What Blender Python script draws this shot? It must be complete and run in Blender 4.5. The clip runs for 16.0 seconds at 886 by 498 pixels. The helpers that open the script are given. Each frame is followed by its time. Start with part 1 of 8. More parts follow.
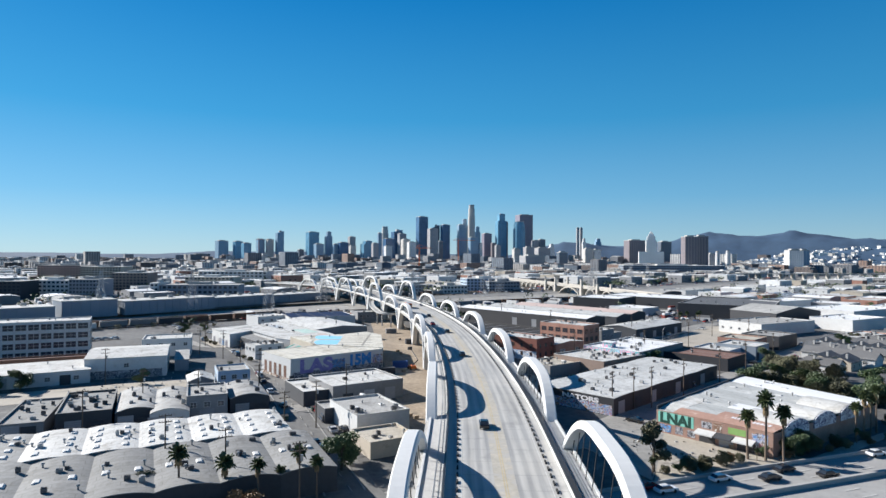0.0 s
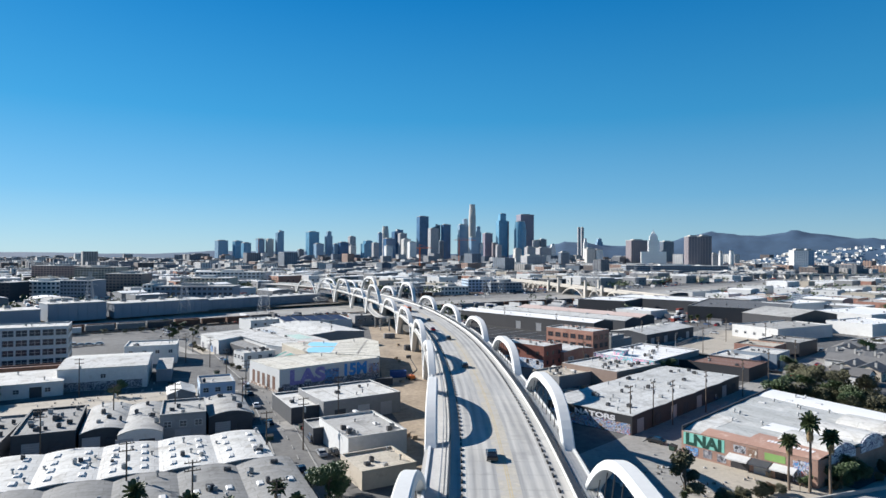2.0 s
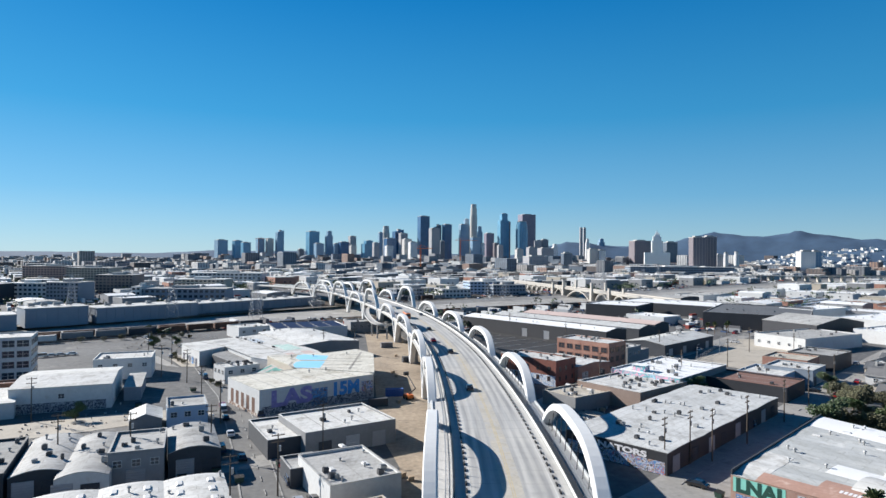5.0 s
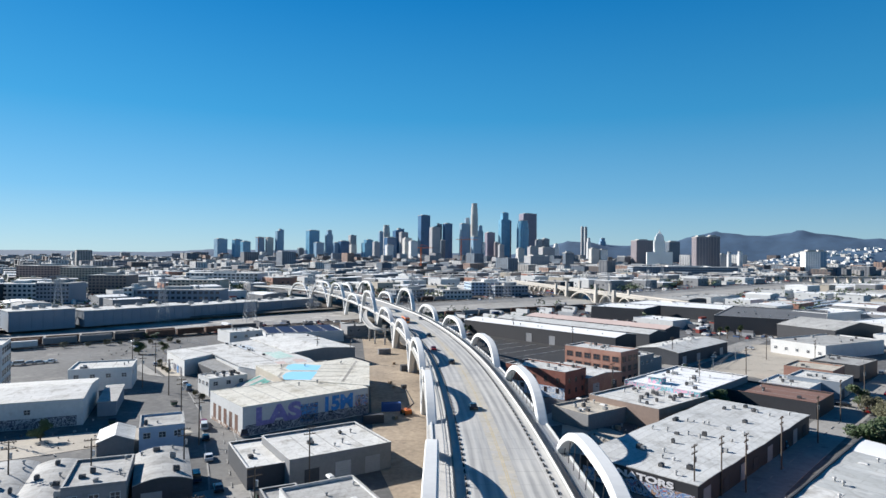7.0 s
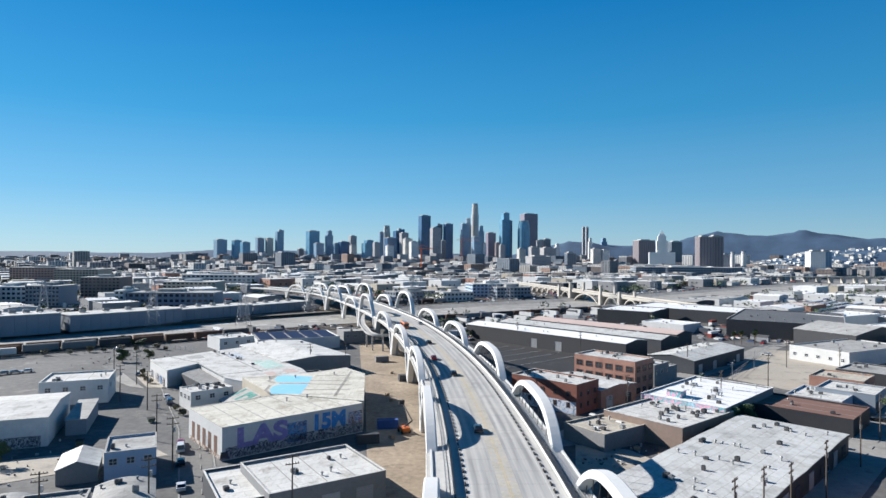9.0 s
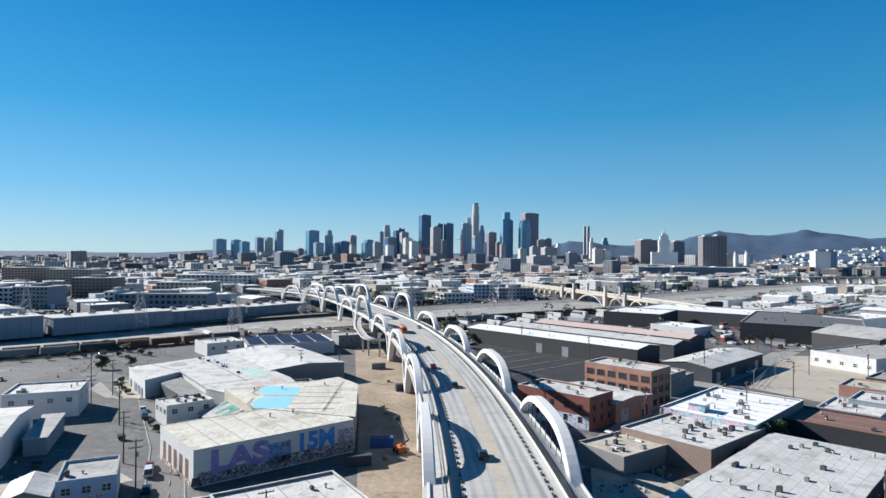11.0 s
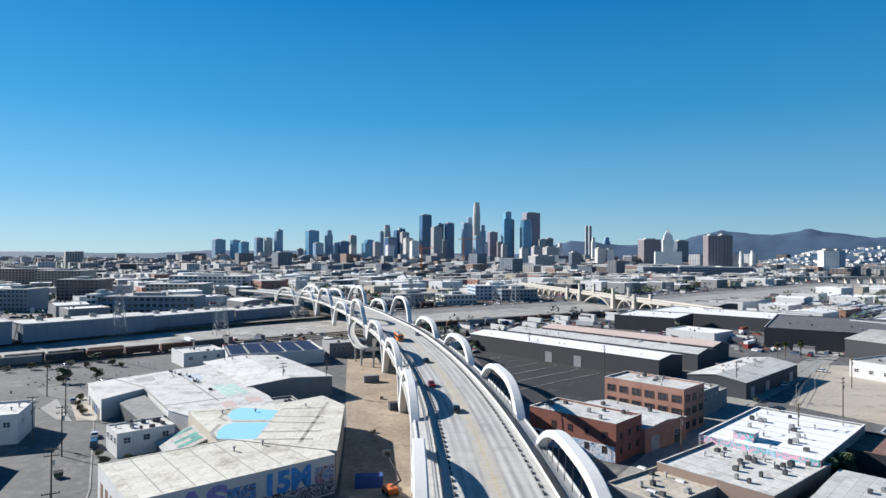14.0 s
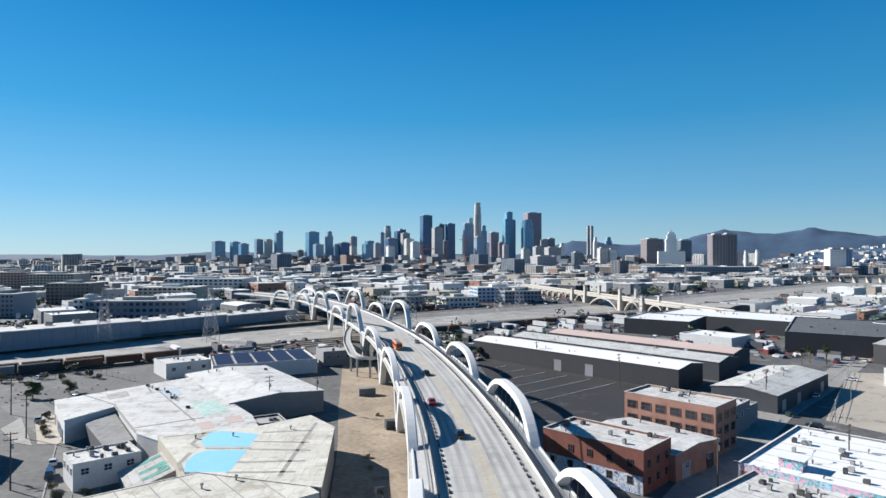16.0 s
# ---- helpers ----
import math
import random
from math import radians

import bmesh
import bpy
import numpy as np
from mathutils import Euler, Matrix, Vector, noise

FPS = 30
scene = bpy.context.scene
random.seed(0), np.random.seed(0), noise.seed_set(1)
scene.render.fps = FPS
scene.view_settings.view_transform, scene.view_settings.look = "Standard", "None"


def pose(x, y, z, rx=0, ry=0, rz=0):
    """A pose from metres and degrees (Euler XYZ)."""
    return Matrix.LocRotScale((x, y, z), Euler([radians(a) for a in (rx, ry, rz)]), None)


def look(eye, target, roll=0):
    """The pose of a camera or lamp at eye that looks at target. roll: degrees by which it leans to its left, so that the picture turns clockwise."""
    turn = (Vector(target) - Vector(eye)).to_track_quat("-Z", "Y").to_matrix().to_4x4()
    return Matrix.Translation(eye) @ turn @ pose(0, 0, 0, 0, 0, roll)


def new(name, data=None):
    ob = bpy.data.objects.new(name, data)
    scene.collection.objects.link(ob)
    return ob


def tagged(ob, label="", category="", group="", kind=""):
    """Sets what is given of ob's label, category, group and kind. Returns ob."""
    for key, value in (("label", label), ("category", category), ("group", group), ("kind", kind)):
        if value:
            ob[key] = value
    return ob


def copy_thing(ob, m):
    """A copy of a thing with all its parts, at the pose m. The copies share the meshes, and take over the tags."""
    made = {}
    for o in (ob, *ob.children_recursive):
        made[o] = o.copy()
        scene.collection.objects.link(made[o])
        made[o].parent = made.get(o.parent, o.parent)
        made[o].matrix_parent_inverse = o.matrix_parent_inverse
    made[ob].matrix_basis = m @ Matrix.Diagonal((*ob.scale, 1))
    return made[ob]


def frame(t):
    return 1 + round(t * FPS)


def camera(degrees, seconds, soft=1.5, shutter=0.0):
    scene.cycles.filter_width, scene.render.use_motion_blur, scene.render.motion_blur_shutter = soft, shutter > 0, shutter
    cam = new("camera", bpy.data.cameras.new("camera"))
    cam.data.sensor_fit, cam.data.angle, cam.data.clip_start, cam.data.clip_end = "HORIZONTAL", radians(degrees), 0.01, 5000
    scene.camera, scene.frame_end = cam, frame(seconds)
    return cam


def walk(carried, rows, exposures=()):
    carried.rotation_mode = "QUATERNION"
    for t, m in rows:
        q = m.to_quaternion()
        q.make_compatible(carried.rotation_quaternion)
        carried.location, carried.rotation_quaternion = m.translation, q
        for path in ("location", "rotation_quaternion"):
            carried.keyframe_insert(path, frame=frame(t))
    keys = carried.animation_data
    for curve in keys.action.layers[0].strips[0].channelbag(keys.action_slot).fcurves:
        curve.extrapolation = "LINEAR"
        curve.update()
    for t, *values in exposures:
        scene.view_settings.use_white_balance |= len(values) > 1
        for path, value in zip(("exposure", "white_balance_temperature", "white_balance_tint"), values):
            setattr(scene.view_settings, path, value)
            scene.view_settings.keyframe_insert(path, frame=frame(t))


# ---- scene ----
cam = camera(71.2, 16.0)
PATH = [
    (0, (-2.583, -0.173, 45.797), (-2.586, 1.827, 45.814), 0.3),
    (0.5, (-2.665, 3.917, 45.92), (-2.669, 5.917, 45.938), 0.3),
    (1, (-2.7, 7.961, 46.11), (-2.704, 9.961, 46.127), 0.3),
    (1.5, (-2.723, 12.014, 46.359), (-2.728, 14.014, 46.377), 0.3),
    (2, (-2.729, 16.012, 46.64), (-2.734, 18.012, 46.656), 0.3),
    (2.5, (-2.754, 20.059, 46.918), (-2.759, 22.059, 46.935), 0.3),
    (3, (-2.822, 24.17, 47.182), (-2.827, 26.17, 47.199), 0.3),
    (3.5, (-2.884, 28.175, 47.422), (-2.89, 30.175, 47.438), 0.4),
    (4, (-2.929, 32.121, 47.66), (-2.936, 34.121, 47.677), 0.4),
    (6.5, (-3.204, 51.764, 49.519), (-3.214, 53.763, 49.531), 0.5),
    (7, (-3.222, 55.788, 49.733), (-3.232, 57.788, 49.745), 0.5),
    (7.5, (-3.241, 59.794, 49.95), (-3.252, 61.794, 49.962), 0.5),
    (8, (-3.283, 63.804, 50.179), (-3.294, 65.804, 50.191), 0.5),
    (8.5, (-3.335, 67.83, 50.351), (-3.346, 69.83, 50.363), 0.5),
    (9, (-3.383, 72.019, 50.462), (-3.395, 74.019, 50.475), 0.4),
    (11.5, (-3.307, 93.465, 50.615), (-3.321, 95.465, 50.627), 0.4),
    (12, (-3.263, 97.965, 50.641), (-3.278, 99.965, 50.654), 0.4),
    (12.5, (-3.283, 102.406, 50.655), (-3.299, 104.406, 50.669), 0.4),
    (13, (-3.292, 106.883, 50.641), (-3.308, 108.883, 50.654), 0.4),
    (13.5, (-3.265, 111.398, 50.623), (-3.281, 113.398, 50.635), 0.4),
    (14, (-3.186, 116.149, 50.65), (-3.202, 118.149, 50.662), 0.3),
    (14.5, (-3.128, 120.976, 50.712), (-3.146, 122.976, 50.724), 0.3),
    (15, (-3.148, 125.777, 50.795), (-3.165, 127.777, 50.805), 0.3),
    (15.5, (-3.295, 130.387, 50.952), (-3.314, 132.387, 50.963), 0.1),
    (16, (-3.392, 135.037, 51.104), (-3.411, 137.037, 51.118), 0.0),
]
walk(cam, [(t, look(eye, target, roll)) for t, eye, target, roll in PATH], exposures=[(0, 0.77), (16, 0.77)])

# ---- light ----
SUN_AZ, SUN_EL = math.atan2(0.44, -0.9), radians(27.5)
sun_dir = Vector((math.cos(SUN_AZ) * math.cos(SUN_EL), math.sin(SUN_AZ) * math.cos(SUN_EL), math.sin(SUN_EL)))
world = bpy.data.worlds.new("world")
scene.world = world
world.use_nodes = True
wn, wl = world.node_tree.nodes, world.node_tree.links
sky = wn.new("ShaderNodeTexSky")
sky.sky_type = "NISHITA"
sky.sun_disc = False
sky.sun_elevation = SUN_EL
sky.sun_rotation = math.pi / 2 - SUN_AZ
sky.altitude, sky.air_density, sky.dust_density, sky.ozone_density = 100, 1.0, 0.1, 2.0
sky_tone = wn.new("ShaderNodeHueSaturation")
sky_tone.inputs["Saturation"].default_value = 1.14
sky_tint = wn.new("ShaderNodeMix")
sky_tint.data_type, sky_tint.blend_type = "RGBA", "MULTIPLY"
sky_tint.inputs[0].default_value = 1.0
sky_dir = wn.new("ShaderNodeTexCoord")
sky_sep = wn.new("ShaderNodeSeparateXYZ")
sky_grade = wn.new("ShaderNodeValToRGB")
sky_grade.color_ramp.elements.new(0.2)
for stop, (at, tint) in zip(sky_grade.color_ramp.elements, ((0.0, (0.66, 0.9, 1.42)), (0.2, (0.6, 0.98, 1.24)), (0.45, (0.52, 0.98, 1.16)))):
    stop.position, stop.color = at, (*tint, 1)
wl.new(sky_dir.outputs["Generated"], sky_sep.inputs[0])
wl.new(sky_sep.outputs[2], sky_grade.inputs[0])
wl.new(sky_grade.outputs[0], sky_tint.inputs[7])
wl.new(sky.outputs[0], sky_tint.inputs[6])
sky_even = wn.new("ShaderNodeValToRGB")  # scattered light, even all round, pale at the horizon
while len(sky_even.color_ramp.elements) < 6:
    sky_even.color_ramp.elements.new(0.5)
for stop, (at, tint) in zip(sky_even.color_ramp.elements, ((0.0, (4.9, 7.5, 8.7)), (0.09, (2.2, 5.7, 8.7)), (0.21, (0.55, 4.0, 7.9)), (0.4, (0.02, 2.3, 6.6)), (0.58, (0.06, 0.95, 3.2)), (1.0, (0.04, 0.45, 1.7)))):
    stop.position, stop.color = at, (*tint, 1)
sky_mix = wn.new("ShaderNodeMix")
sky_mix.data_type = "RGBA"
sky_mix.inputs[0].default_value = 0.75
wl.new(sky_sep.outputs[2], sky_even.inputs[0])
wl.new(sky_tint.outputs[2], sky_tone.inputs["Color"])
wl.new(sky_tone.outputs[0], sky_mix.inputs[6])
sky_side = wn.new("ShaderNodeVectorMath")  # brighter towards the sun, dimmer away from it
sky_side.operation = "DOT_PRODUCT"
sky_side.inputs[1].default_value = (0.2 * math.cos(SUN_AZ), 0.2 * math.sin(SUN_AZ), 0.0)
sky_lift = wn.new("ShaderNodeMath")
sky_lift.operation = "ADD"
sky_lift.inputs[1].default_value = 0.9
sky_scale = wn.new("ShaderNodeVectorMath")
sky_scale.operation = "SCALE"
wl.new(sky_dir.outputs["Generated"], sky_side.inputs[0])
wl.new(sky_side.outputs["Value"], sky_lift.inputs[0])
wl.new(sky_lift.outputs[0], sky_scale.inputs["Scale"])
wl.new(sky_even.outputs[0], sky_scale.inputs[0])
wl.new(sky_scale.outputs[0], sky_mix.inputs[7])
wl.new(sky_mix.outputs[2], wn["Background"].inputs[0])
wn["Background"].inputs[1].default_value = 0.052
sun = new("sun", bpy.data.lights.new("sun", "SUN"))
sun.data.energy, sun.data.angle, sun.data.color = 5.0, radians(0.53), (1.0, 0.965, 0.915)
sun.matrix_world = look(sun_dir * 300, (0, 0, 0))


# ---- materials ----
def ramp(nt, fac, stops):
    r = nt.nodes.new("ShaderNodeValToRGB")
    while len(r.color_ramp.elements) < len(stops):
        r.color_ramp.elements.new(0.5)
    for e, (p, c) in zip(r.color_ramp.elements, stops):
        e.position, e.color = p, (*c, 1) if len(c) == 3 else c
    nt.links.new(fac, r.inputs[0])
    return r.outputs[0]


def noise_at(nt, scale, detail=4, stretch=None, rough=0.6):
    g = nt.nodes.new("ShaderNodeNewGeometry")
    src = g.outputs["Position"]
    if stretch:
        m = nt.nodes.new("ShaderNodeMapping")
        m.inputs["Scale"].default_value = stretch
        nt.links.new(src, m.inputs[0])
        src = m.outputs[0]
    n = nt.nodes.new("ShaderNodeTexNoise")
    n.inputs["Scale"].default_value, n.inputs["Detail"].default_value = scale, detail
    n.inputs["Roughness"].default_value = rough
    nt.links.new(src, n.inputs["Vector"])
    return n.outputs[0]


def mixc(nt, fac, a, b, mode="MIX"):
    m = nt.nodes.new("ShaderNodeMix")
    m.data_type, m.blend_type = "RGBA", mode
    for sock, v in ((m.inputs[0], fac), (m.inputs[6], a), (m.inputs[7], b)):
        if isinstance(v, (int, float)):
            sock.default_value = v
        elif isinstance(v, tuple):
            sock.default_value = (*v, 1)
        else:
            nt.links.new(v, sock)
    return m.outputs[2]


def base_mat(name, rough=0.8, metal=0.0):
    m = bpy.data.materials.new(name)
    m.use_nodes = True
    b = m.node_tree.nodes["Principled BSDF"]
    b.inputs["Roughness"].default_value, b.inputs["Metallic"].default_value = rough, metal
    return m, m.node_tree, b


def surf(name, col, rough=0.85, var=0.25, big=0.08, small=1.2, stain=None, stain_at=0.6, metal=0.0, rnd=0.0, bump=0.0, sheets=None):
    """A worn surface: a base colour with broad and fine variation and, where given, stains of another colour."""
    m, nt, b = base_mat(name, rough, metal)
    dark = tuple(c * (1 - var) for c in col)
    light = tuple(min(1, c * (1 + var * 0.6)) for c in col)
    c = ramp(nt, noise_at(nt, big, 5), [(0.3, dark), (0.7, light)])
    c = mixc(nt, 0.5, c, ramp(nt, noise_at(nt, small, 4), [(0.3, dark), (0.7, light)]))
    if stain:
        f = ramp(nt, noise_at(nt, big * 3.1, 6, rough=0.7), [(stain_at, (0, 0, 0)), (stain_at + 0.13, (1, 1, 1))])
        c = mixc(nt, f, c, stain)
    if sheets:  # lapped roofing sheets, each a little different, with dirty seams
        g = nt.nodes.new("ShaderNodeTexCoord")
        k = nt.nodes.new("ShaderNodeTexBrick")
        k.inputs["Scale"].default_value = 1.0
        k.inputs["Brick Width"].default_value, k.inputs["Row Height"].default_value = sheets
        k.inputs["Mortar Size"].default_value, k.inputs["Mortar Smooth"].default_value = 0.07, 0.5
        k.inputs["Color1"].default_value, k.inputs["Color2"].default_value = (0.86, 0.86, 0.85, 1), (1, 1, 1, 1)
        k.inputs["Mortar"].default_value = (0.6, 0.59, 0.57, 1)
        nt.links.new(g.outputs["Object"], k.inputs["Vector"])
        c = mixc(nt, 1.0, c, k.outputs["Color"], "MULTIPLY")
        f = ramp(nt, noise_at(nt, 0.9, 6, stretch=(1, 0.22, 1), rough=0.75), [(0.5, (1, 1, 1)), (0.72, (0.7, 0.68, 0.65))])
        c = mixc(nt, 1.0, c, f, "MULTIPLY")
    if rnd:
        o = nt.nodes.new("ShaderNodeObjectInfo")
        c = mixc(nt, 1.0, c, ramp(nt, o.outputs["Random"], [(0, (1 - rnd,) * 3), (1, (1, 1, 1))]), "MULTIPLY")
    nt.links.new(c, b.inputs["Base Color"])
    if bump:
        bp = nt.nodes.new("ShaderNodeBump")
        bp.inputs["Strength"].default_value, bp.inputs["Distance"].default_value = bump, 0.05
        nt.links.new(noise_at(nt, small * 3, 4), bp.inputs["Height"])
        nt.links.new(bp.outputs[0], b.inputs["Normal"])
    return m


ASPHALT = surf("asphalt", (0.13, 0.128, 0.125), var=0.3, big=0.05, small=0.6, stain=(0.19, 0.18, 0.17), stain_at=0.55, bump=0.2)
ASPHALT_DARK = surf("new_asphalt", (0.026, 0.026, 0.028), var=0.4, big=0.04, stain=(0.06, 0.06, 0.06), stain_at=0.55)
STREET = surf("worn_street_concrete", (0.165, 0.162, 0.156), var=0.35, big=0.06, small=0.6, stain=(0.1, 0.1, 0.1), stain_at=0.54)
GROUND = surf("city_ground", (0.12, 0.119, 0.117), var=0.6, big=0.03, small=0.45, stain=(0.22, 0.21, 0.195), stain_at=0.55)
DIRT = surf("bare_dirt", (0.37, 0.295, 0.215), var=0.5, big=0.06, small=0.7, stain=(0.2, 0.155, 0.115), stain_at=0.55, bump=0.8)
DRY = surf("dry_lot", (0.43, 0.385, 0.32), var=0.25, big=0.05, stain=(0.24, 0.22, 0.19), stain_at=0.55, bump=0.3)
GRAVEL = surf("rail_ballast", (0.17, 0.155, 0.135), var=0.4, big=0.03, small=0.4, stain=(0.22, 0.19, 0.16), stain_at=0.58)
CHANNEL = surf("river_channel_concrete", (0.34, 0.325, 0.3), var=0.35, big=0.03, small=0.25, stain=(0.19, 0.18, 0.165), stain_at=0.55)
WHITE_CONC = surf("white_concrete", (0.66, 0.66, 0.645), rough=0.6, var=0.08, big=0.1, stain=(0.55, 0.55, 0.54), stain_at=0.68)
CONC = surf("grey_concrete", (0.42, 0.41, 0.39), var=0.18, big=0.12, stain=(0.28, 0.27, 0.26), stain_at=0.62)
SIDEWALK = surf("sidewalk_concrete", (0.52, 0.51, 0.49), var=0.15, big=0.2)
DARK_METAL = surf("dark_metal", (0.03, 0.03, 0.032), rough=0.5, var=0.3)
STEEL = surf("galvanised_steel", (0.4, 0.41, 0.42), rough=0.45, var=0.2, metal=0.6)
ROOF_WHITE = surf("white_coated_roof", (0.7, 0.69, 0.66), rough=0.7, var=0.14, big=0.06, stain=(0.44, 0.42, 0.385), stain_at=0.53, rnd=0.1, sheets=(9.0, 2.4))
ROOF_GREY = surf("grey_felt_roof", (0.47, 0.465, 0.45), var=0.2, big=0.06, stain=(0.3, 0.295, 0.285), stain_at=0.53, rnd=0.15, sheets=(8.0, 1.8))
ROOF_BEIGE = surf("beige_gravel_roof", (0.55, 0.5, 0.42), var=0.18, big=0.07, sheets=(7.0, 2.0), stain=(0.36, 0.32, 0.27), stain_at=0.58)
ROOF_PALE = surf("pale_grey_felt_roof", (0.6, 0.605, 0.595), var=0.18, big=0.05, stain=(0.42, 0.42, 0.41), stain_at=0.53, rnd=0.08, sheets=(10.0, 2.2))
W_UMBER = surf("umber_stucco", (0.27, 0.2, 0.165), var=0.18, big=0.1, stain=(0.36, 0.28, 0.24))
SALMON = surf("salmon_roof_tiles", (0.43, 0.26, 0.2), var=0.25, big=0.12, small=1.5, stain=(0.55, 0.4, 0.33), stain_at=0.56)
STREET_PALE = surf("dusty_pale_street", (0.31, 0.298, 0.277), var=0.3, big=0.07, small=0.6, stain=(0.17, 0.165, 0.155), stain_at=0.56)
ROOF_BRIGHT = surf("fresh_white_membrane", (0.82, 0.815, 0.8), rough=0.6, var=0.07, big=0.06, stain=(0.66, 0.65, 0.62), stain_at=0.6)
ROOF_MID = surf("weathered_grey_roof", (0.33, 0.328, 0.32), var=0.22, big=0.06, stain=(0.22, 0.218, 0.21), stain_at=0.54, rnd=0.2, sheets=(8.0, 1.8))
FREEWAY = surf("bleached_freeway_concrete", (0.36, 0.352, 0.338), var=0.2, big=0.08, small=0.5, stain=(0.26, 0.255, 0.248), stain_at=0.57)
ROOF_CREAM = surf("cream_membrane_roof", (0.68, 0.65, 0.57), var=0.14, big=0.05, stain=(0.44, 0.4, 0.32), stain_at=0.52, sheets=(12.0, 3.2))
ROOF_DARK = surf("dark_roof", (0.13, 0.135, 0.145), var=0.25, big=0.06, sheets=(9.0, 2.0), stain=(0.22, 0.22, 0.23))
ROOF_BROWN = surf("red_brown_roof", (0.2, 0.11, 0.085), var=0.2, big=0.06, stain=(0.3, 0.2, 0.16))
ROOF_PINK = surf("faded_pink_roof", (0.55, 0.43, 0.39), var=0.15, big=0.06, stain=(0.42, 0.38, 0.36))
W_WHITE = surf("white_painted_wall", (0.62, 0.62, 0.61), var=0.14, big=0.15, stain=(0.5, 0.47, 0.43), stain_at=0.62, rnd=0.1)
W_GREY = surf("grey_painted_wall", (0.25, 0.252, 0.258), var=0.15, big=0.15, stain=(0.2, 0.2, 0.2), rnd=0.2)
W_BLACK = surf("black_painted_wall", (0.035, 0.036, 0.042), rough=0.6, var=0.2, big=0.1)
W_DARK = surf("dark_grey_wall", (0.06, 0.065, 0.075), var=0.2, big=0.1, rnd=0.2)
W_BEIGE = surf("beige_stucco", (0.5, 0.44, 0.36), var=0.15, big=0.1, stain=(0.36, 0.3, 0.24), rnd=0.15)
W_BLUE = surf("pale_blue_wall", (0.38, 0.48, 0.6), var=0.12, big=0.1)
W_BROWN = surf("brown_wall", (0.16, 0.085, 0.06), var=0.2, big=0.1)
W_GREYBLUE = surf("blue_grey_cladding", (0.24, 0.28, 0.33), var=0.12, big=0.05, rnd=0.1)
GLASS = surf("dark_window_glass", (0.03, 0.04, 0.055), rough=0.12, var=0.3, big=0.3)
SKYLIGHT = surf("skylight_plastic", (0.58, 0.58, 0.57), rough=0.65, var=0.12)
UNIT = surf("air_unit_metal", (0.42, 0.42, 0.41), rough=0.5, var=0.25, rnd=0.4)
UNIT_DARK = surf("dark_air_unit", (0.1, 0.1, 0.105), rough=0.6, var=0.3, rnd=0.4)
ROLLER = surf("roller_door_paint", (0.36, 0.37, 0.39), rough=0.5, var=0.15, rnd=0.3)
SOLAR = surf("solar_cell", (0.07, 0.095, 0.16), rough=0.3, var=0.2)
BLUE_PAINT = surf("sky_blue_roof_paint", (0.25, 0.58, 0.8), var=0.1, stain=(0.45, 0.6, 0.68), stain_at=0.66)
TEAL_PAINT = surf("teal_mural_paint", (0.08, 0.3, 0.26), var=0.4, big=0.3, stain=(0.04, 0.1, 0.1), stain_at=0.52)
YELLOW = surf("yellow_road_paint", (0.5, 0.42, 0.28), var=0.25, big=0.2, stain=(0.42, 0.37, 0.28), stain_at=0.5)
FADED_WHITE = surf("faded_street_paint", (0.34, 0.335, 0.32), var=0.3, big=0.3, stain=(0.2, 0.2, 0.19), stain_at=0.5)
LINE_WHITE = surf("white_road_paint", (0.6, 0.6, 0.58), var=0.2)
BARK = surf("bark", (0.16, 0.12, 0.09), var=0.3, small=3)
LEAF = surf("green_leaves", (0.08, 0.125, 0.045), rough=0.6, var=0.5, big=0.4, small=1.5, rnd=0.3)
LEAF_DRY = surf("olive_leaves", (0.135, 0.13, 0.068), rough=0.7, var=0.45, big=0.4, small=1.5, rnd=0.3)
LEAF_ORANGE = surf("dry_orange_leaves", (0.2, 0.12, 0.055), rough=0.7, var=0.4, big=0.4, small=1.5)
PALM = surf("palm_fronds", (0.075, 0.1, 0.04), rough=0.55, var=0.4, big=0.5, small=2)
PALM_DEAD = surf("dead_palm_skirt", (0.24, 0.17, 0.09), var=0.3)
# scrub colour pushed to blue, so distance haze is painted in
HILL = surf("haze_blue_hill", (0.045, 0.09, 0.155), var=0.3, big=0.004, small=0.02)
TYRE = surf("tyre_rubber", (0.02, 0.02, 0.02), var=0.2)
RUST = surf("rusty_freight_paint", (0.15, 0.075, 0.05), var=0.3, big=0.2, rnd=0.5)
WOOD = surf("weathered_pole_wood", (0.11, 0.085, 0.065), var=0.3, small=2)
ORANGE = surf("orange_machine_paint", (0.7, 0.17, 0.03), rough=0.4, var=0.1)
SAND_BRIDGE = surf("cream_bridge_concrete", (0.46, 0.43, 0.385), var=0.2, big=0.05, stain=(0.3, 0.275, 0.24), stain_at=0.62)


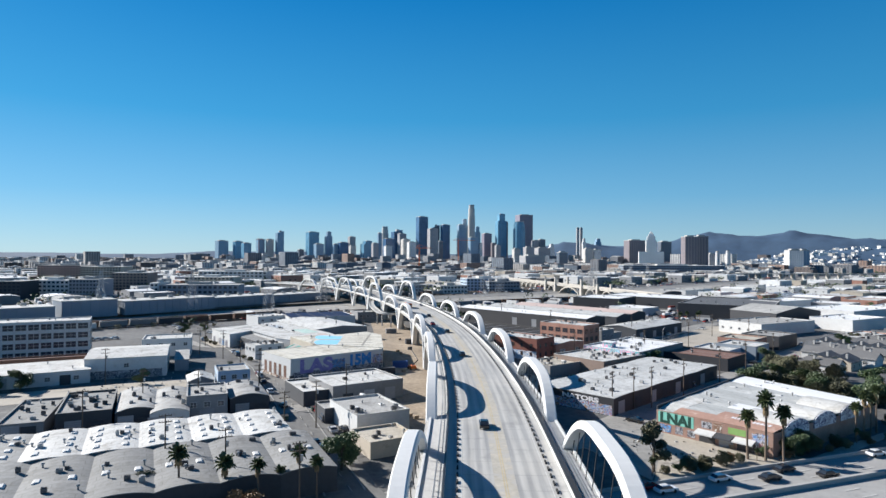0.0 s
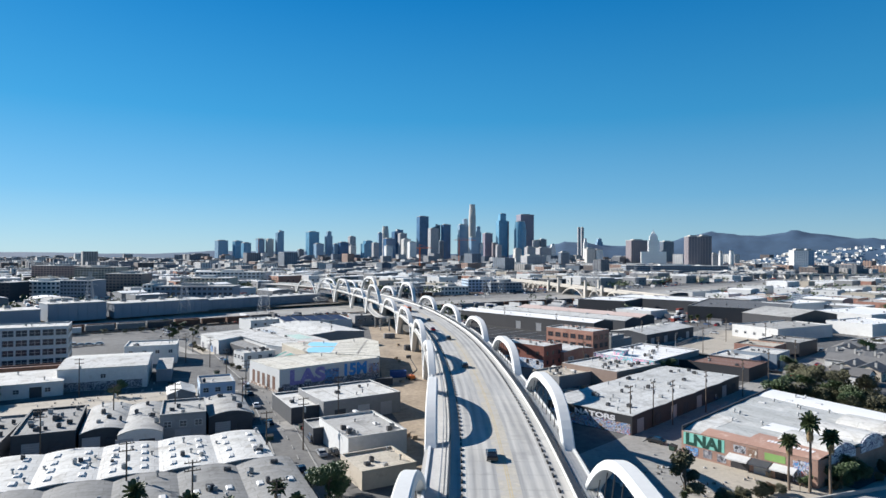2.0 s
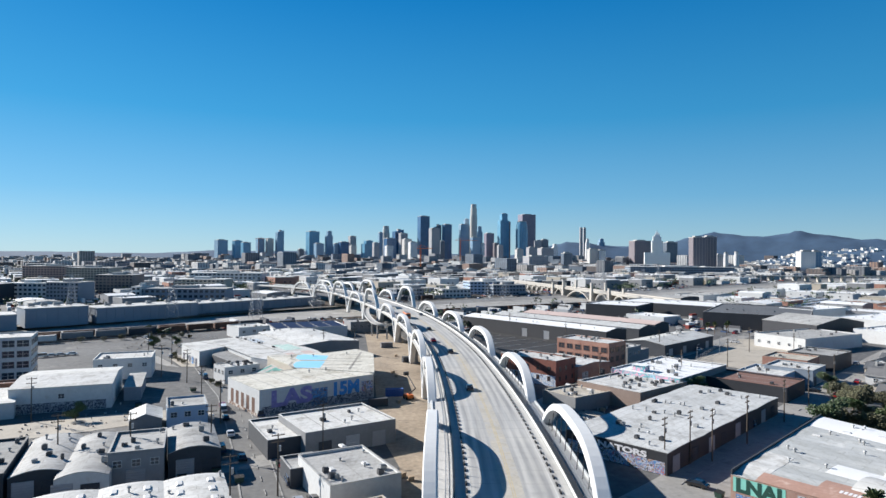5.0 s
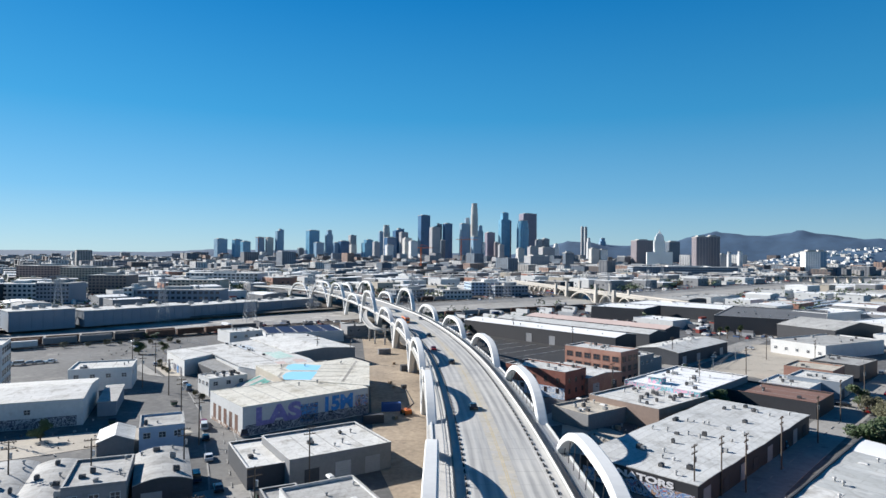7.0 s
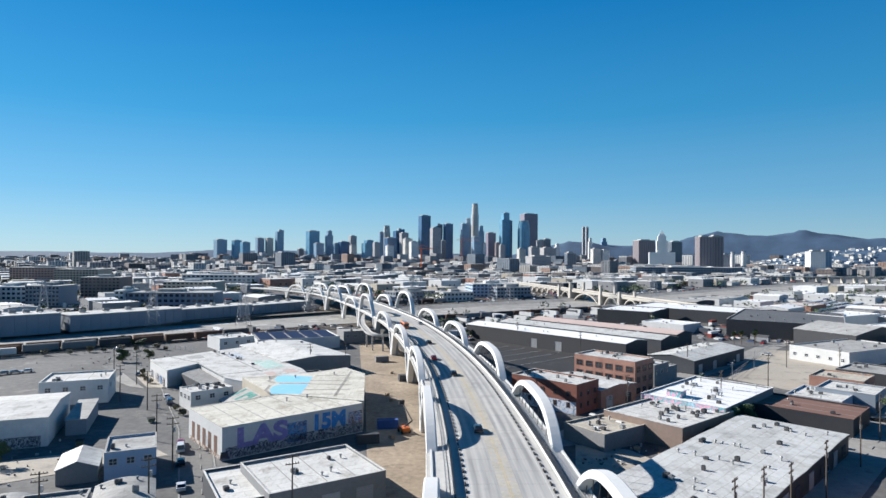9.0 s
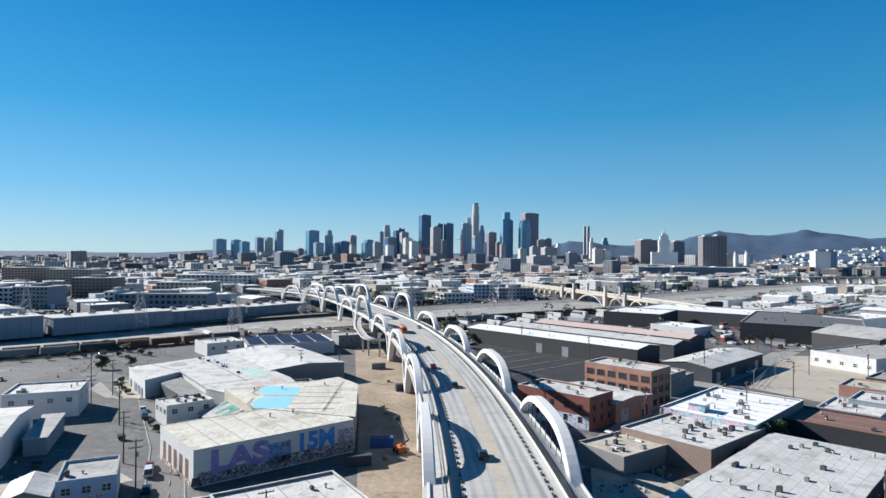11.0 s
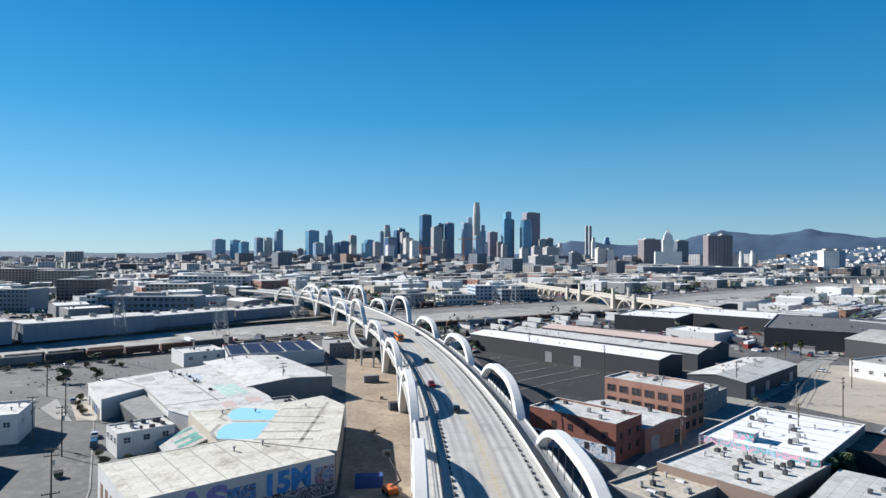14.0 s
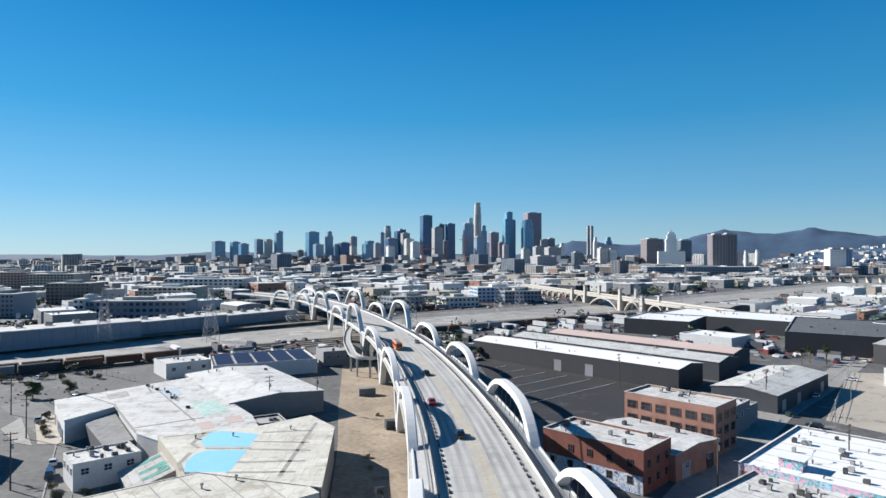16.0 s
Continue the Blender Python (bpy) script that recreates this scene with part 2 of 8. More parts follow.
def brick_mat(name="red_brick", tint=(1, 1, 1)):
    """Running bond brick, weathered in broad patches."""
    m, nt, b = base_mat(name, 0.9)
    tc = nt.nodes.new("ShaderNodeTexCoord")
    sep = nt.nodes.new("ShaderNodeSeparateXYZ")
    nt.links.new(tc.outputs["Object"], sep.inputs[0])
    add = nt.nodes.new("ShaderNodeMath")
    nt.links.new(sep.outputs[0], add.inputs[0])
    nt.links.new(sep.outputs[1], add.inputs[1])
    com = nt.nodes.new("ShaderNodeCombineXYZ")
    nt.links.new(add.outputs[0], com.inputs[0])
    nt.links.new(sep.outputs[2], com.inputs[1])
    br = nt.nodes.new("ShaderNodeTexBrick")
    br.inputs["Scale"].default_value = 1.0
    br.inputs["Brick Width"].default_value, br.inputs["Row Height"].default_value = 0.24, 0.085
    br.inputs["Mortar Size"].default_value = 0.008
    for k, c in (("Color1", (0.42, 0.19, 0.13)), ("Color2", (0.3, 0.12, 0.085)), ("Mortar", (0.33, 0.26, 0.22))):
        br.inputs[k].default_value = (*c, 1)
    nt.links.new(com.outputs[0], br.inputs[0])
    c = mixc(nt, 0.45, br.outputs[0], ramp(nt, noise_at(nt, 0.25, 5), [(0.3, (0.22, 0.11, 0.085)), (0.7, (0.47, 0.28, 0.21))]))
    c = mixc(nt, 1.0, c, tint, "MULTIPLY")
    nt.links.new(c, b.inputs["Base Color"])
    return m


def graffiti_mat(name, seed, cols):
    """Overlapping sprayed shapes of several colours."""
    m, nt, b = base_mat(name, 0.7)
    g = nt.nodes.new("ShaderNodeNewGeometry")
    mp = nt.nodes.new("ShaderNodeMapping")
    mp.inputs["Location"].default_value = (seed * 7.3, seed * 3.1, seed)
    n = nt.nodes.new("ShaderNodeTexNoise")
    n.inputs["Scale"].default_value, n.inputs["Detail"].default_value, n.inputs["Distortion"].default_value = 0.55, 3, 2.2
    nt.links.new(g.outputs["Position"], mp.inputs[0])
    nt.links.new(mp.outputs[0], n.inputs["Vector"])
    stops = [(0.3 + 0.4 * i / (len(cols) - 1), c) for i, c in enumerate(cols)]
    r = nt.nodes.new("ShaderNodeValToRGB")
    r.color_ramp.interpolation = "CONSTANT"
    while len(r.color_ramp.elements) < len(stops):
        r.color_ramp.elements.new(0.5)
    for e, (p, c) in zip(r.color_ramp.elements, stops):
        e.position, e.color = p, (*c, 1)
    nt.links.new(n.outputs[0], r.inputs[0])
    nt.links.new(r.outputs[0], b.inputs["Base Color"])
    return m


def facade_mat(name, glass, frame_col, floor=4.0, bay=6.0, solid=0.4, rough=0.25):
    """Rows of windows between floor bands and mullions."""
    m, nt, b = base_mat(name, rough)
    tc = nt.nodes.new("ShaderNodeTexCoord")
    sep = nt.nodes.new("ShaderNodeSeparateXYZ")
    nt.links.new(tc.outputs["Object"], sep.inputs[0])

    def math_node(op, a, v):
        k = nt.nodes.new("ShaderNodeMath")
        k.operation = op
        nt.links.new(a, k.inputs[0])
        if isinstance(v, (int, float)):
            k.inputs[1].default_value = v
        else:
            nt.links.new(v, k.inputs[1])
        return k.outputs[0]
    u = math_node("ADD", sep.outputs[0], sep.outputs[1])
    fz = math_node("LESS_THAN", math_node("FRACT", math_node("DIVIDE", sep.outputs[2], floor), 0.0), solid)
    fu = math_node("LESS_THAN", math_node("FRACT", math_node("DIVIDE", u, bay), 0.0), solid * 0.8)
    f = math_node("MAXIMUM", fz, fu)
    g1 = ramp(nt, noise_at(nt, 0.03, 4), [(0.3, tuple(c * 0.7 for c in glass)), (0.7, tuple(c * 1.3 for c in glass))])
    nt.links.new(mixc(nt, f, g1, frame_col), b.inputs["Base Color"])
    return m


def island_mat(name, stops, rough=0.85, rows=None):
    """Many joined buildings, each island of one of several colours."""
    m, nt, b = base_mat(name, rough)
    g = nt.nodes.new("ShaderNodeNewGeometry")
    r = nt.nodes.new("ShaderNodeValToRGB")
    r.color_ramp.interpolation = "CONSTANT"
    while len(r.color_ramp.elements) < len(stops):
        r.color_ramp.elements.new(0.5)
    for i, (e, c) in enumerate(zip(r.color_ramp.elements, stops)):
        e.position, e.color = i / len(stops), (*c, 1)
    nt.links.new(g.outputs["Random Per Island"], r.inputs[0])
    c = mixc(nt, 0.35, r.outputs[0], ramp(nt, noise_at(nt, 0.06, 5), [(0.3, (0.1, 0.1, 0.1)), (0.7, (0.7, 0.69, 0.66))]), "OVERLAY")
    if rows:
        sep = nt.nodes.new("ShaderNodeSeparateXYZ")
        nt.links.new(g.outputs["Position"], sep.inputs[0])
        vals = []
        for sock, size, k in ((sep.outputs[2], 3.6, 0.45), (sep.outputs[0], 5.0, 0.5)):
            d = nt.nodes.new("ShaderNodeMath")
            d.operation = "DIVIDE"
            nt.links.new(sock, d.inputs[0])
            d.inputs[1].default_value = size
            fr = nt.nodes.new("ShaderNodeMath")
            fr.operation = "FRACT"
            nt.links.new(d.outputs[0], fr.inputs[0])
            gt = nt.nodes.new("ShaderNodeMath")
            gt.operation = "GREATER_THAN"
            nt.links.new(fr.outputs[0], gt.inputs[0])
            gt.inputs[1].default_value = k
            vals.append(gt.outputs[0])
        mul = nt.nodes.new("ShaderNodeMath")
        mul.operation = "MULTIPLY"
        nt.links.new(vals[0], mul.inputs[0])
        nt.links.new(vals[1], mul.inputs[1])
        c = mixc(nt, mul.outputs[0], c, (0.05, 0.06, 0.075))
    nt.links.new(c, b.inputs["Base Color"])
    return m


def deck_mat():
    """Light bridge concrete with worn wheel tracks along it and cast joints across it."""
    m, nt, b = base_mat("bridge_deck_concrete", 0.75)
    uv = nt.nodes.new("ShaderNodeUVMap")
    sep = nt.nodes.new("ShaderNodeSeparateXYZ")
    nt.links.new(uv.outputs[0], sep.inputs[0])
    w = nt.nodes.new("ShaderNodeTexWave")
    w.inputs["Scale"].default_value, w.inputs["Distortion"].default_value = 0.17, 0.6
    w.inputs["Detail"].default_value = 2
    nt.links.new(uv.outputs[0], w.inputs[0])
    mp = nt.nodes.new("ShaderNodeMapping")
    mp.inputs["Scale"].default_value = (0.9, 0.035, 1)
    nt.links.new(uv.outputs[0], mp.inputs[0])
    n = nt.nodes.new("ShaderNodeTexNoise")
    n.inputs["Scale"].default_value, n.inputs["Detail"].default_value = 1.0, 5
    nt.links.new(mp.outputs[0], n.inputs[0])
    c = ramp(nt, n.outputs[0], [(0.3, (0.28, 0.276, 0.268)), (0.7, (0.55, 0.54, 0.515))])
    c = mixc(nt, 0.35, c, ramp(nt, w.outputs[0], [(0.2, (0.2, 0.2, 0.2)), (0.8, (0.52, 0.5, 0.46))]))
    c = mixc(nt, ramp(nt, noise_at(nt, 0.12, 6), [(0.58, (0, 0, 0)), (0.7, (0.6, 0.6, 0.6))]), c, (0.24, 0.235, 0.23))
    c = mixc(nt, ramp(nt, noise_at(nt, 0.05, 4), [(0.5, (0, 0, 0)), (0.75, (0.5, 0.5, 0.5))]), c, (0.56, 0.53, 0.47))
    d = nt.nodes.new("ShaderNodeMath")
    d.operation = "DIVIDE"
    nt.links.new(sep.outputs[1], d.inputs[0])
    d.inputs[1].default_value = 6.2
    fr = nt.nodes.new("ShaderNodeMath")
    fr.operation = "FRACT"
    nt.links.new(d.outputs[0], fr.inputs[0])
    lt = nt.nodes.new("ShaderNodeMath")
    lt.operation = "LESS_THAN"
    nt.links.new(fr.outputs[0], lt.inputs[0])
    lt.inputs[1].default_value = 0.03
    k = nt.nodes.new("ShaderNodeMath")
    k.operation = "MULTIPLY"
    nt.links.new(lt.outputs[0], k.inputs[0])
    k.inputs[1].default_value = 0.5
    c = mixc(nt, k.outputs[0], c, (0.22, 0.215, 0.21))
    nt.links.new(c, b.inputs["Base Color"])
    return m


BRICK = brick_mat()
BRICK_RED = brick_mat("deep_red_brick", (0.64, 0.46, 0.46))
BRICK_FADED = brick_mat("faded_brick", (0.95, 1.12, 1.18))
DECK = deck_mat()
GRAF_A = graffiti_mat("blue_graffiti", 1, [(0.55, 0.55, 0.55), (0.12, 0.12, 0.2), (0.1, 0.3, 0.6), (0.3, 0.3, 0.32), (0.06, 0.06, 0.1)])
GRAF_D = graffiti_mat("white_blue_letters", 17, [(0.66, 0.67, 0.7), (0.25, 0.4, 0.6), (0.7, 0.7, 0.72), (0.1, 0.12, 0.2), (0.6, 0.63, 0.68)])
MURAL = graffiti_mat("pastel_mural", 25, [(0.72, 0.35, 0.5), (0.75, 0.45, 0.55), (0.12, 0.42, 0.45), (0.45, 0.62, 0.75), (0.6, 0.5, 0.68)])
GRAF_B = graffiti_mat("mixed_graffiti", 4, [(0.5, 0.3, 0.2), (0.08, 0.08, 0.1), (0.55, 0.55, 0.6), (0.1, 0.25, 0.5), (0.5, 0.15, 0.1), (0.6, 0.6, 0.55)])
GRAF_C = graffiti_mat("dark_graffiti", 9, [(0.05, 0.05, 0.06), (0.4, 0.4, 0.42), (0.07, 0.07, 0.1), (0.25, 0.25, 0.28), (0.04, 0.04, 0.05)])
STREAKS = graffiti_mat("rust_streaked_wall", 14, [(0.62, 0.58, 0.52), (0.22, 0.13, 0.09), (0.66, 0.63, 0.58), (0.4, 0.28, 0.2)])


# ---- mesh helpers ----
class Mesh:
    """Collects boxes, prisms and tubes, in metres, for one mesh."""

    def __init__(self):
        self.v, self.f, self.m = [], [], []

    def add(self, verts, faces, mat=0):
        k = len(self.v)
        self.v += [tuple(p) for p in verts]
        self.f += [tuple(i + k for i in f) for f in faces]
        self.m += [mat] * len(faces)

    def box(self, x0, y0, z0, x1, y1, z1, mat=0, bottom=True):
        f = [(4, 5, 6, 7), (0, 1, 5, 4), (1, 2, 6, 5), (2, 3, 7, 6), (3, 0, 4, 7)]
        self.add([(x0, y0, z0), (x1, y0, z0), (x1, y1, z0), (x0, y1, z0), (x0, y0, z1), (x1, y0, z1), (x1, y1, z1), (x0, y1, z1)],
                 f + ([(3, 2, 1, 0)] if bottom else []), mat)

    def turned(self, cx, cy, z0, z1, w, d, rot, mat=0, roofmat=None):
        c, s = math.cos(rot), math.sin(rot)
        q = [(cx + c * a * w / 2 - s * b * d / 2, cy + s * a * w / 2 + c * b * d / 2) for a, b in ((-1, -1), (1, -1), (1, 1), (-1, 1))]
        self.add([(*p, z0) for p in q] + [(*p, z1) for p in q], [(0, 1, 5, 4), (1, 2, 6, 5), (2, 3, 7, 6), (3, 0, 4, 7), (4, 5, 6, 7)], mat)
        if roofmat is not None:
            self.m[-1] = roofmat

    def tube(self, pts, radii, sides=8, mat=0):
        rings = []
        for i, p in enumerate(pts):
            p = Vector(p)
            t = (Vector(pts[min(i + 1, len(pts) - 1)]) - Vector(pts[max(i - 1, 0)])).normalized()
            a = t.orthogonal().normalized()
            b = t.cross(a)
            rings += [p + (a * math.cos(2 * math.pi * k / sides) + b * math.sin(2 * math.pi * k / sides)) * radii[i] for k in range(sides)]
        n = len(pts)
        f = [(i * sides + k, i * sides + (k + 1) % sides, (i + 1) * sides + (k + 1) % sides, (i + 1) * sides + k) for i in range(n - 1) for k in range(sides)]
        f += [tuple(range(sides))[::-1], tuple(range((n - 1) * sides, n * sides))]
        self.add(rings, f, mat)

    def bar(self, a, b, r, mat=0):
        self.tube([a, b], [r, r], 5, mat)

    def loft(self, rings, closed_ends=True, mat=0):
        n, s = len(rings), len(rings[0])
        f = [(i * s + k, i * s + (k + 1) % s, (i + 1) * s + (k + 1) % s, (i + 1) * s + k) for i in range(n - 1) for k in range(s)]
        if closed_ends:
            f += [tuple(range(s))[::-1], tuple(range((n - 1) * s, n * s))]
        self.add([p for r in rings for p in r], f, mat)

    def data(self, name, mats, smooth=False):
        me = bpy.data.meshes.new(name)
        me.from_pydata(self.v, [], self.f)
        for m in mats if isinstance(mats, (list, tuple)) else [mats]:
            me.materials.append(m)
        me.polygons.foreach_set("material_index", self.m)
        if smooth:
            me.polygons.foreach_set("use_smooth", [True] * len(me.polygons))
        me.update()
        bm = bmesh.new()
        bm.from_mesh(me)
        bmesh.ops.recalc_face_normals(bm, faces=bm.faces)
        bm.to_mesh(me)
        bm.free()
        return me


def part(name, mesh, mats, parent=None, label="", smooth=False):
    ob = new(name, mesh.data(name, mats, smooth))
    if parent:
        ob.parent = parent
    if label:
        ob["label"] = label
    return ob


def thing(name, x, y, z, rot, label, category, group="", kind=""):
    ob = new(name)
    ob.matrix_basis = pose(x, y, z, 0, 0, rot)
    return tagged(ob, label, category, group, kind)


def shared(name, me, parent, x, y, z, rot=0, s=(1, 1, 1)):
    ob = new(name, me)
    ob.parent = parent
    ob.matrix_basis = Matrix.LocRotScale((x, y, z), Euler((0, 0, radians(rot))), s)
    return ob


def slab_along(mesh, pts, o0, o1, z0, z1, mat=0):
    """A strip along a centre line, from offset o0 to o1 to the right of it."""
    rings = []
    for p, n in pts:
        a, b = p + n * o0, p + n * o1
        rings.append([(a.x, a.y, p.z + z0), (b.x, b.y, p.z + z0), (b.x, b.y, p.z + z1), (a.x, a.y, p.z + z1)])
    mesh.loft(rings, True, mat)


# ---- ground, river and roads ----
RIVER = [Vector(p) for p in ((-2600, -1400), (-900, -60), (-420, 270), (-220, 440), (-115, 545), (15, 640), (150, 735), (260, 815), (450, 980), (692, 1200), (1050, 1480), (2600, 2500))]


def river_normal(i):
    a, b = RIVER[max(i - 1, 0)], RIVER[min(i + 1, len(RIVER) - 1)]
    t = (b - a).normalized()
    return Vector((-t.y, t.x))


def river_distance(x, y):
    p, best = Vector((x, y)), 1e9
    for a, b in zip(RIVER, RIVER[1:]):
        k = max(0, min(1, (p - a).dot(b - a) / (b - a).length_squared))
        best = min(best, (p - a - (b - a) * k).length)
    return best


def build_ground():
    g = Mesh()
    lines = []
    near = [(-4700, -1400), (-3000, -4000), (-1500, -4700), (-700, -4700), (-300, -4700), (0, -4700), (300, -4700), (600, -4700), (900, -4700), (1700, -4700), (3500, -3400), (4700, 1500)]
    far = [(-4700, 300), (-4400, 1800), (-3600, 3200), (-2700, 4000), (-1600, 4700), (-600, 4850), (400, 4850), (1100, 4800), (1700, 4700), (2500, 4250), (3400, 3600), (4600, 2600)]
    lines.append([(x, y, 0) for x, y in near])
    for off, z in ((-42, 0), (-41, 0), (-30, -2.2), (30, -2.2), (41, 0), (42, 0)):
        lines.append([(*(p + river_normal(i) * off), z) for i, p in enumerate(RIVER)])
    lines.append([(x, y, 0) for x, y in far])
    n = len(RIVER)
    for j in range(len(lines) - 1):
        mat = 1 if 1 <= j <= 5 else 0
        for i in range(n - 1):
            g.add([lines[j][i], lines[j][i + 1], lines[j + 1][i + 1], lines[j + 1][i]], [(0, 1, 2, 3)], mat)
    ob = part("ground", g, [GROUND, CHANNEL])
    tagged(ob, "pale city ground with the concrete river channel", "ground", kind="structure")


build_ground()
level = [0.03]


def patch(name, pts, material, label, z=None):
    """A ground surface laid over the sheet, a few centimetres thick."""
    level[0] += 0.006
    z = z or level[0]
    m = Mesh()
    n = len(pts)
    m.add([(x, y, -0.05) for x, y in pts] + [(x, y, z) for x, y in pts],
          [tuple(range(n, 2 * n))] + [(i, (i + 1) % n, n + (i + 1) % n, n + i) for i in range(n)])
    return tagged(part(name, m, material), label, "ground", kind="structure")


def strip(name, pts, width, material, label, z=None):
    level[0] += 0.006
    z = z or level[0]
    m = Mesh()
    v = [Vector(p) for p in pts]
    rings = []
    for i, p in enumerate(v):
        t = (v[min(i + 1, len(v) - 1)] - v[max(i - 1, 0)]).normalized()
        nn = Vector((t.y, -t.x)) * width / 2
        a, b = p - nn, p + nn
        rings.append([(a.x, a.y, -0.05), (b.x, b.y, -0.05), (b.x, b.y, z), (a.x, a.y, z)])
    m.loft(rings)
    return tagged(part(name, m, material), label, "road" if "road" in name else "ground", kind="structure")


strip("road", [(5, 62), (-20, 119), (-35, 156), (-51, 196), (-74, 249), (-103, 301), (-150, 345)], 11, STREET, "worn grey side street with faded lane marks")
strip("road", [(-190, 160), (-120, 204), (-71, 230)], 10, STREET, "narrow worn street beside the white sheds")
strip("road", [(-55, 178), (-35, 190), (-10, 222), (30, 240)], 8, STREET_PALE, "cross street passing below the viaduct")
strip("road", [(-10, 115), (47, 171), (73, 199), (127, 255), (204, 335), (330, 460)], 11, STREET_PALE, "grey street between warehouses in hard shade")
strip("road", [(30, 240), (60, 282), (98, 331), (153, 389), (225, 472), (300, 560)], 11, STREET_PALE, "pale street past the brick buildings")
patch("dirt_yard", [(-53, 425), (-33, 425), (-9, 300), (2, 215), (0, 150), (-12, 150), (-13, 180), (-20, 205), (-33, 300), (-40, 340)], DIRT, "bare tan dirt strip with wheel tracks below the viaduct")
patch("parking_lot", [(8, 452), (17, 330), (42, 318), (88, 352), (18, 452)], ASPHALT_DARK, "fresh black asphalt parking lot with white lines")
patch("vacant_lot", [(112, 326), (168, 402), (215, 395), (150, 300), (128, 300)], DRY, "dry sandy vacant lot behind a fence")
patch("dry_field", [(-140, 180), (-98, 206), (-72, 225), (-80, 232), (-104, 222), (-150, 196)], DRY, "dry weedy verge beside the street")
patch("yard", [(30, 150), (47, 181), (58, 196), (70, 190), (60, 168), (40, 126)], STREET_PALE, "dusty pale yard beside the street corner")
patch("yard", [(40, 125), (57, 166), (80, 140), (110, 160), (125, 168), (70, 128)], DRY, "littered dirt yard in front of the mural building")
patch("dry_field", [(-129.7, 323), (-133.6, 333), (-124, 327), (-111.5, 308), (-107.7, 300), (-113.6, 300)], DRY, "dry weedy verge beside the white shed")
patch("pavement", [(-133.6, 313.7), (-136.4, 326.5), (-113.9, 298.5), (-120.3, 301.1)], STREET_PALE, "pale concrete corner pavement island")
patch("yard", [(26, 212), (31, 236), (44, 232), (48, 224), (38, 206)], DRY, "littered dirt yard beside the viaduct")
strip("river_bank", [(-372, 296), (-217, 412), (-103, 503), (-60, 533)], 22, CHANNEL, "beige concrete bank along the river channel")
strip("rail_yard", [(-352, 270), (-196, 387), (-88, 480), (45, 572), (195, 662), (335, 792)], 26, GRAVEL, "dark gravel rail yard on the near river bank")
strip("rail_yard", [(-58, 512), (38, 582), (188, 674), (328, 804)], 44, GRAVEL, "dark gravel yard beside the river bank")
strip("rail_yard", [(-480, 330), (-280, 470), (-160, 590), (-20, 715), (120, 830), (230, 990), (420, 1220)], 70, GRAVEL, "dark gravel rail yard on the far river bank")
FREEWAY_LINE = [(36.8 + 0.938 * k, 110.4 + 0.345 * k) for k in (-320, -100, 0, 70, 170, 310)]
fw = strip("freeway_road", FREEWAY_LINE, 22, FREEWAY, "pale concrete freeway with traffic")


def rails(pts, off):
    m = Mesh()
    v = [Vector((*p, 0)) for p in pts]
    line = []
    for i, p in enumerate(v):
        t = (v[min(i + 1, len(v) - 1)] - v[max(i - 1, 0)]).normalized()
        line.append((p, Vector((t.y, -t.x, 0))))
    for o in (-0.72, 0.72):
        slab_along(m, line, off + o - 0.08, off + o + 0.08, 0.1, 0.36)
    tagged(part("railway_track", m, RUST), "long rusty steel railway track on gravel", "railway track", "tracks in the yard")


NEAR_YARD = [(-352, 270), (-196, 387), (-88, 480), (45, 572), (195, 662)]
FAR_YARD = [(-480, 330), (-280, 470), (-160, 590), (-20, 715), (120, 830), (230, 990)]
for k in range(4):
    rails(NEAR_YARD, -11 + k * 7)
for k in range(8):
    rails(FAR_YARD, -30 + k * 8)

# pale rectangles of cleaned concrete along the river bed
m = Mesh()
gen = random.Random(12)
for k in range(150):
    i = gen.choice((1, 2, 2, 3, 3, 4, 4, 5, 6, 7))
    a, b = RIVER[i], RIVER[i + 1]
    d = (b - a).normalized()
    p = a.lerp(b, gen.random()) + Vector((-d.y, d.x)) * gen.uniform(-27, 27)
    m.turned(p.x, p.y, -2.4, -2.17 + 0.0002 * k, gen.uniform(3, 14), gen.uniform(1.5, 5), math.atan2(d.y, d.x))
tagged(part("concrete_patches", m, surf("cleaned_concrete", (0.5, 0.485, 0.455), var=0.15, big=0.1)), "pale cleaned patches on the river bed", "concrete", kind="stuff")

# ---- viaduct ----
CENTRE = [(-6, -190), (-3.9, -114), (-0.1, -48), (4.0, 18), (6.5, 84), (7.64, 149.5), (5.3, 215.5), (-0.5, 282), (-11, 349), (-25, 413), (-42, 470), (-60, 524), (-83, 583), (-110, 641), (-142, 697), (-180, 752), (-225, 806)]
CROWN_Z = [20.4] * 5 + [19.2] + [18.7] * 4 + [24.8, 19.0, 24.3, 19.0, 18.4, 17.5]
DECK_Z = 12.0


def spline(points, per):
    """Points on a smooth curve through the given ones."""
    out = []
    pts = [Vector(p) for p in points]
    for i in range(len(pts) - 1):
        p0, p1, p2, p3 = pts[max(i - 1, 0)], pts[i], pts[i + 1], pts[min(i + 2, len(pts) - 1)]
        for k in range(per):
            u = k / per
            out.append(0.5 * (2 * p1 + (p2 - p0) * u + (2 * p0 - 5 * p1 + 4 * p2 - p3) * u * u + (3 * p1 - p0 - 3 * p2 + p3) * u ** 3))
    out.append(pts[-1])
    return out


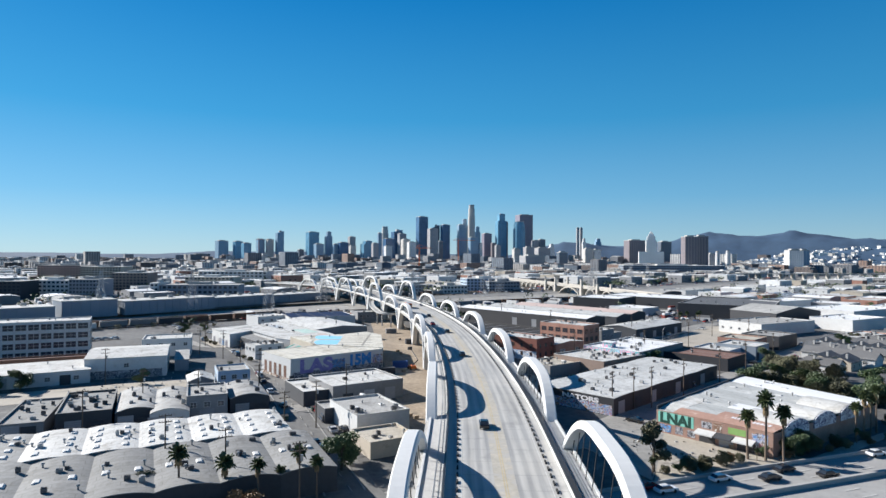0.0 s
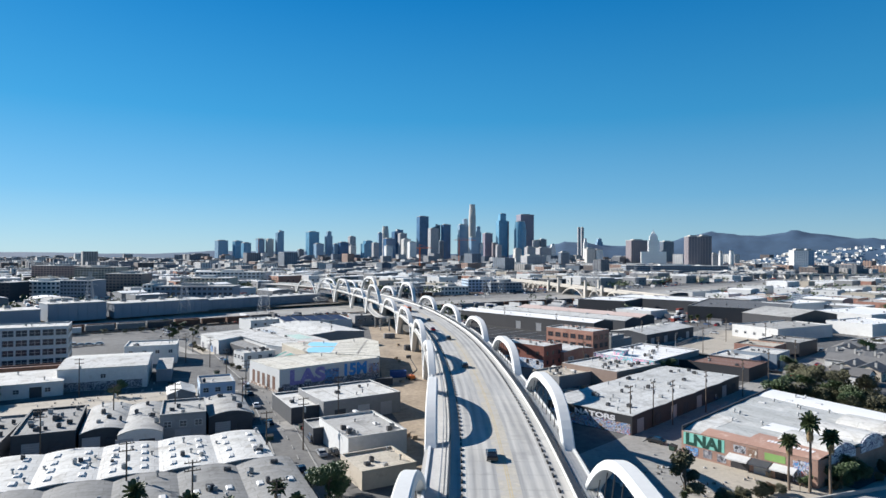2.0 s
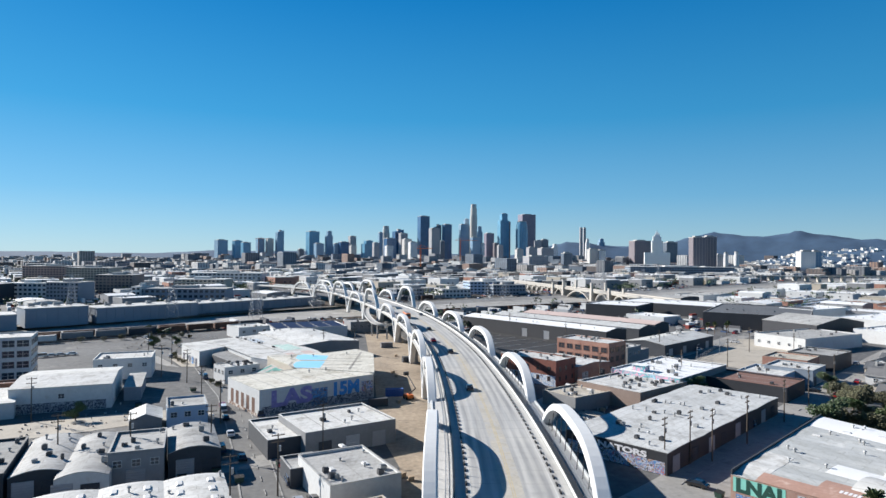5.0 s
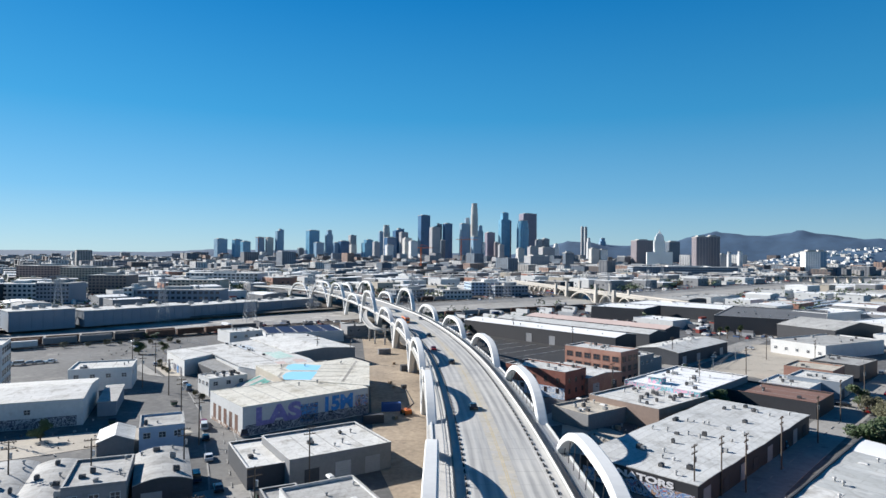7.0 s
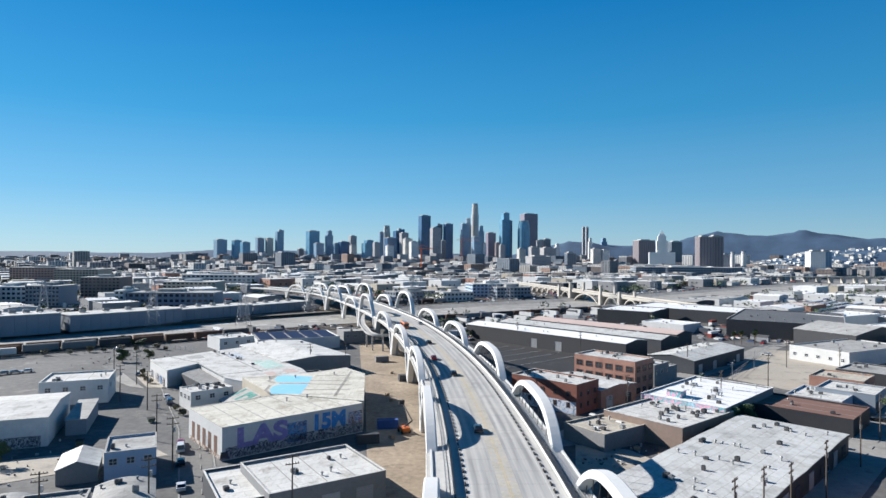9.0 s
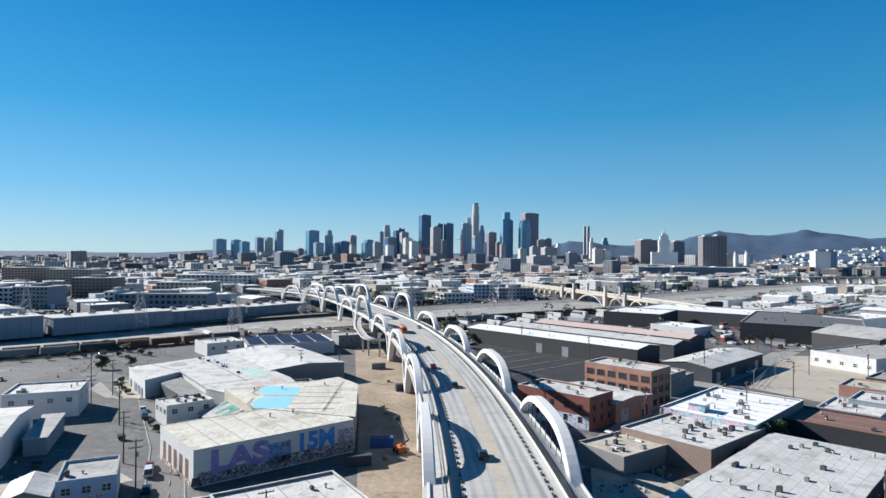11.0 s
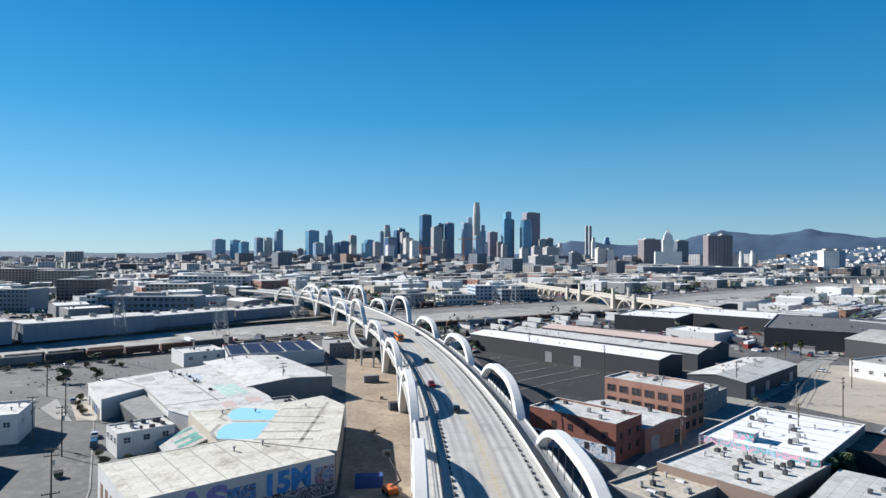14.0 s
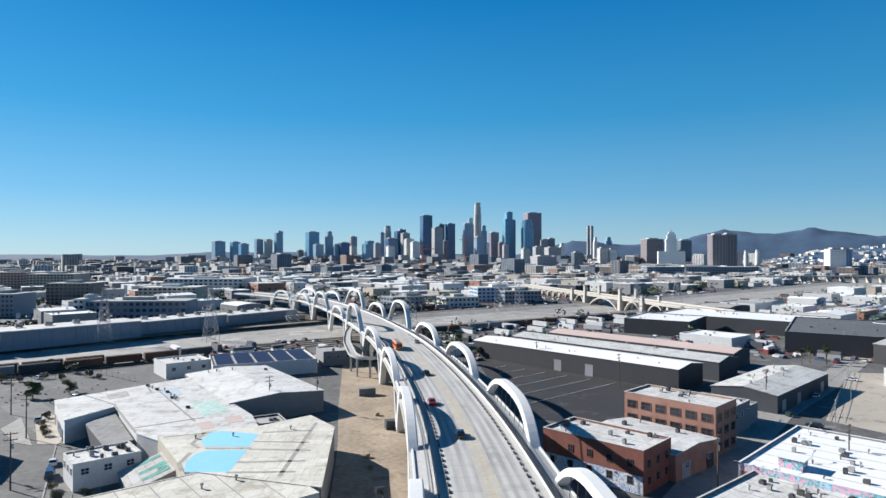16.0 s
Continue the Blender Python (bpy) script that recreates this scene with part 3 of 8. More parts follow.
class Line:
    """A centre line that gives places by the distance along it."""

    def __init__(self, points):
        self.p = spline(points, 14)
        self.s = [0]
        for a, b in zip(self.p, self.p[1:]):
            self.s.append(self.s[-1] + (b - a).length)

    def at(self, s):
        s = max(0, min(self.s[-1] - 1e-3, s))
        i = max(0, int(np.searchsorted(self.s, s, side="right")) - 1)
        u = (s - self.s[i]) / (self.s[i + 1] - self.s[i])
        a, b = self.p[max(i - 1, 0)], self.p[min(i + 2, len(self.p) - 1)]
        t = (b - a).normalized()
        q = self.p[i].lerp(self.p[i + 1], u)
        return Vector((q.x, q.y, 0)), Vector((t.y, -t.x, 0)), Vector((t.x, t.y, 0))

    def near(self, x, y):
        return self.s[min(range(len(self.p)), key=lambda i: (self.p[i] - Vector((x, y))).length)]


AXIS = Line(CENTRE)
LEN = AXIS.s[-1]


def deck_z(s):
    return DECK_Z - max(0, s - 860) * 0.02


def run(step=6.0, s0=0.0, s1=None):
    out = []
    s = s0
    while s <= (s1 or LEN):
        p, n, t = AXIS.at(s)
        out.append((Vector((p.x, p.y, deck_z(s))), n))
        s += step
    return out


viaduct = thing("viaduct", 0, 0, 0, 0, "long curved white concrete viaduct with paired leaning arches", "bridge")


def build_deck():
    line = run(4)
    m = Mesh()
    slab_along(m, line, -10.4, 10.4, -1.9, -0.02)
    slab_along(m, line, -13.6, 12.9, -0.75, -0.024)
    part("deck_girder", m, CONC, viaduct)
    me = bpy.data.meshes.new("road_surface")
    v, f, uv = [], [], []
    offs = [-9.0, -4.5, 0, 4.5, 9.0]
    for i, (p, n) in enumerate(line):
        for o in offs:
            q = p + n * o
            v.append((q.x, q.y, p.z))
            uv.append((o, i * 4.0))
    k = len(offs)
    for i in range(len(line) - 1):
        for j in range(k - 1):
            f.append((i * k + j, i * k + j + 1, (i + 1) * k + j + 1, (i + 1) * k + j))
    me.from_pydata(v, [], f)
    layer = me.uv_layers.new(name="UVMap")
    for poly in me.polygons:
        for li in poly.loop_indices:
            layer.data[li].uv = uv[me.loops[li].vertex_index]
    me.materials.append(DECK)
    ob = new("road_surface", me)
    ob.parent = viaduct
    ob["label"] = "light concrete road surface with worn wheel tracks"
    for o in (-0.18, 0.18):
        m = Mesh()
        slab_along(m, line, o - 0.1, o + 0.1, 0.0, 0.012)
        part("centre_line", m, YELLOW, viaduct, "faded yellow road line")
    m = Mesh()
    slab_along(m, line, -1.6, 1.6, 0.0, 0.005)
    part("median_band", m, surf("tan_median_stain", (0.46, 0.425, 0.36), var=0.25, big=0.15, stain=(0.42, 0.405, 0.385), stain_at=0.48), viaduct, "tan-stained middle of the road")
    for side in (-1, 1):
        a, b = sorted((side * 9.4, side * 12.5))
        m = Mesh()
        slab_along(m, line, a, b, -0.02, 0.18)
        part("sidewalk", m, SIDEWALK, viaduct)
        a, b = sorted((side * 9.0, side * 9.4))
        m = Mesh()
        slab_along(m, line, a, b, -0.02, 0.62)
        part("barrier", m, WHITE_CONC, viaduct)
        # right rail is made wider, standing in for the barrier's shadow on the sidewalk
        a, b = sorted((side * 8.98, side * (9.3 if side < 0 else 9.85)))
        m = Mesh()
        slab_along(m, line, a, b, 0.7, 1.0)
        for i in range(0, len(line), 1):
            p, n = line[i]
            q = p + n * side * 9.2
            m.box(q.x - 0.07, q.y - 0.07, p.z + 0.6, q.x + 0.07, q.y + 0.07, p.z + 0.71)
        part("barrier_rail", m, DARK_METAL, viaduct, "dark metal rail on the barrier, widened on the right for its shadow")
        a, b = sorted((side * 12.5, side * 12.9))
        m = Mesh()
        slab_along(m, line, a, b, -0.02, 0.5)
        part("kerb", m, WHITE_CONC, viaduct)
        m = Mesh()
        for h in (0.55, 0.85, 1.15, 1.45):
            a, b = sorted((side * 10.35, side * 10.45))
            slab_along(m, line, a, b, h - 0.035, h + 0.035)
        for i in range(0, len(line) - 1):
            for u in (0, 0.5):
                p = line[i][0].lerp(line[i + 1][0], u)
                q = p + line[i][1] * side * 10.4
                m.box(q.x - 0.05, q.y - 0.05, p.z + 0.15, q.x + 0.05, q.y + 0.05, p.z + 1.5)
        part("railing", m, STEEL, viaduct, "slim galvanised handrail")
        m = Mesh()
        a, b = sorted((side * 6.5, side * 6.62))
        slab_along(m, line, a, b, 0.0, 0.011)
        part("edge_line", m, LINE_WHITE, viaduct)


def build_bollards():
    m = Mesh()
    m.loft([[(-0.15, -0.75, 0), (0.15, -0.75, 0), (0.15, 0.75, 0), (-0.15, 0.75, 0)],
            [(-0.1, -0.66, 0.28), (0.1, -0.66, 0.28), (0.1, 0.66, 0.28), (-0.1, 0.66, 0.28)]])
    me = m.data("lane_divider", TYRE)
    s0, s1 = AXIS.near(6, 70), AXIS.near(-30, 430)
    for side in (-1, 1):
        s = s0
        while s < s1:
            p, n, t = AXIS.at(s)
            q = p + n * side * 7.15
            shared("lane_divider", me, viaduct, q.x, q.y, deck_z(s) + 0.012, math.degrees(math.atan2(t.y, t.x)) - 90)
            s += 3.1


def build_arch(i, side):
    s_mid = AXIS.near(*CENTRE[i])
    half_a = (s_mid - AXIS.near(*CENTRE[i - 1])) / 2
    half_b = (AXIS.near(*CENTRE[i + 1]) - s_mid) / 2
    top = CROWN_Z[i] - ((1.9 if i <= 4 else 1.3) if side < 0 else 0)
    base_off = (13.4 if i <= 4 else 12.5) if side < 0 else (12.2 if i <= 4 else 11.8)
    m = Mesh()
    rings, mids = [], []
    steps = 44
    for k in range(steps + 1):
        w = -1 + 2 * k / steps
        u = math.copysign(1 - (1 - abs(w)) ** 1.7, w)
        half = half_a if u < 0 else half_b
        along, z = half * 0.985 * u, top * (1 - abs(u) ** 3.2)
        du = 1e-3
        slope = Vector((half * du * 2, top * (abs(u - du) ** 3.2 - abs(u + du) ** 3.2))).normalized()
        p, n, t = AXIS.at(s_mid + along)
        out = base_off + max(0, z - DECK_Z) * (0.1 if i <= 4 else 0.05)
        c = p + n * side * out
        up = Vector((0, 0, 1))
        nor = (up * slope.x - t * slope.y)
        tall = 0.68 if z > DECK_Z else 0.68 + (DECK_Z - z) * 0.05
        wide = 1.1
        lean = n * side * 0.12
        centre = Vector((c.x, c.y, z))
        mids.append((along, centre))
        a, b = (nor + lean) * tall, n * wide
        e = 0.82
        ring = [centre + a * x + b * y for x, y in ((-1, -e), (-e, -1), (e, -1), (1, -e), (1, e), (e, 1), (-e, 1), (-1, e))]
        rings.append([tuple(q) for q in ring])
    m.loft(rings)
    arch = part("arch", m, WHITE_CONC, viaduct, "white concrete arch leaning outwards", smooth=False)
    # steel hangers from the arch down to the deck edge
    for along, c in mids[6:-6:2]:
        if c.z > DECK_Z + 2.2:
            p, n, t = AXIS.at(s_mid + along)
            foot = p + n * side * (base_off - 0.1)
            foot.z = deck_z(s_mid + along)
            h = Mesh()
            h.tube([c - Vector((0, 0, 0.6)), foot], [0.08, 0.08], 5)
            part("hanger_cable", h, DARK_METAL, arch)


def build_pier(s, side):
    p, n, t = AXIS.at(s)
    if 0 < river_distance(p.x, p.y) < 20:
        return
    c = p + n * side * 11.6
    m = Mesh()
    rings = []
    for z, a, b in ((-1.0, 1.9, 2.1), (3.0, 1.5, 1.7), (6.0, 1.9, 1.6), (deck_z(s) - 0.8, 4.6, 1.5)):
        rings.append([tuple(Vector((c.x, c.y, z)) + t * x * a + n * y * b) for x, y in ((-1, -0.8), (-0.8, -1), (0.8, -1), (1, -0.8), (1, 0.8), (0.8, 1), (-0.8, 1), (-1, 0.8))])
    m.loft(rings)
    pier = part("pier", m, CONC, viaduct)
    if side == 1:
        m = Mesh()
        z1 = deck_z(s) - 1.85
        rings = [[tuple(p + n * o + t * a + Vector((0, 0, z))) for a, z in ((-1.1, z1 - 1.6), (1.1, z1 - 1.6), (1.1, z1), (-1.1, z1))] for o in (-11, 11)]
        m.loft(rings)
        part("crossbeam", m, CONC, viaduct)


build_deck()
for i in range(3, len(CENTRE) - 2):
    for side in (-1, 1):
        build_arch(i, side)
for i in range(2, len(CENTRE) - 2):
    for side in (-1, 1):
        build_pier((AXIS.near(*CENTRE[i]) + AXIS.near(*CENTRE[i + 1])) / 2, side)

# the foot ramp that swings out beside the viaduct and back below it
ramp_thing = thing("foot_ramp", -50, 440, 0, 0, "white concrete foot ramp swinging out beside the viaduct", "ramp")
rm = Mesh()
rings = []
turn = spline([(-8, 45), (-6.5, 22), (-2, -10), (3, -32), (6.5, -45), (11, -51), (16, -50), (21, -42)], 6)
turn = [Vector((q[0], q[1], 0)) for q in turn]
for k, q in enumerate(turn):
    d = (turn[min(k + 1, len(turn) - 1)] - turn[max(k - 1, 0)]).normalized()
    w = Vector((d.y, -d.x, 0)) * 1.7
    z = 10.0 - 2.4 * k / len(turn)
    e = w.normalized() * 0.25
    rings.append([tuple(q + v + Vector((0, 0, zz))) for v, zz in ((-w, z - 0.5), (w, z - 0.5), (w, z + 0.5), (w - e, z + 0.5), (w - e, z), (-w + e, z), (-w + e, z + 0.5), (-w, z + 0.5))])
rm.loft(rings)
part("ramp_slab", rm, CONC, ramp_thing)
for k in range(6, len(turn) - 4, 7):
    m = Mesh()
    z = 10.0 - 2.4 * k / len(turn)
    m.tube([(turn[k].x, turn[k].y, -0.3), (turn[k].x, turn[k].y, z - 0.4)], [0.4, 0.5], 8)
    part("column", m, CONC, ramp_thing)


# ---- buildings ----
TAKEN = []
SEAM = surf("tarred_roof_seam", (0.33, 0.32, 0.3), var=0.4, big=0.3, small=1.5)


def unit_mesh(dark):
    m = Mesh()
    m.box(-0.9, -0.7, 0.25, 0.9, 0.7, 1.25)
    m.box(-0.75, -0.55, 0, -0.6, 0.55, 0.3)
    m.box(0.6, -0.55, 0, 0.75, 0.55, 0.3)
    m.tube([(0.3, 0, 1.25), (0.3, 0, 1.4)], [0.42, 0.42], 10)
    m.box(-0.85, -0.35, 1.25, -0.2, 0.35, 1.5)
    return m.data("roof_unit", UNIT_DARK if dark else UNIT)


def skylight_mesh():
    m = Mesh()
    m.loft([[(-0.65, -1.3, 0), (0.65, -1.3, 0), (0.65, 1.3, 0), (-0.65, 1.3, 0)], [(-0.65, -1.3, 0.2), (0.65, -1.3, 0.2), (0.65, 1.3, 0.2), (-0.65, 1.3, 0.2)],
            [(-0.4, -1.1, 0.42), (0.4, -1.1, 0.42), (0.4, 1.1, 0.42), (-0.4, 1.1, 0.42)]])
    return m.data("skylight", SKYLIGHT)


def vent_mesh():
    m = Mesh()
    m.tube([(0, 0, 0), (0, 0, 0.7)], [0.18, 0.18], 8)
    m.tube([(0, 0, 0.7), (0, 0, 0.95)], [0.38, 0.25], 8)
    return m.data("roof_vent", UNIT)


def door_mesh(w, h, mat):
    """Ribbed curtain with its returns to the jambs, in one folded sheet."""
    m = Mesh()
    n = max(4, int(h / 0.5))
    rows = []
    for i in range(n):
        rows += [(0.0, h * i / n), (-0.05, h * (i + 0.5) / n)]
    rows += [(0.0, h), (-0.1, h), (-0.1, h + 0.15), (0.05, h + 0.15)]
    xs = [-w / 2 - 0.15, -w / 2, w / 2, w / 2 + 0.15]
    pts = [(x, -0.1 if x in (xs[0], xs[3]) and z <= h else y, z) for y, z in rows for x in xs]
    m.add(pts, [(4 * r + c, 4 * r + c + 1, 4 * r + c + 5, 4 * r + c + 4) for r in range(len(rows) - 1) for c in range(3)])
    return m.data("roller_door", mat)


def window_mesh(w, h, frame_mat):
    """A pane, and the one-piece frame with its cross bars that belongs to it."""
    m = Mesh()
    m.box(-w / 2, -0.03, 0, w / 2, 0.02, h)
    t = 0.12
    xs = [-w / 2 - t, -w / 2, -0.05, 0.05, w / 2, w / 2 + t]
    zs = [-t, 0, h / 2 - 0.05, h / 2 + 0.05, h, h + t]
    g = Mesh()
    cells = [(j * 6 + i, j * 6 + i + 1, j * 6 + i + 7, j * 6 + i + 6) for j in range(5) for i in range(5) if not (i in (1, 3) and j in (1, 3))]
    rim = list(range(5)) + [5 + 6 * j for j in range(5)] + [35 - i for i in range(5)] + [30 - 6 * j for j in range(5)]
    g.add([(x, -0.1, z) for z in zs for x in xs] + [(x, 0.0, z) for z in zs for x in xs], cells + [(a, c, c + 36, a + 36) for a, c in zip(rim, rim[1:] + rim[:1])])
    return m.data("window", GLASS), g.data("window_frame", frame_mat)


UNIT_ME, UNIT_D_ME, SKY_ME, VENT_ME = unit_mesh(False), unit_mesh(True), skylight_mesh(), vent_mesh()
DOOR_ME, DOOR_D_ME = door_mesh(3.4, 3.6, ROLLER), door_mesh(3.0, 3.2, W_DARK)
WIN_ME, WIN_WIDE_ME, WIN_BIG_ME = window_mesh(1.5, 1.3, W_WHITE), window_mesh(2.6, 1.9, W_WHITE), window_mesh(2.6, 1.7, W_BROWN)


def on_side(me, name, b, side, w, d, along, z, s=(1, 1, 1)):
    """Puts a door or window on the front, back, left or right wall."""
    x, y, r = {"front": (along, -d / 2 - 0.012, 0), "back": (-along, d / 2 + 0.012, 180), "left": (-w / 2 - 0.012, -along, -90), "right": (w / 2 + 0.012, along, 90)}[side]
    if isinstance(me, tuple):
        pane = shared(name, me[0], b, x, y, z, r, s)
        shared("frame", me[1], pane, 0, 0, 0)
        return pane
    return shared(name, me, b, x, y, z, r, s)


def warehouse(cx, cy, w, d, rot, h, roof="flat", wall=W_WHITE, top=ROOF_WHITE, label="", units=4, dark_units=2, skylights=0, vents=3, doors=(), windows=(), rise=1.6, parapet=0.5, name="warehouse", group="", win=None, seed=0):
    rng = random.Random(int(cx * 7 + cy * 13) + seed)
    TAKEN.append((cx, cy, math.hypot(w, d) / 2))
    b = thing(name, cx, cy, 0, rot, label, "building", group)
    X, Y = w / 2, d / 2
    m = Mesh()
    body_top = h - 0.35 if roof == "flat" else h
    m.box(-X, -Y, -0.6, X, Y, body_top)

    def roof_z(x, y):
        if roof == "vault":
            return h + rise * (1 - (x / X) ** 2)
        if roof == "gable":
            return h + rise * (1 - abs(x) / X)
        if roof == "gable_x":
            return h + rise * (1 - abs(y) / Y)
        if roof == "shed":
            return h + rise * (y + Y) / d
        return h - 0.35
    if roof == "vault":
        n = 14
        for y, flip in ((-Y, 0), (Y, 1)):
            pts = [(-X + w * i / n, y, roof_z(-X + w * i / n, y)) for i in range(n + 1)]
            m.add(pts, [tuple(range(n + 1))])
    elif roof == "gable":
        for y in (-Y, Y):
            m.add([(-X, y, h), (X, y, h), (0, y, h + rise)], [(0, 1, 2)])
    elif roof == "gable_x":
        for x in (-X, X):
            m.add([(x, -Y, h), (x, Y, h), (x, 0, h + rise)], [(0, 1, 2)])
    elif roof == "shed":
        m.add([(-X, Y, h), (X, Y, h), (X, Y, h + rise), (-X, Y, h + rise), (-X, -Y, h), (X, -Y, h)], [(0, 1, 2, 3), (4, 0, 3), (5, 2, 1)])
    else:
        t = 0.3
        g = Mesh()
        rim = [[(-u, -v), (u, -v), (u, v), (-u, v)] for u, v in ((X, Y), (X - t, Y - t))]
        g.add([(x, y, z) for z in (body_top, h + parapet - 0.3) for q in rim for x, y in q],
              [f for i in range(4) for j in [(i + 1) % 4] for f in ((i, j, 8 + j, 8 + i), (8 + i, 8 + j, 12 + j, 12 + i), (12 + i, 12 + j, 4 + j, 4 + i))])
        part("parapet", g, wall, b)
    part("wall", m, wall, b)
    r = Mesh()
    if roof == "flat":
        r.box(-X + 0.3, -Y + 0.3, body_top + 0.004, X - 0.3, Y - 0.3, body_top + 0.1)
        cap = Mesh()
        z = h + parapet - 0.3
        for x0, y0, x1, y1 in ((-X - 0.06, -Y - 0.06, X + 0.06, -Y + 0.34), (-X - 0.06, Y - 0.34, X + 0.06, Y + 0.06), (-X - 0.06, -Y + 0.34, -X + 0.34, Y - 0.34), (X - 0.34, -Y + 0.34, X + 0.06, Y - 0.34)):
            cap.box(x0, y0, z, x1, y1, z + 0.08)
        part("coping", cap, top if top is not ROOF_DARK else CONC, b)
    else:
        o = 0.25
        xs = {"vault": [-X + w * i / 14 for i in range(15)], "gable": [-X - o, 0, X + o]}.get(roof, [-X - o, X + o])
        ys = [-Y - o, 0, Y + o] if roof == "gable_x" else [-Y - o, Y + o]
        grid = [[(x, y, roof_z(max(-X, min(X, x)), max(-Y, min(Y, y))) + 0.03) for x in xs] for y in ys]
        nx = len(xs)
        for dz in (0, 0.15):
            r.add([(x, y, z + dz) for row in grid for (x, y, z) in row], [(j * nx + i, j * nx + i + 1, (j + 1) * nx + i + 1, (j + 1) * nx + i) for j in range(len(ys) - 1) for i in range(nx - 1)])
        k = len(r.v) // 2
        edge = [i for i in range(nx)] + [j * nx + nx - 1 for j in range(1, len(ys))] + [(len(ys) - 1) * nx + i for i in range(nx - 2, -1, -1)] + [j * nx for j in range(len(ys) - 2, 0, -1)]
        r.f += [(a, c, c + k, a + k) for a, c in zip(edge, edge[1:] + edge[:1])]
        r.m += [0] * len(edge)
    part("roof", r, top, b, smooth=False)
    base = 0.1 if roof == "flat" else 0.15
    if roof == "flat" and w > 11 and cy < 420:
        n = int(w // 5.5)
        sm = Mesh()
        sm.box(-0.11, -Y + 0.4, 0, 0.11, Y - 0.4, 0.012)
        sme = sm.data("roof_seam", SEAM)
        for i in range(1, n):
            shared("roof_seam", sme, b, -X + w * i / n, 0, body_top + 0.1)
    for i in range(units + dark_units):
        x, y = rng.uniform(-X * 0.8, X * 0.8), rng.uniform(-Y * 0.8, Y * 0.8)
        k = rng.uniform(0.4, 0.8)
        shared("roof_unit", UNIT_ME if i < units else UNIT_D_ME, b, x, y, roof_z(x, y) + base - 0.05, rng.choice((0, 90, 5)), (k, k, rng.uniform(0.5, 0.9)))
    for i in range(vents):
        x, y = rng.uniform(-X * 0.85, X * 0.85), rng.uniform(-Y * 0.85, Y * 0.85)
        shared("roof_vent", VENT_ME, b, x, y, roof_z(x, y) + base - 0.08, 0, (1, 1, rng.uniform(0.7, 1.4)))
    for i in range(skylights):
        x = (-0.5 if i % 2 else 0.5) * X
        y = -Y + d * (i // 2 + 0.7) / (skylights // 2 + 0.5)
        shared("skylight", SKY_ME, b, x, y, roof_z(x, y) + base - 0.12, 0, (1, 0.8, 1))
    for side, n in doors:
        L = w if side in ("front", "back") else d
        for i in range(n):
            on_side(DOOR_ME if (i + n) % 3 else DOOR_D_ME, "roller_door", b, side, w, d, -L / 2 + L * (i + 0.5) / n + rng.uniform(-1, 1), 0)
    for side, n, z in windows:
        L = w if side in ("front", "back") else d
        for i in range(n):
            on_side(win or WIN_ME, "window", b, side, w, d, -L / 2 + L * (i + 0.5) / n, z)
    return b


def plate(b, name, mat, side, w, d, a0, a1, z0, z1, label=""):
    """A painted area of a wall, a centimetre or two proud."""
    m = Mesh()
    m.box(a0, -0.03, z0, a1, 0.0, z1)
    ob = part(name, m, mat, b, label)
    x, y, r = {"front": (0, -d / 2 - 0.004, 0), "left": (-w / 2 - 0.004, 0, -90), "right": (w / 2 + 0.004, 0, 90)}[side]
    ob.matrix_basis = pose(x, y, 0, 0, 0, r)
    return ob


def lettering(b, text, size, mat, side, w, d, along, z, label, stretch=1.0):
    c = bpy.data.curves.new("letters", "FONT")
    c.body, c.size, c.extrude, c.offset = text, size, 0.02, 0.05 * size
    c.align_x = "CENTER"
    ob = bpy.data.objects.new("tmp", c)
    scene.collection.objects.link(ob)
    bpy.context.view_layer.update()
    me = bpy.data.meshes.new_from_object(ob.evaluated_get(bpy.context.evaluated_depsgraph_get()))
    bpy.data.objects.remove(ob)
    me.materials.clear()
    me.materials.append(mat)
    o = new("lettering", me)
    o.parent = b
    o["label"] = label
    x, y, r = {"front": (along, -d / 2 - 0.06, 0), "left": (-w / 2 - 0.06, -along, -90)}[side]
    o.matrix_basis = pose(x, y, z, 90, 0, r) @ Matrix.Diagonal((stretch, 1, 1, 1))
    return o


LILAC = surf("lilac_spray_paint", (0.27, 0.23, 0.5), var=0.3, big=0.4, stain=(0.6, 0.58, 0.7), stain_at=0.6)
CYAN = surf("cyan_spray_paint", (0.06, 0.26, 0.62), var=0.3, big=0.4, stain=(0.3, 0.55, 0.75), stain_at=0.6)
WHITE_PAINT = surf("white_letter_paint", (0.75, 0.74, 0.76), var=0.1)
DARK_GREEN = surf("dark_green_paint", (0.01, 0.06, 0.045), var=0.2)
MINT = surf("mint_paint", (0.22, 0.56, 0.47), var=0.15)

# graffiti hall and its neighbours
HW, HD = 39.7, 24.4
hall = warehouse(-49.8, 242.9, HW, HD, 40.2, 8.3, "flat", W_WHITE, ROOF_CREAM, "white industrial hall with graffiti walls and cream roof", 0, 0, 0, 2, parapet=0.06)
plate(hall, "graffiti", GRAF_C, "front", HW, HD, -19, 19.7, 0.2, 3.0, "dark sprayed band along the wall")
plate(hall, "graffiti", GRAF_A, "front", HW, HD, -3, 2.6, 1.0, 6.2, "blue and grey sprayed panel")
plate(hall, "graffiti", GRAF_B, "front", HW, HD, 15.2, 19.6, 2.2, 6.2, "orange and brown sprayed panel")
plate(hall, "graffiti", STREAKS, "left", HW, HD, -11, 11, 0.1, 1.0, "rust-streaked foot of the wall")
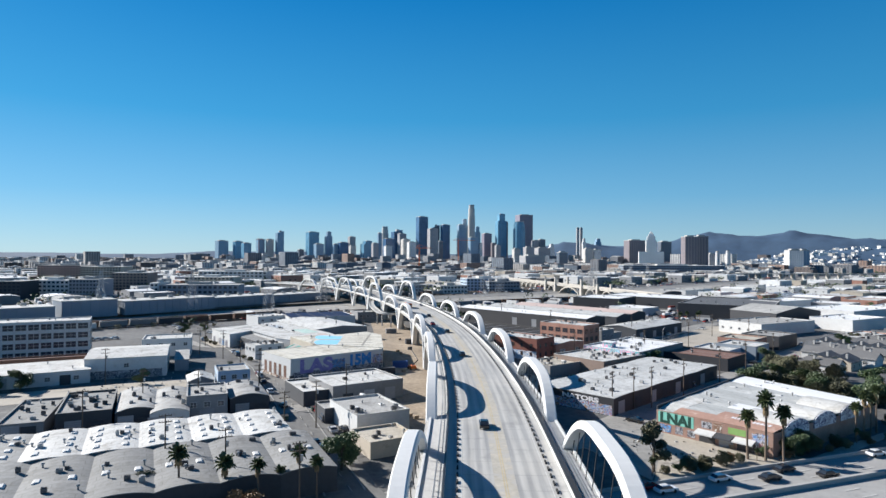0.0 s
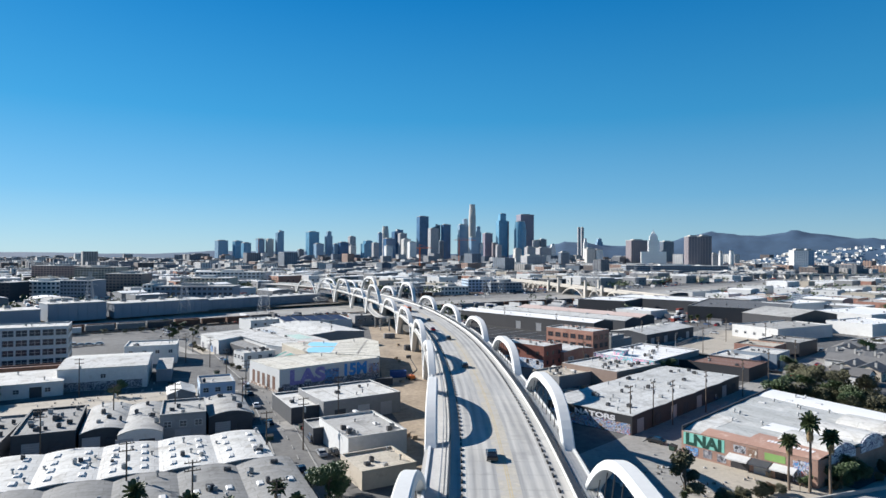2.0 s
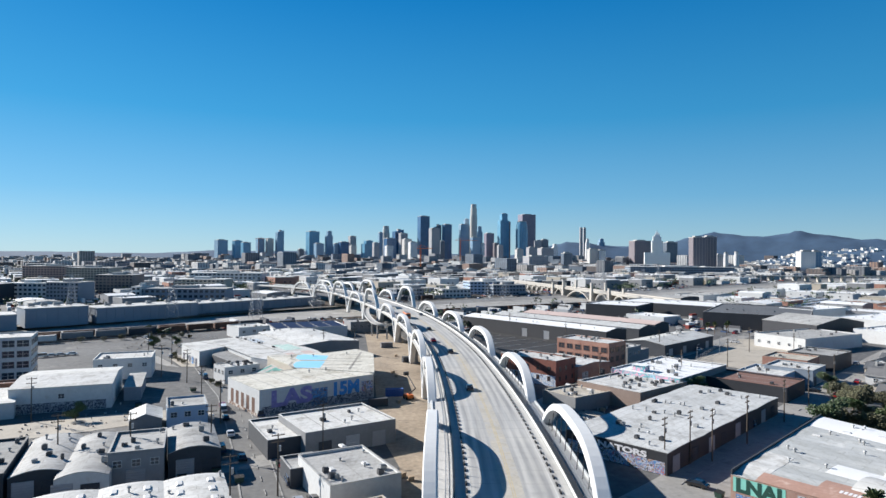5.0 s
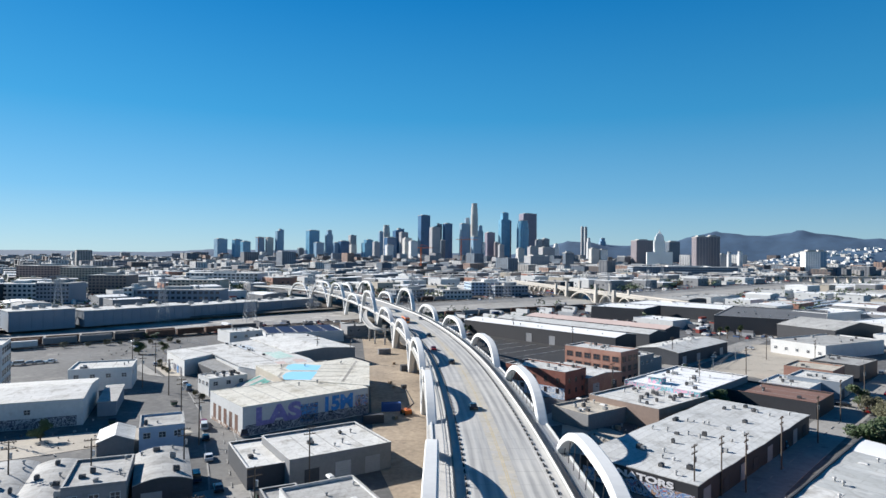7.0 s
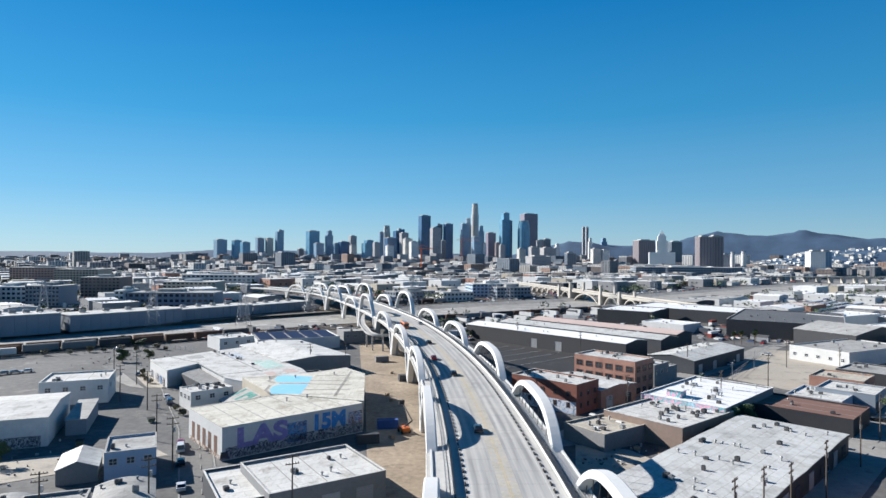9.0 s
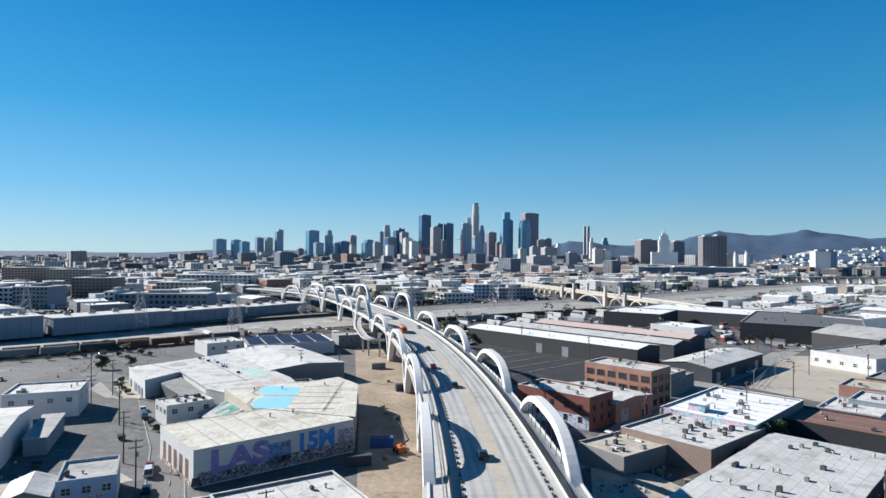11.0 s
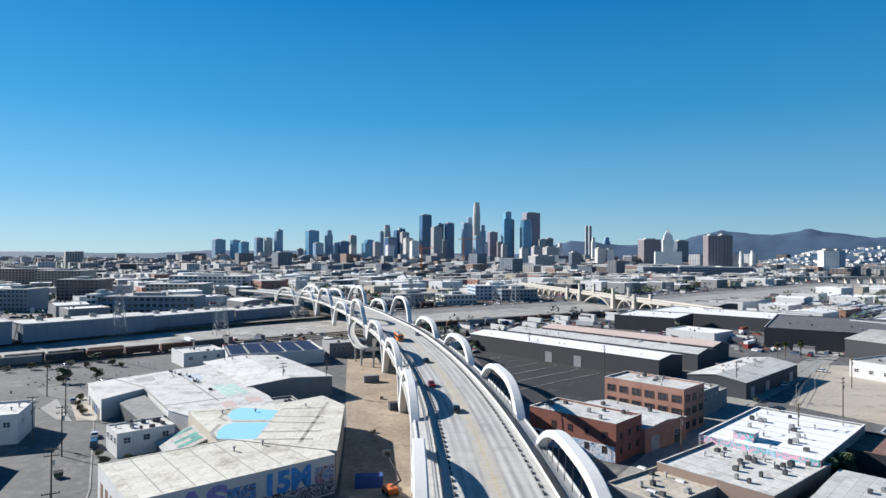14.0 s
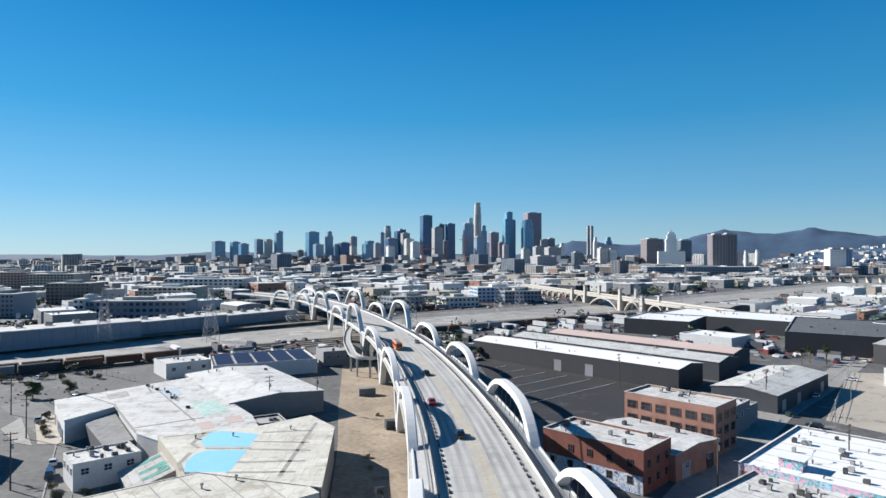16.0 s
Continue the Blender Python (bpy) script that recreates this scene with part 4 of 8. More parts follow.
for k in range(5):
    plate(hall, "dock_door", W_BROWN, "left", HW, HD, -9.6 + k * 4.1, -7.4 + k * 4.1, 1.02, 5.2)
lettering(hall, "LAS", 6.4, LILAC, "front", HW, HD, -9.6, 2.7, "lilac sprayed letters", 1.3)
lettering(hall, "15M", 5.6, CYAN, "front", HW, HD, 9.2, 3.2, "cyan sprayed letters", 1.05)


def prism_hall():
    """The hall behind, with five unequal walls."""
    pts = [(-55.3, 257), (-26.8, 248.6), (-31.7, 288), (-40, 299), (-51, 288.3), (-59, 285.5), (-72, 280.5)]
    cx, cy = -50, 268
    TAKEN.append((cx, cy, 30))
    b = thing("warehouse", cx, cy, 0, 0, "cream-roofed hall with a sky blue painted roof area", "building")
    q = [(x - cx, y - cy) for x, y in pts]
    n = len(q)
    m = Mesh()
    m.add([(x, y, -0.5) for x, y in q] + [(x, y, 7.9) for x, y in q], [(i, (i + 1) % n, n + (i + 1) % n, n + i) for i in range(n)] + [tuple(range(n, 2 * n))])
    part("wall", m, W_BEIGE, b)
    m = Mesh()
    m.add([(x * 1.005, y * 1.005, z) for z in (7.904, 8.22) for x, y in q], [(i, (i + 1) % n, n + (i + 1) % n, n + i) for i in range(n)] + [tuple(range(n, 2 * n)), tuple(range(n))[::-1]])
    part("roof", m, ROOF_CREAM, b)
    for corners in ([(-57.6, 272.2), (-60, 276), (-60.6, 282.5), (-58.5, 284.4), (-48.4, 281.7), (-47.8, 272.3)], [(-55.4, 256.2), (-57.4, 262), (-57.6, 267), (-56, 269.5), (-47.4, 269.9), (-46.6, 256.3)]):
        m = Mesh()
        k = len(corners)
        m.add([(x - cx, y - cy, z) for z in (8.2, 8.235) for x, y in corners], [tuple(range(k, 2 * k))] + [(i, (i + 1) % k, k + (i + 1) % k, k + i) for i in range(k)])
        part("roof_paint", m, BLUE_PAINT, b, "sky blue painted roof patch")
    for x0, y0, x1, y1 in ((-47, 256, -33.5, 256.6), (-47, 262, -33, 263), (-47, 270.4, -33.5, 269.8), (-48, 276, -35, 275.4), (-48, 283, -37, 285), (-36, 254, -37, 292), (-70, 279, -60, 283), (-62, 283, -61.2, 274), (-61.2, 274, -58.4, 271), (-59, 268, -58.4, 261), (-58.4, 261, -56, 256.8), (-57, 270.9, -47, 271.1)):
        d = Vector((x1 - x0, y1 - y0)).normalized() * 0.45
        m = Mesh()
        m.add([(px - cx, py - cy, z) for z in (8.2, 8.24) for px, py in ((x0 - d.y, y0 + d.x), (x1 - d.y, y1 + d.x), (x1 + d.y, y1 - d.x), (x0 + d.y, y0 - d.x))], [(4, 5, 6, 7), (0, 1, 5, 4), (1, 2, 6, 5), (2, 3, 7, 6), (3, 0, 4, 7)])
        part("roof_seam", m, surf("dirty_roof_seam", (0.36, 0.34, 0.3), var=0.4, big=0.3), b, "dirty repaired roof seam") if (x0, y0) == (-47, 256) else part("roof_seam", m, bpy.data.materials["dirty_roof_seam"], b)
    for x, y in ((-12, 10), (8, 18), (-4, 12)):
        shared("roof_vent", VENT_ME, b, x, y, 8.2)


prism_hall()


def flat_hall(pts, h, wall, top, label, name="warehouse"):
    """A low building on an uneven outline, with a thin eave round its roof; points are in the plan."""
    cx, cy = sum(x for x, y in pts) / len(pts), sum(y for x, y in pts) / len(pts)
    TAKEN.append((cx, cy, 22))
    b = thing(name, cx, cy, 0, 0, label, "building")
    q = [(x - cx, y - cy) for x, y in pts]
    n = len(q)
    sides = [(k, (k + 1) % n, n + (k + 1) % n, n + k) for k in range(n)]
    m = Mesh()
    m.add([(x, y, z) for z in (-0.5, h) for x, y in q], sides + [tuple(range(n, 2 * n))])
    part("wall", m, wall, b)
    m = Mesh()
    m.add([(x * 1.006, y * 1.006, z) for z in (h + 0.004, h + 0.2) for x, y in q], sides + [tuple(range(n, 2 * n)), tuple(range(n))[::-1]])
    part("roof", m, top, b)

    def lay(nm, corners, mat, lab="", up=0.03):
        g = Mesh()
        k = len(corners)
        g.add([(x - cx, y - cy, h + z) for z in (0.19, 0.2 + up) for x, y in corners], [tuple(range(k, 2 * k))] + [(i, (i + 1) % k, k + (i + 1) % k, k + i) for i in range(k)])
        part(nm, g, mat, b, lab)
    return b, lay


c1, lay = flat_hall([(-123, 322), (-96.5, 357), (-64.8, 315), (-58, 306), (-50.5, 290), (-59.3, 287), (-72.4, 282), (-80.8, 288), (-100.3, 315), (-106, 299.6)], 6.3, W_WHITE, ROOF_WHITE, "broad low white shed with a patched white roof")
MINT_ROOF = surf("faded_mint_roof_paint", (0.4, 0.58, 0.52), var=0.25, big=0.2, stain=(0.66, 0.66, 0.63), stain_at=0.5)
lay("roof_patch", [(-80.9, 319.3), (-74.5, 323.0), (-65.3, 310.2), (-71.0, 304.7)], MINT_ROOF, "faded mint painted roof patch")
lay("roof_patch", [(-97.9, 335.8), (-94.0, 340.2), (-87.1, 329.6), (-90.9, 325.7)], surf("pale_blue_roof_panel", (0.45, 0.5, 0.55), var=0.2), "pale blue translucent roof panel")
for pts in ([(-69.7, 297.2), (-66.9, 299.6), (-63.2, 293.0), (-66.0, 291.1)], [(-64.5, 303), (-61, 305.5), (-57.5, 299.5), (-61, 297)]):
    lay("roof_patch", pts, ROOF_PINK, "faded brown roof patch")
for pts in ([(-88, 343), (-85, 346), (-82, 341), (-85, 338)], [(-112, 330), (-108, 335), (-103, 328), (-107, 323)]):
    lay("roof_patch", pts, ROOF_GREY, "weathered grey roof patch")
for x0, y0, x1, y1 in ((-101, 315.2, -81.5, 288.8), (-101.2, 340.2, -70.8, 299), (-117.6, 328.6, -101, 316), (-96, 356, -66, 316), (-84, 292.5, -70, 303), (-106, 344.2, -99.5, 334)):
    d = Vector((x1 - x0, y1 - y0)).normalized() * 0.3
    lay("roof_seam", [(x0 - d.y, y0 + d.x), (x0 + d.y, y0 - d.x), (x1 + d.y, y1 - d.x), (x1 - d.y, y1 + d.x)], SEAM, "", 0.05)
gen = random.Random(31)
for k in range(14):
    u, w = gen.uniform(0.15, 0.85), gen.uniform(0.15, 0.85)
    x, y = -101 + 36 * u - 12 * (1 - w), 316 + 36 * (1 - u) * 0.9 - 26 * w * u
    if k % 3:
        shared("roof_vent", VENT_ME, c1, x - c1.location.x, y - c1.location.y, 6.46)
    else:
        shared("roof_unit", UNIT_D_ME, c1, x - c1.location.x, y - c1.location.y, 6.46, 38, (0.6, 0.6, 0.5))
lean, lay = flat_hall([(-101.4, 301.4), (-100.5, 314), (-81.3, 287.5), (-86, 282.6)], 4.9, W_DARK, ROOF_MID, "grey felt-roofed wing with a dark sprayed front")
for pts in ([(-121.8, 320.2), (-107.6, 301.5)],):
    (x0, y0), (x1, y1) = pts
    for k in range(5):
        a, e = Vector((x0, y0)).lerp(Vector((x1, y1)), k / 5 + 0.03), Vector((x0, y0)).lerp(Vector((x1, y1)), k / 5 + 0.15)
        g = Mesh()
        d = (e - a).normalized()
        n = Vector((d.y, -d.x)) * -0.06
        c = Vector((c1.location.x, c1.location.y))
        n = n if n.x < 0 else -n
        g.add([(*(q - c), z) for z in (0.1, 3.1) for q in (a, e, e + n, a + n)], [(0, 1, 5, 4), (1, 2, 6, 5), (2, 3, 7, 6), (3, 0, 4, 7), (4, 5, 6, 7)])
        part("graffiti", g, (GRAF_C, W_WHITE, GRAF_C, GRAF_A, GRAF_C)[k], c1, "dark sprayed tags")
warehouse(-72, 348.5, 30, 54, 36, 6.6, "gable", W_GREY, ROOF_WHITE, "white-roofed shed with a dark end wall", 0, 1, 0, 3, rise=1.2)
warehouse(-82, 275, 13.6, 10.2, 42, 6.0, "flat", W_WHITE, ROOF_WHITE, "small white two-storey office with rooftop units", 1, 9, 0, 2, windows=(("left", 3, 3.4), ("front", 3, 3.4)), parapet=0.3)
tb = warehouse(-68.4, 268.2, 14, 9, -54, 2.6, "shed", W_GREY, ROOF_GREY, "low lean-to with teal graffiti on its roof", 0, 0, 0, 0, rise=3.0)
for x0, x1, y0, y1 in ((-6.2, -4.6, -3.8, 3.6), (-4.2, -1.6, -3.8, -2.0), (-1.0, 0.8, -3.8, 3.6), (0.8, 3.0, 1.6, 3.4), (3.2, 5.0, -2.6, 3.6), (5.2, 6.6, -3.8, -1.6)):
    m = Mesh()
    m.add([(x, y, 2.6 + 3.0 * (y + 4.5) / 9 + z) for z in (0.17, 0.21) for x, y in ((x0, y0), (x1, y0), (x1, y1), (x0, y1))], [(4, 5, 6, 7), (0, 1, 5, 4), (1, 2, 6, 5), (2, 3, 7, 6), (3, 0, 4, 7)])
    part("painted_stroke", m, TEAL_PAINT, tb, "teal sprayed stroke")
warehouse(-58, 312, 14, 9, 30, 3.2, "flat", W_DARK, ROOF_GREY, "low dark plant room with pipes", 3, 4, 0, 3)
f = warehouse(-124, 240, 27, 30, 22, 7.4, "gable_x", W_WHITE, ROOF_WHITE, "white steel shed with graffiti along its foot", 0, 0, 0, 0, windows=(("front", 1, 4),), rise=1.3)
plate(f, "graffiti", GRAF_C, "front", 27, 30, -13, 12, 0.1, 2.9, "dark sprayed band along the wall")
# blue-grey walls here put the shade of this side into the colour
warehouse(-108.5, 251, 5, 22, 22, 4.2, "shed", W_GREYBLUE, ROOF_GREY, "grey lean-to in shade beside the white shed", 0, 0, 0, 0, rise=0.6)
warehouse(-128, 282, 20, 17, 21, 7.6, "flat", W_WHITE, ROOF_WHITE, "white boxy building with a rooftop stair box", 2, 1, 0, 2, windows=(("front", 4, 4.5), ("right", 2, 4.5)))
h5 = warehouse(-146, 217, 34, 18, 30, 4.6, "shed", W_WHITE, ROOF_WHITE, "long low white building with a sagging roof", 0, 1, 0, 3, windows=(("front", 4, 1.6),), doors=(("front", 2),), rise=1.0)
warehouse(-152, 234, 40, 6, 27, 6.0, "flat", W_BROWN, ROOF_BROWN, "narrow brown parapet building", 0, 0, 0, 0)
I = warehouse(-183, 266, 50, 18, 27, 16.2, "flat", W_WHITE, ROOF_WHITE, "white four-storey factory block with wide window rows", 3, 1, 0, 2, name="factory_block")
for fl in range(4):
    for i in range(11):
        on_side(WIN_WIDE_ME, "window", I, "front", 50, 18, -22.5 + i * 4.5, 1.2 + fl * 3.9, (1.45, 1, 1.25))
    for i in range(4):
        on_side(WIN_WIDE_ME, "window", I, "right", 50, 18, -6.7 + i * 4.5, 1.2 + fl * 3.9, (1.45, 1, 1.25))
for args in ((-98.3, 167.2, 12.4, 26, 25, 5.6, "flat", W_DARK, ROOF_MID, "dark-walled unit with a roof full of fans", 3, 12, 0, 6),
             (-87.4, 172.2, 10.2, 26, 25, 4.6, "vault", W_DARK, ROOF_GREY, "bow-roofed grey unit with dark walls", 1, 3, 0, 3),
             (-78.2, 172.4, 9.4, 28, 22, 4.6, "vault", W_WHITE, ROOF_GREY, "bow-roofed unit with a white front", 1, 3, 0, 2),
             (-61.2, 183.2, 10.6, 20, 25, 5.2, "vault", W_DARK, ROOF_GREY, "bow-roofed corner unit with a dark graffiti wall", 1, 2, 0, 2),
             (-110.5, 163, 10, 28, 22, 4.0, "flat", W_GREY, ROOF_MID, "open-fronted grey junk workshop with clutter", 2, 5, 0, 2)):
    warehouse(*args, doors=(("front", 2),), rise=1.1)
warehouse(-69.2, 174.4, 10.4, 16, 22, 7.3, "flat", W_GREY, ROOF_GREY, "two-storey grey workshop with barred windows", 1, 2, 0, 2, windows=(("front", 3, 4.4),), doors=(("front", 1),))
warehouse(-76, 215.2, 10.4, 13, 25, 6.0, "flat", W_BLUE, ROOF_GREY, "small pale blue two-storey house block", 0, 1, 0, 1, windows=(("front", 3, 3.4), ("left", 2, 3.4)))
warehouse(-85.5, 211, 8, 12, 25, 3.2, "gable", W_GREY, ROOF_WHITE, "little gabled shed with a pale roof", 0, 0, 0, 0)
for i, (cx, cy) in enumerate(((-103.5, 121.5), (-93.9, 126.1), (-84.3, 130.7), (-74.9, 135.6), (-65.6, 140.2), (-56.1, 144.7), (-46.4, 149.2))):
    warehouse(cx, cy, 10.7, 21, 25.5, 5.0, "vault", W_GREY, ROOF_WHITE if i > 1 else ROOF_GREY, "bow-roofed white bay with skylights and vents", 1, 1, 8, 3, rise=0.5, group="bow roof bays", seed=i)
for i in range(7):
    cx, cy = -91 + i * 9.6, 101.4 + i * 4.6
    warehouse(cx, cy, 10.7, 26, 25.5, 4.7, "vault", W_DARK, ROOF_MID, "bow-roofed grey bay with a dark front wall", 1, 2, 2, 3, rise=0.7, group="grey roof bays", seed=i)
warehouse(-44.6, 195.6, 10.5, 20, 30, 4.4, "flat", W_DARK, ROOF_WHITE, "low dark shed with a white roof beside the street", 0, 2, 0, 1)
warehouse(-31, 200.5, 24, 20, 33, 5.8, "flat", W_GREY, ROOF_WHITE, "grey stucco unit with a light roof and roller doors", 0, 2, 0, 3, doors=(("front", 3),))
warehouse(-22.6, 166, 14.5, 20, 30, 5.4, "flat", W_WHITE, ROOF_GREY, "small white warehouse with a dark dock opening", 2, 4, 3, 4)
warehouse(-33.5, 172.5, 7, 9, 28, 3.8, "flat", W_DARK, ROOF_GREY, "dark fenced annex with a flat roof", 0, 1, 0, 0)
warehouse(-16.5, 146, 12, 12, 30, 3.6, "flat", W_BEIGE, ROOF_BEIGE, "low beige building with debris on its roof", 1, 2, 0, 2)

# buildings on the other side of the viaduct
bk = warehouse(59.2, 304.2, 13.6, 25, 45, 12.4, "flat", BRICK, ROOF_WHITE, "tall red brick loft building with a white roof", 3, 2, 0, 3, name="brick_loft")
for z in (1.2, 5.0, 8.7):
    for i in range(6):
        on_side(WIN_BIG_ME, "window", bk, "left", 13.6, 25, -10.2 + i * 4.1, z, (1, 1, 1.1))
    for i in range(3):
        on_side(WIN_BIG_ME, "window", bk, "front", 13.6, 25, -4.4 + i * 4.4, z, (0.9, 1, 1.1))
b1 = warehouse(32.9, 279.3, 13.4, 25.4, 46.5, 9.4, "flat", BRICK_RED, ROOF_WHITE, "weathered red brick workshop with a graffiti wall", 2, 4, 0, 5, name="brick_workshop")
for z in (2.0, 5.6):
    for i in range(5):
        on_side(WIN_BIG_ME, "window", b1, "left", 13.4, 25.4, -10 + i * 4.9, z, (0.45, 1, 0.9))
    for i in range(3):
        on_side(WIN_BIG_ME, "window", b1, "front", 13.4, 25.4, -4.2 + i * 4.2, z, (0.45, 1, 0.9))
plate(b1, "graffiti", GRAF_D, "left", 13.4, 25.4, -12, 12.5, 0.1, 4.0, "white and blue sprayed letters on brick")
warehouse(46.6, 289.6, 19.6, 25, 40, 6.0, "gable", BRICK, ROOF_PALE, "low brick infill shed with a grey ridged roof", 0, 3, 0, 1, rise=0.9, doors=(("front", 2),), windows=(("front", 2, 2.4),))
warehouse(75.5, 318, 12, 14, 45, 8.0, "flat", W_GREY, ROOF_WHITE, "grey block with a white roof beside the loft", 1, 2, 0, 1, windows=(("front", 3, 4.6),))
warehouse(83.5, 326, 8, 12, 45, 5.6, "flat", W_GREY, ROOF_GREY, "grey annex at the street corner", 0, 1, 0, 1)
warehouse(113, 359, 54, 21, 44, 5.8, "gable_x", W_DARK, ROOF_WHITE, "dark corner warehouse with a pale ridged roof", 6, 0, 0, 6, doors=(("front", 4),), rise=1.5)
warehouse(40.6, 241, 19, 14, 36, 4.4, "flat", W_GREY, ROOF_BEIGE, "low beige-roofed workshop by the viaduct", 4, 3, 3, 2)
mu = warehouse(60.3, 249.3, 28, 24, 40, 5.8, "flat", W_UMBER, ROOF_WHITE, "white-roofed warehouse with many rooftop units", 4, 14, 0, 6, doors=(("left", 1),))
mu2 = warehouse(81, 271.5, 40, 26, 45, 6.8, "flat", W_GREY, ROOF_BRIGHT, "white-roofed warehouse with a painted parapet", 6, 5, 0, 9)
plate(mu2, "mural", MURAL, "left", 40, 26, -12.7, 12.7, 5.5, 7.02, "pink, teal and pale blue parapet mural")
box = Mesh()
box.box(-15.5, 2.0, 6.5, -12.0, 6.6, 8.7)
part("stair_box", box, MURAL, mu2, "pastel painted rooftop stair box")
box = Mesh()
box.box(-15.9, 1.5, 8.7, -11.6, 7.1, 8.85)
part("stair_box_roof", box, ROOF_BRIGHT, mu2)
for i in range(4):
    na = warehouse(43.2 + 13.3 * i, 191.8 + 13.55 * i, 19, 26, 45.5, 5.0, "vault", W_BLACK, ROOF_PALE, "bow-roofed grey warehouse bay with a dark street wall", 1, 3, 0, 5, doors=(("front", 2),), rise=0.22, group="grey warehouse bays", seed=i)
    if i == 0:
        plate(na, "graffiti", GRAF_B, "left", 19, 26, -12.5, 12.5, 0.1, 2.9, "orange and blue sprayed lower wall")
        lettering(na, "NATORS", 1.8, WHITE_PAINT, "left", 19, 26, 2.0, 3.1, "white block letters along the wall", 1.75)
warehouse(106, 262, 20, 30, 45, 4.9, "flat", W_BLACK, ROOF_BROWN, "dark warehouse with a red-brown roof", 0, 2, 0, 2)
ROOF_ASH = surf("ash_grey_membrane", (0.5, 0.51, 0.5), var=0.12, big=0.06, stain=(0.62, 0.62, 0.6), stain_at=0.55, sheets=(11.0, 2.6))
MURAL_PALE = graffiti_mat("pale_violet_mural", 21, [(0.62, 0.62, 0.66), (0.7, 0.7, 0.7), (0.12, 0.11, 0.2), (0.66, 0.66, 0.68), (0.3, 0.28, 0.42)])
GREEN_SIGN = surf("green_sign_paint", (0.25, 0.42, 0.13), var=0.2)


def brick_hall():
    """A broad four-sided brick warehouse whose end wall runs along the freeway."""
    ax, ay, bx, by, dx, dy, ex, ey = 53.0, 161.4, 72.0, 140.0, 115.0, 168.0, 96.4, 204.4
    turn_deg = math.degrees(math.atan2(by - ay, bx - ax))
    c, q = math.cos(radians(-turn_deg)), math.sin(radians(-turn_deg))

    def local(x, y):
        return Vector((c * (x - ax) - q * (y - ay), q * (x - ax) + c * (y - ay)))
    A, B, D, E = Vector((0, 0)), local(bx, by), local(dx, dy), local(ex, ey)
    TAKEN.append((84, 168, 34))
    b = thing("brick_warehouse", ax, ay, 0, turn_deg, "large brick warehouse with a patched white roof and painted lettering", "building")

    def at(u, v):
        return A * (1 - u) * (1 - v) + B * u * (1 - v) + E * (1 - u) * v + D * u * v

    def roof_h(u, v):
        return 5.7 + 0.5 * min(1, v / 0.12) + 0.16 * abs(math.sin(v * math.pi * 5))
    m = Mesh()
    ring = [A, B, D, E]
    m.add([(p.x, p.y, z) for z in (-0.5, 5.66) for p in ring], [(k, (k + 1) % 4, 4 + (k + 1) % 4, 4 + k) for k in range(4)])
    part("wall", m, BRICK_FADED, b)

    def sheet(name, u0, u1, v0, v1, lift, mat, label="", nu=1, nv=40):
        m = Mesh()
        us, vs = [u0 + (u1 - u0) * k / nu for k in range(nu + 1)], [v0 + (v1 - v0) * k / nv for k in range(nv + 1)]
        for dz in (-0.03, lift):
            m.add([(*at(u, v), roof_h(u, v) + dz) for v in vs for u in us], [(r * (nu + 1) + k, r * (nu + 1) + k + 1, (r + 1) * (nu + 1) + k + 1, (r + 1) * (nu + 1) + k) for r in range(nv) for k in range(nu)])
        n = len(m.v) // 2
        rim = [k for k in range(nu + 1)] + [r * (nu + 1) + nu for r in range(1, nv + 1)] + [nv * (nu + 1) + k for k in range(nu - 1, -1, -1)] + [r * (nu + 1) for r in range(nv - 1, 0, -1)]
        m.f += [(x, y, y + n, x + n) for x, y in zip(rim, rim[1:] + rim[:1])]
        m.m += [0] * len(rim)
        return part(name, m, mat, b, label)
    sheet("roof", 0, 1, 0, 1, 0.06, ROOF_ASH)
    sheet("roof_patch", 0.02, 0.99, 0.8, 0.99, 0.1, ROOF_BRIGHT, "fresh white roof coating", 1, 14)
    sheet("roof_patch", 0.42, 0.8, 0.24, 0.36, 0.1, ROOF_BRIGHT, "fresh white roof patch", 1, 8)
    sheet("roof_patch", 0.02, 0.2, 0.03, 0.3, 0.09, ROOF_WHITE, "weathered white roof patch", 1, 12)
    sheet("roof_patch", 0.72, 0.97, 0.45, 0.75, 0.1, ROOF_WHITE, "weathered white roof patch", 1, 14)
    sheet("tiled_eave", 0.16, 0.48, 0.0, 0.075, 0.14, SALMON, "faded salmon red sloping tile band", 1, 8)
    sheet("tiled_eave", 0.48, 1.0, 0.0, 0.155, 0.16, SALMON, "faded salmon red sloping tile band", 1, 12)
    for u0, u1, v in ((0.6, 0.72, 0.07), (0.78, 0.93, 0.06)):
        for k in range(5):
            w = (u1 - u0) / 5
            sheet("letter_bar", u0 + w * k, u0 + w * (k + 0.7), v, v + 0.022, 0.19, WHITE_PAINT, "worn white painted sign bar", 1, 1)
    m = Mesh()
    d = (E - A).normalized()
    n = Vector((d.y, -d.x)) * 0.3
    m.add([(*p, z) for z in (5.5, 6.75) for p in (A, A + n, E + n, E)], [(0, 1, 5, 4), (1, 2, 6, 5), (2, 3, 7, 6), (3, 0, 4, 7), (4, 5, 6, 7)])
    part("parapet", m, W_DARK, b)
    L = B.x

    def panel(name, mat, a0, a1, z0, z1, label="", out=0.03):
        m = Mesh()
        m.box(a0, -out - 0.01, z0, a1, -0.004, z1)
        return part(name, m, mat, b, label)
    panel("painted_panel", MINT, 0.5, 10.0, 2.7, 5.5, "mint green painted panel")
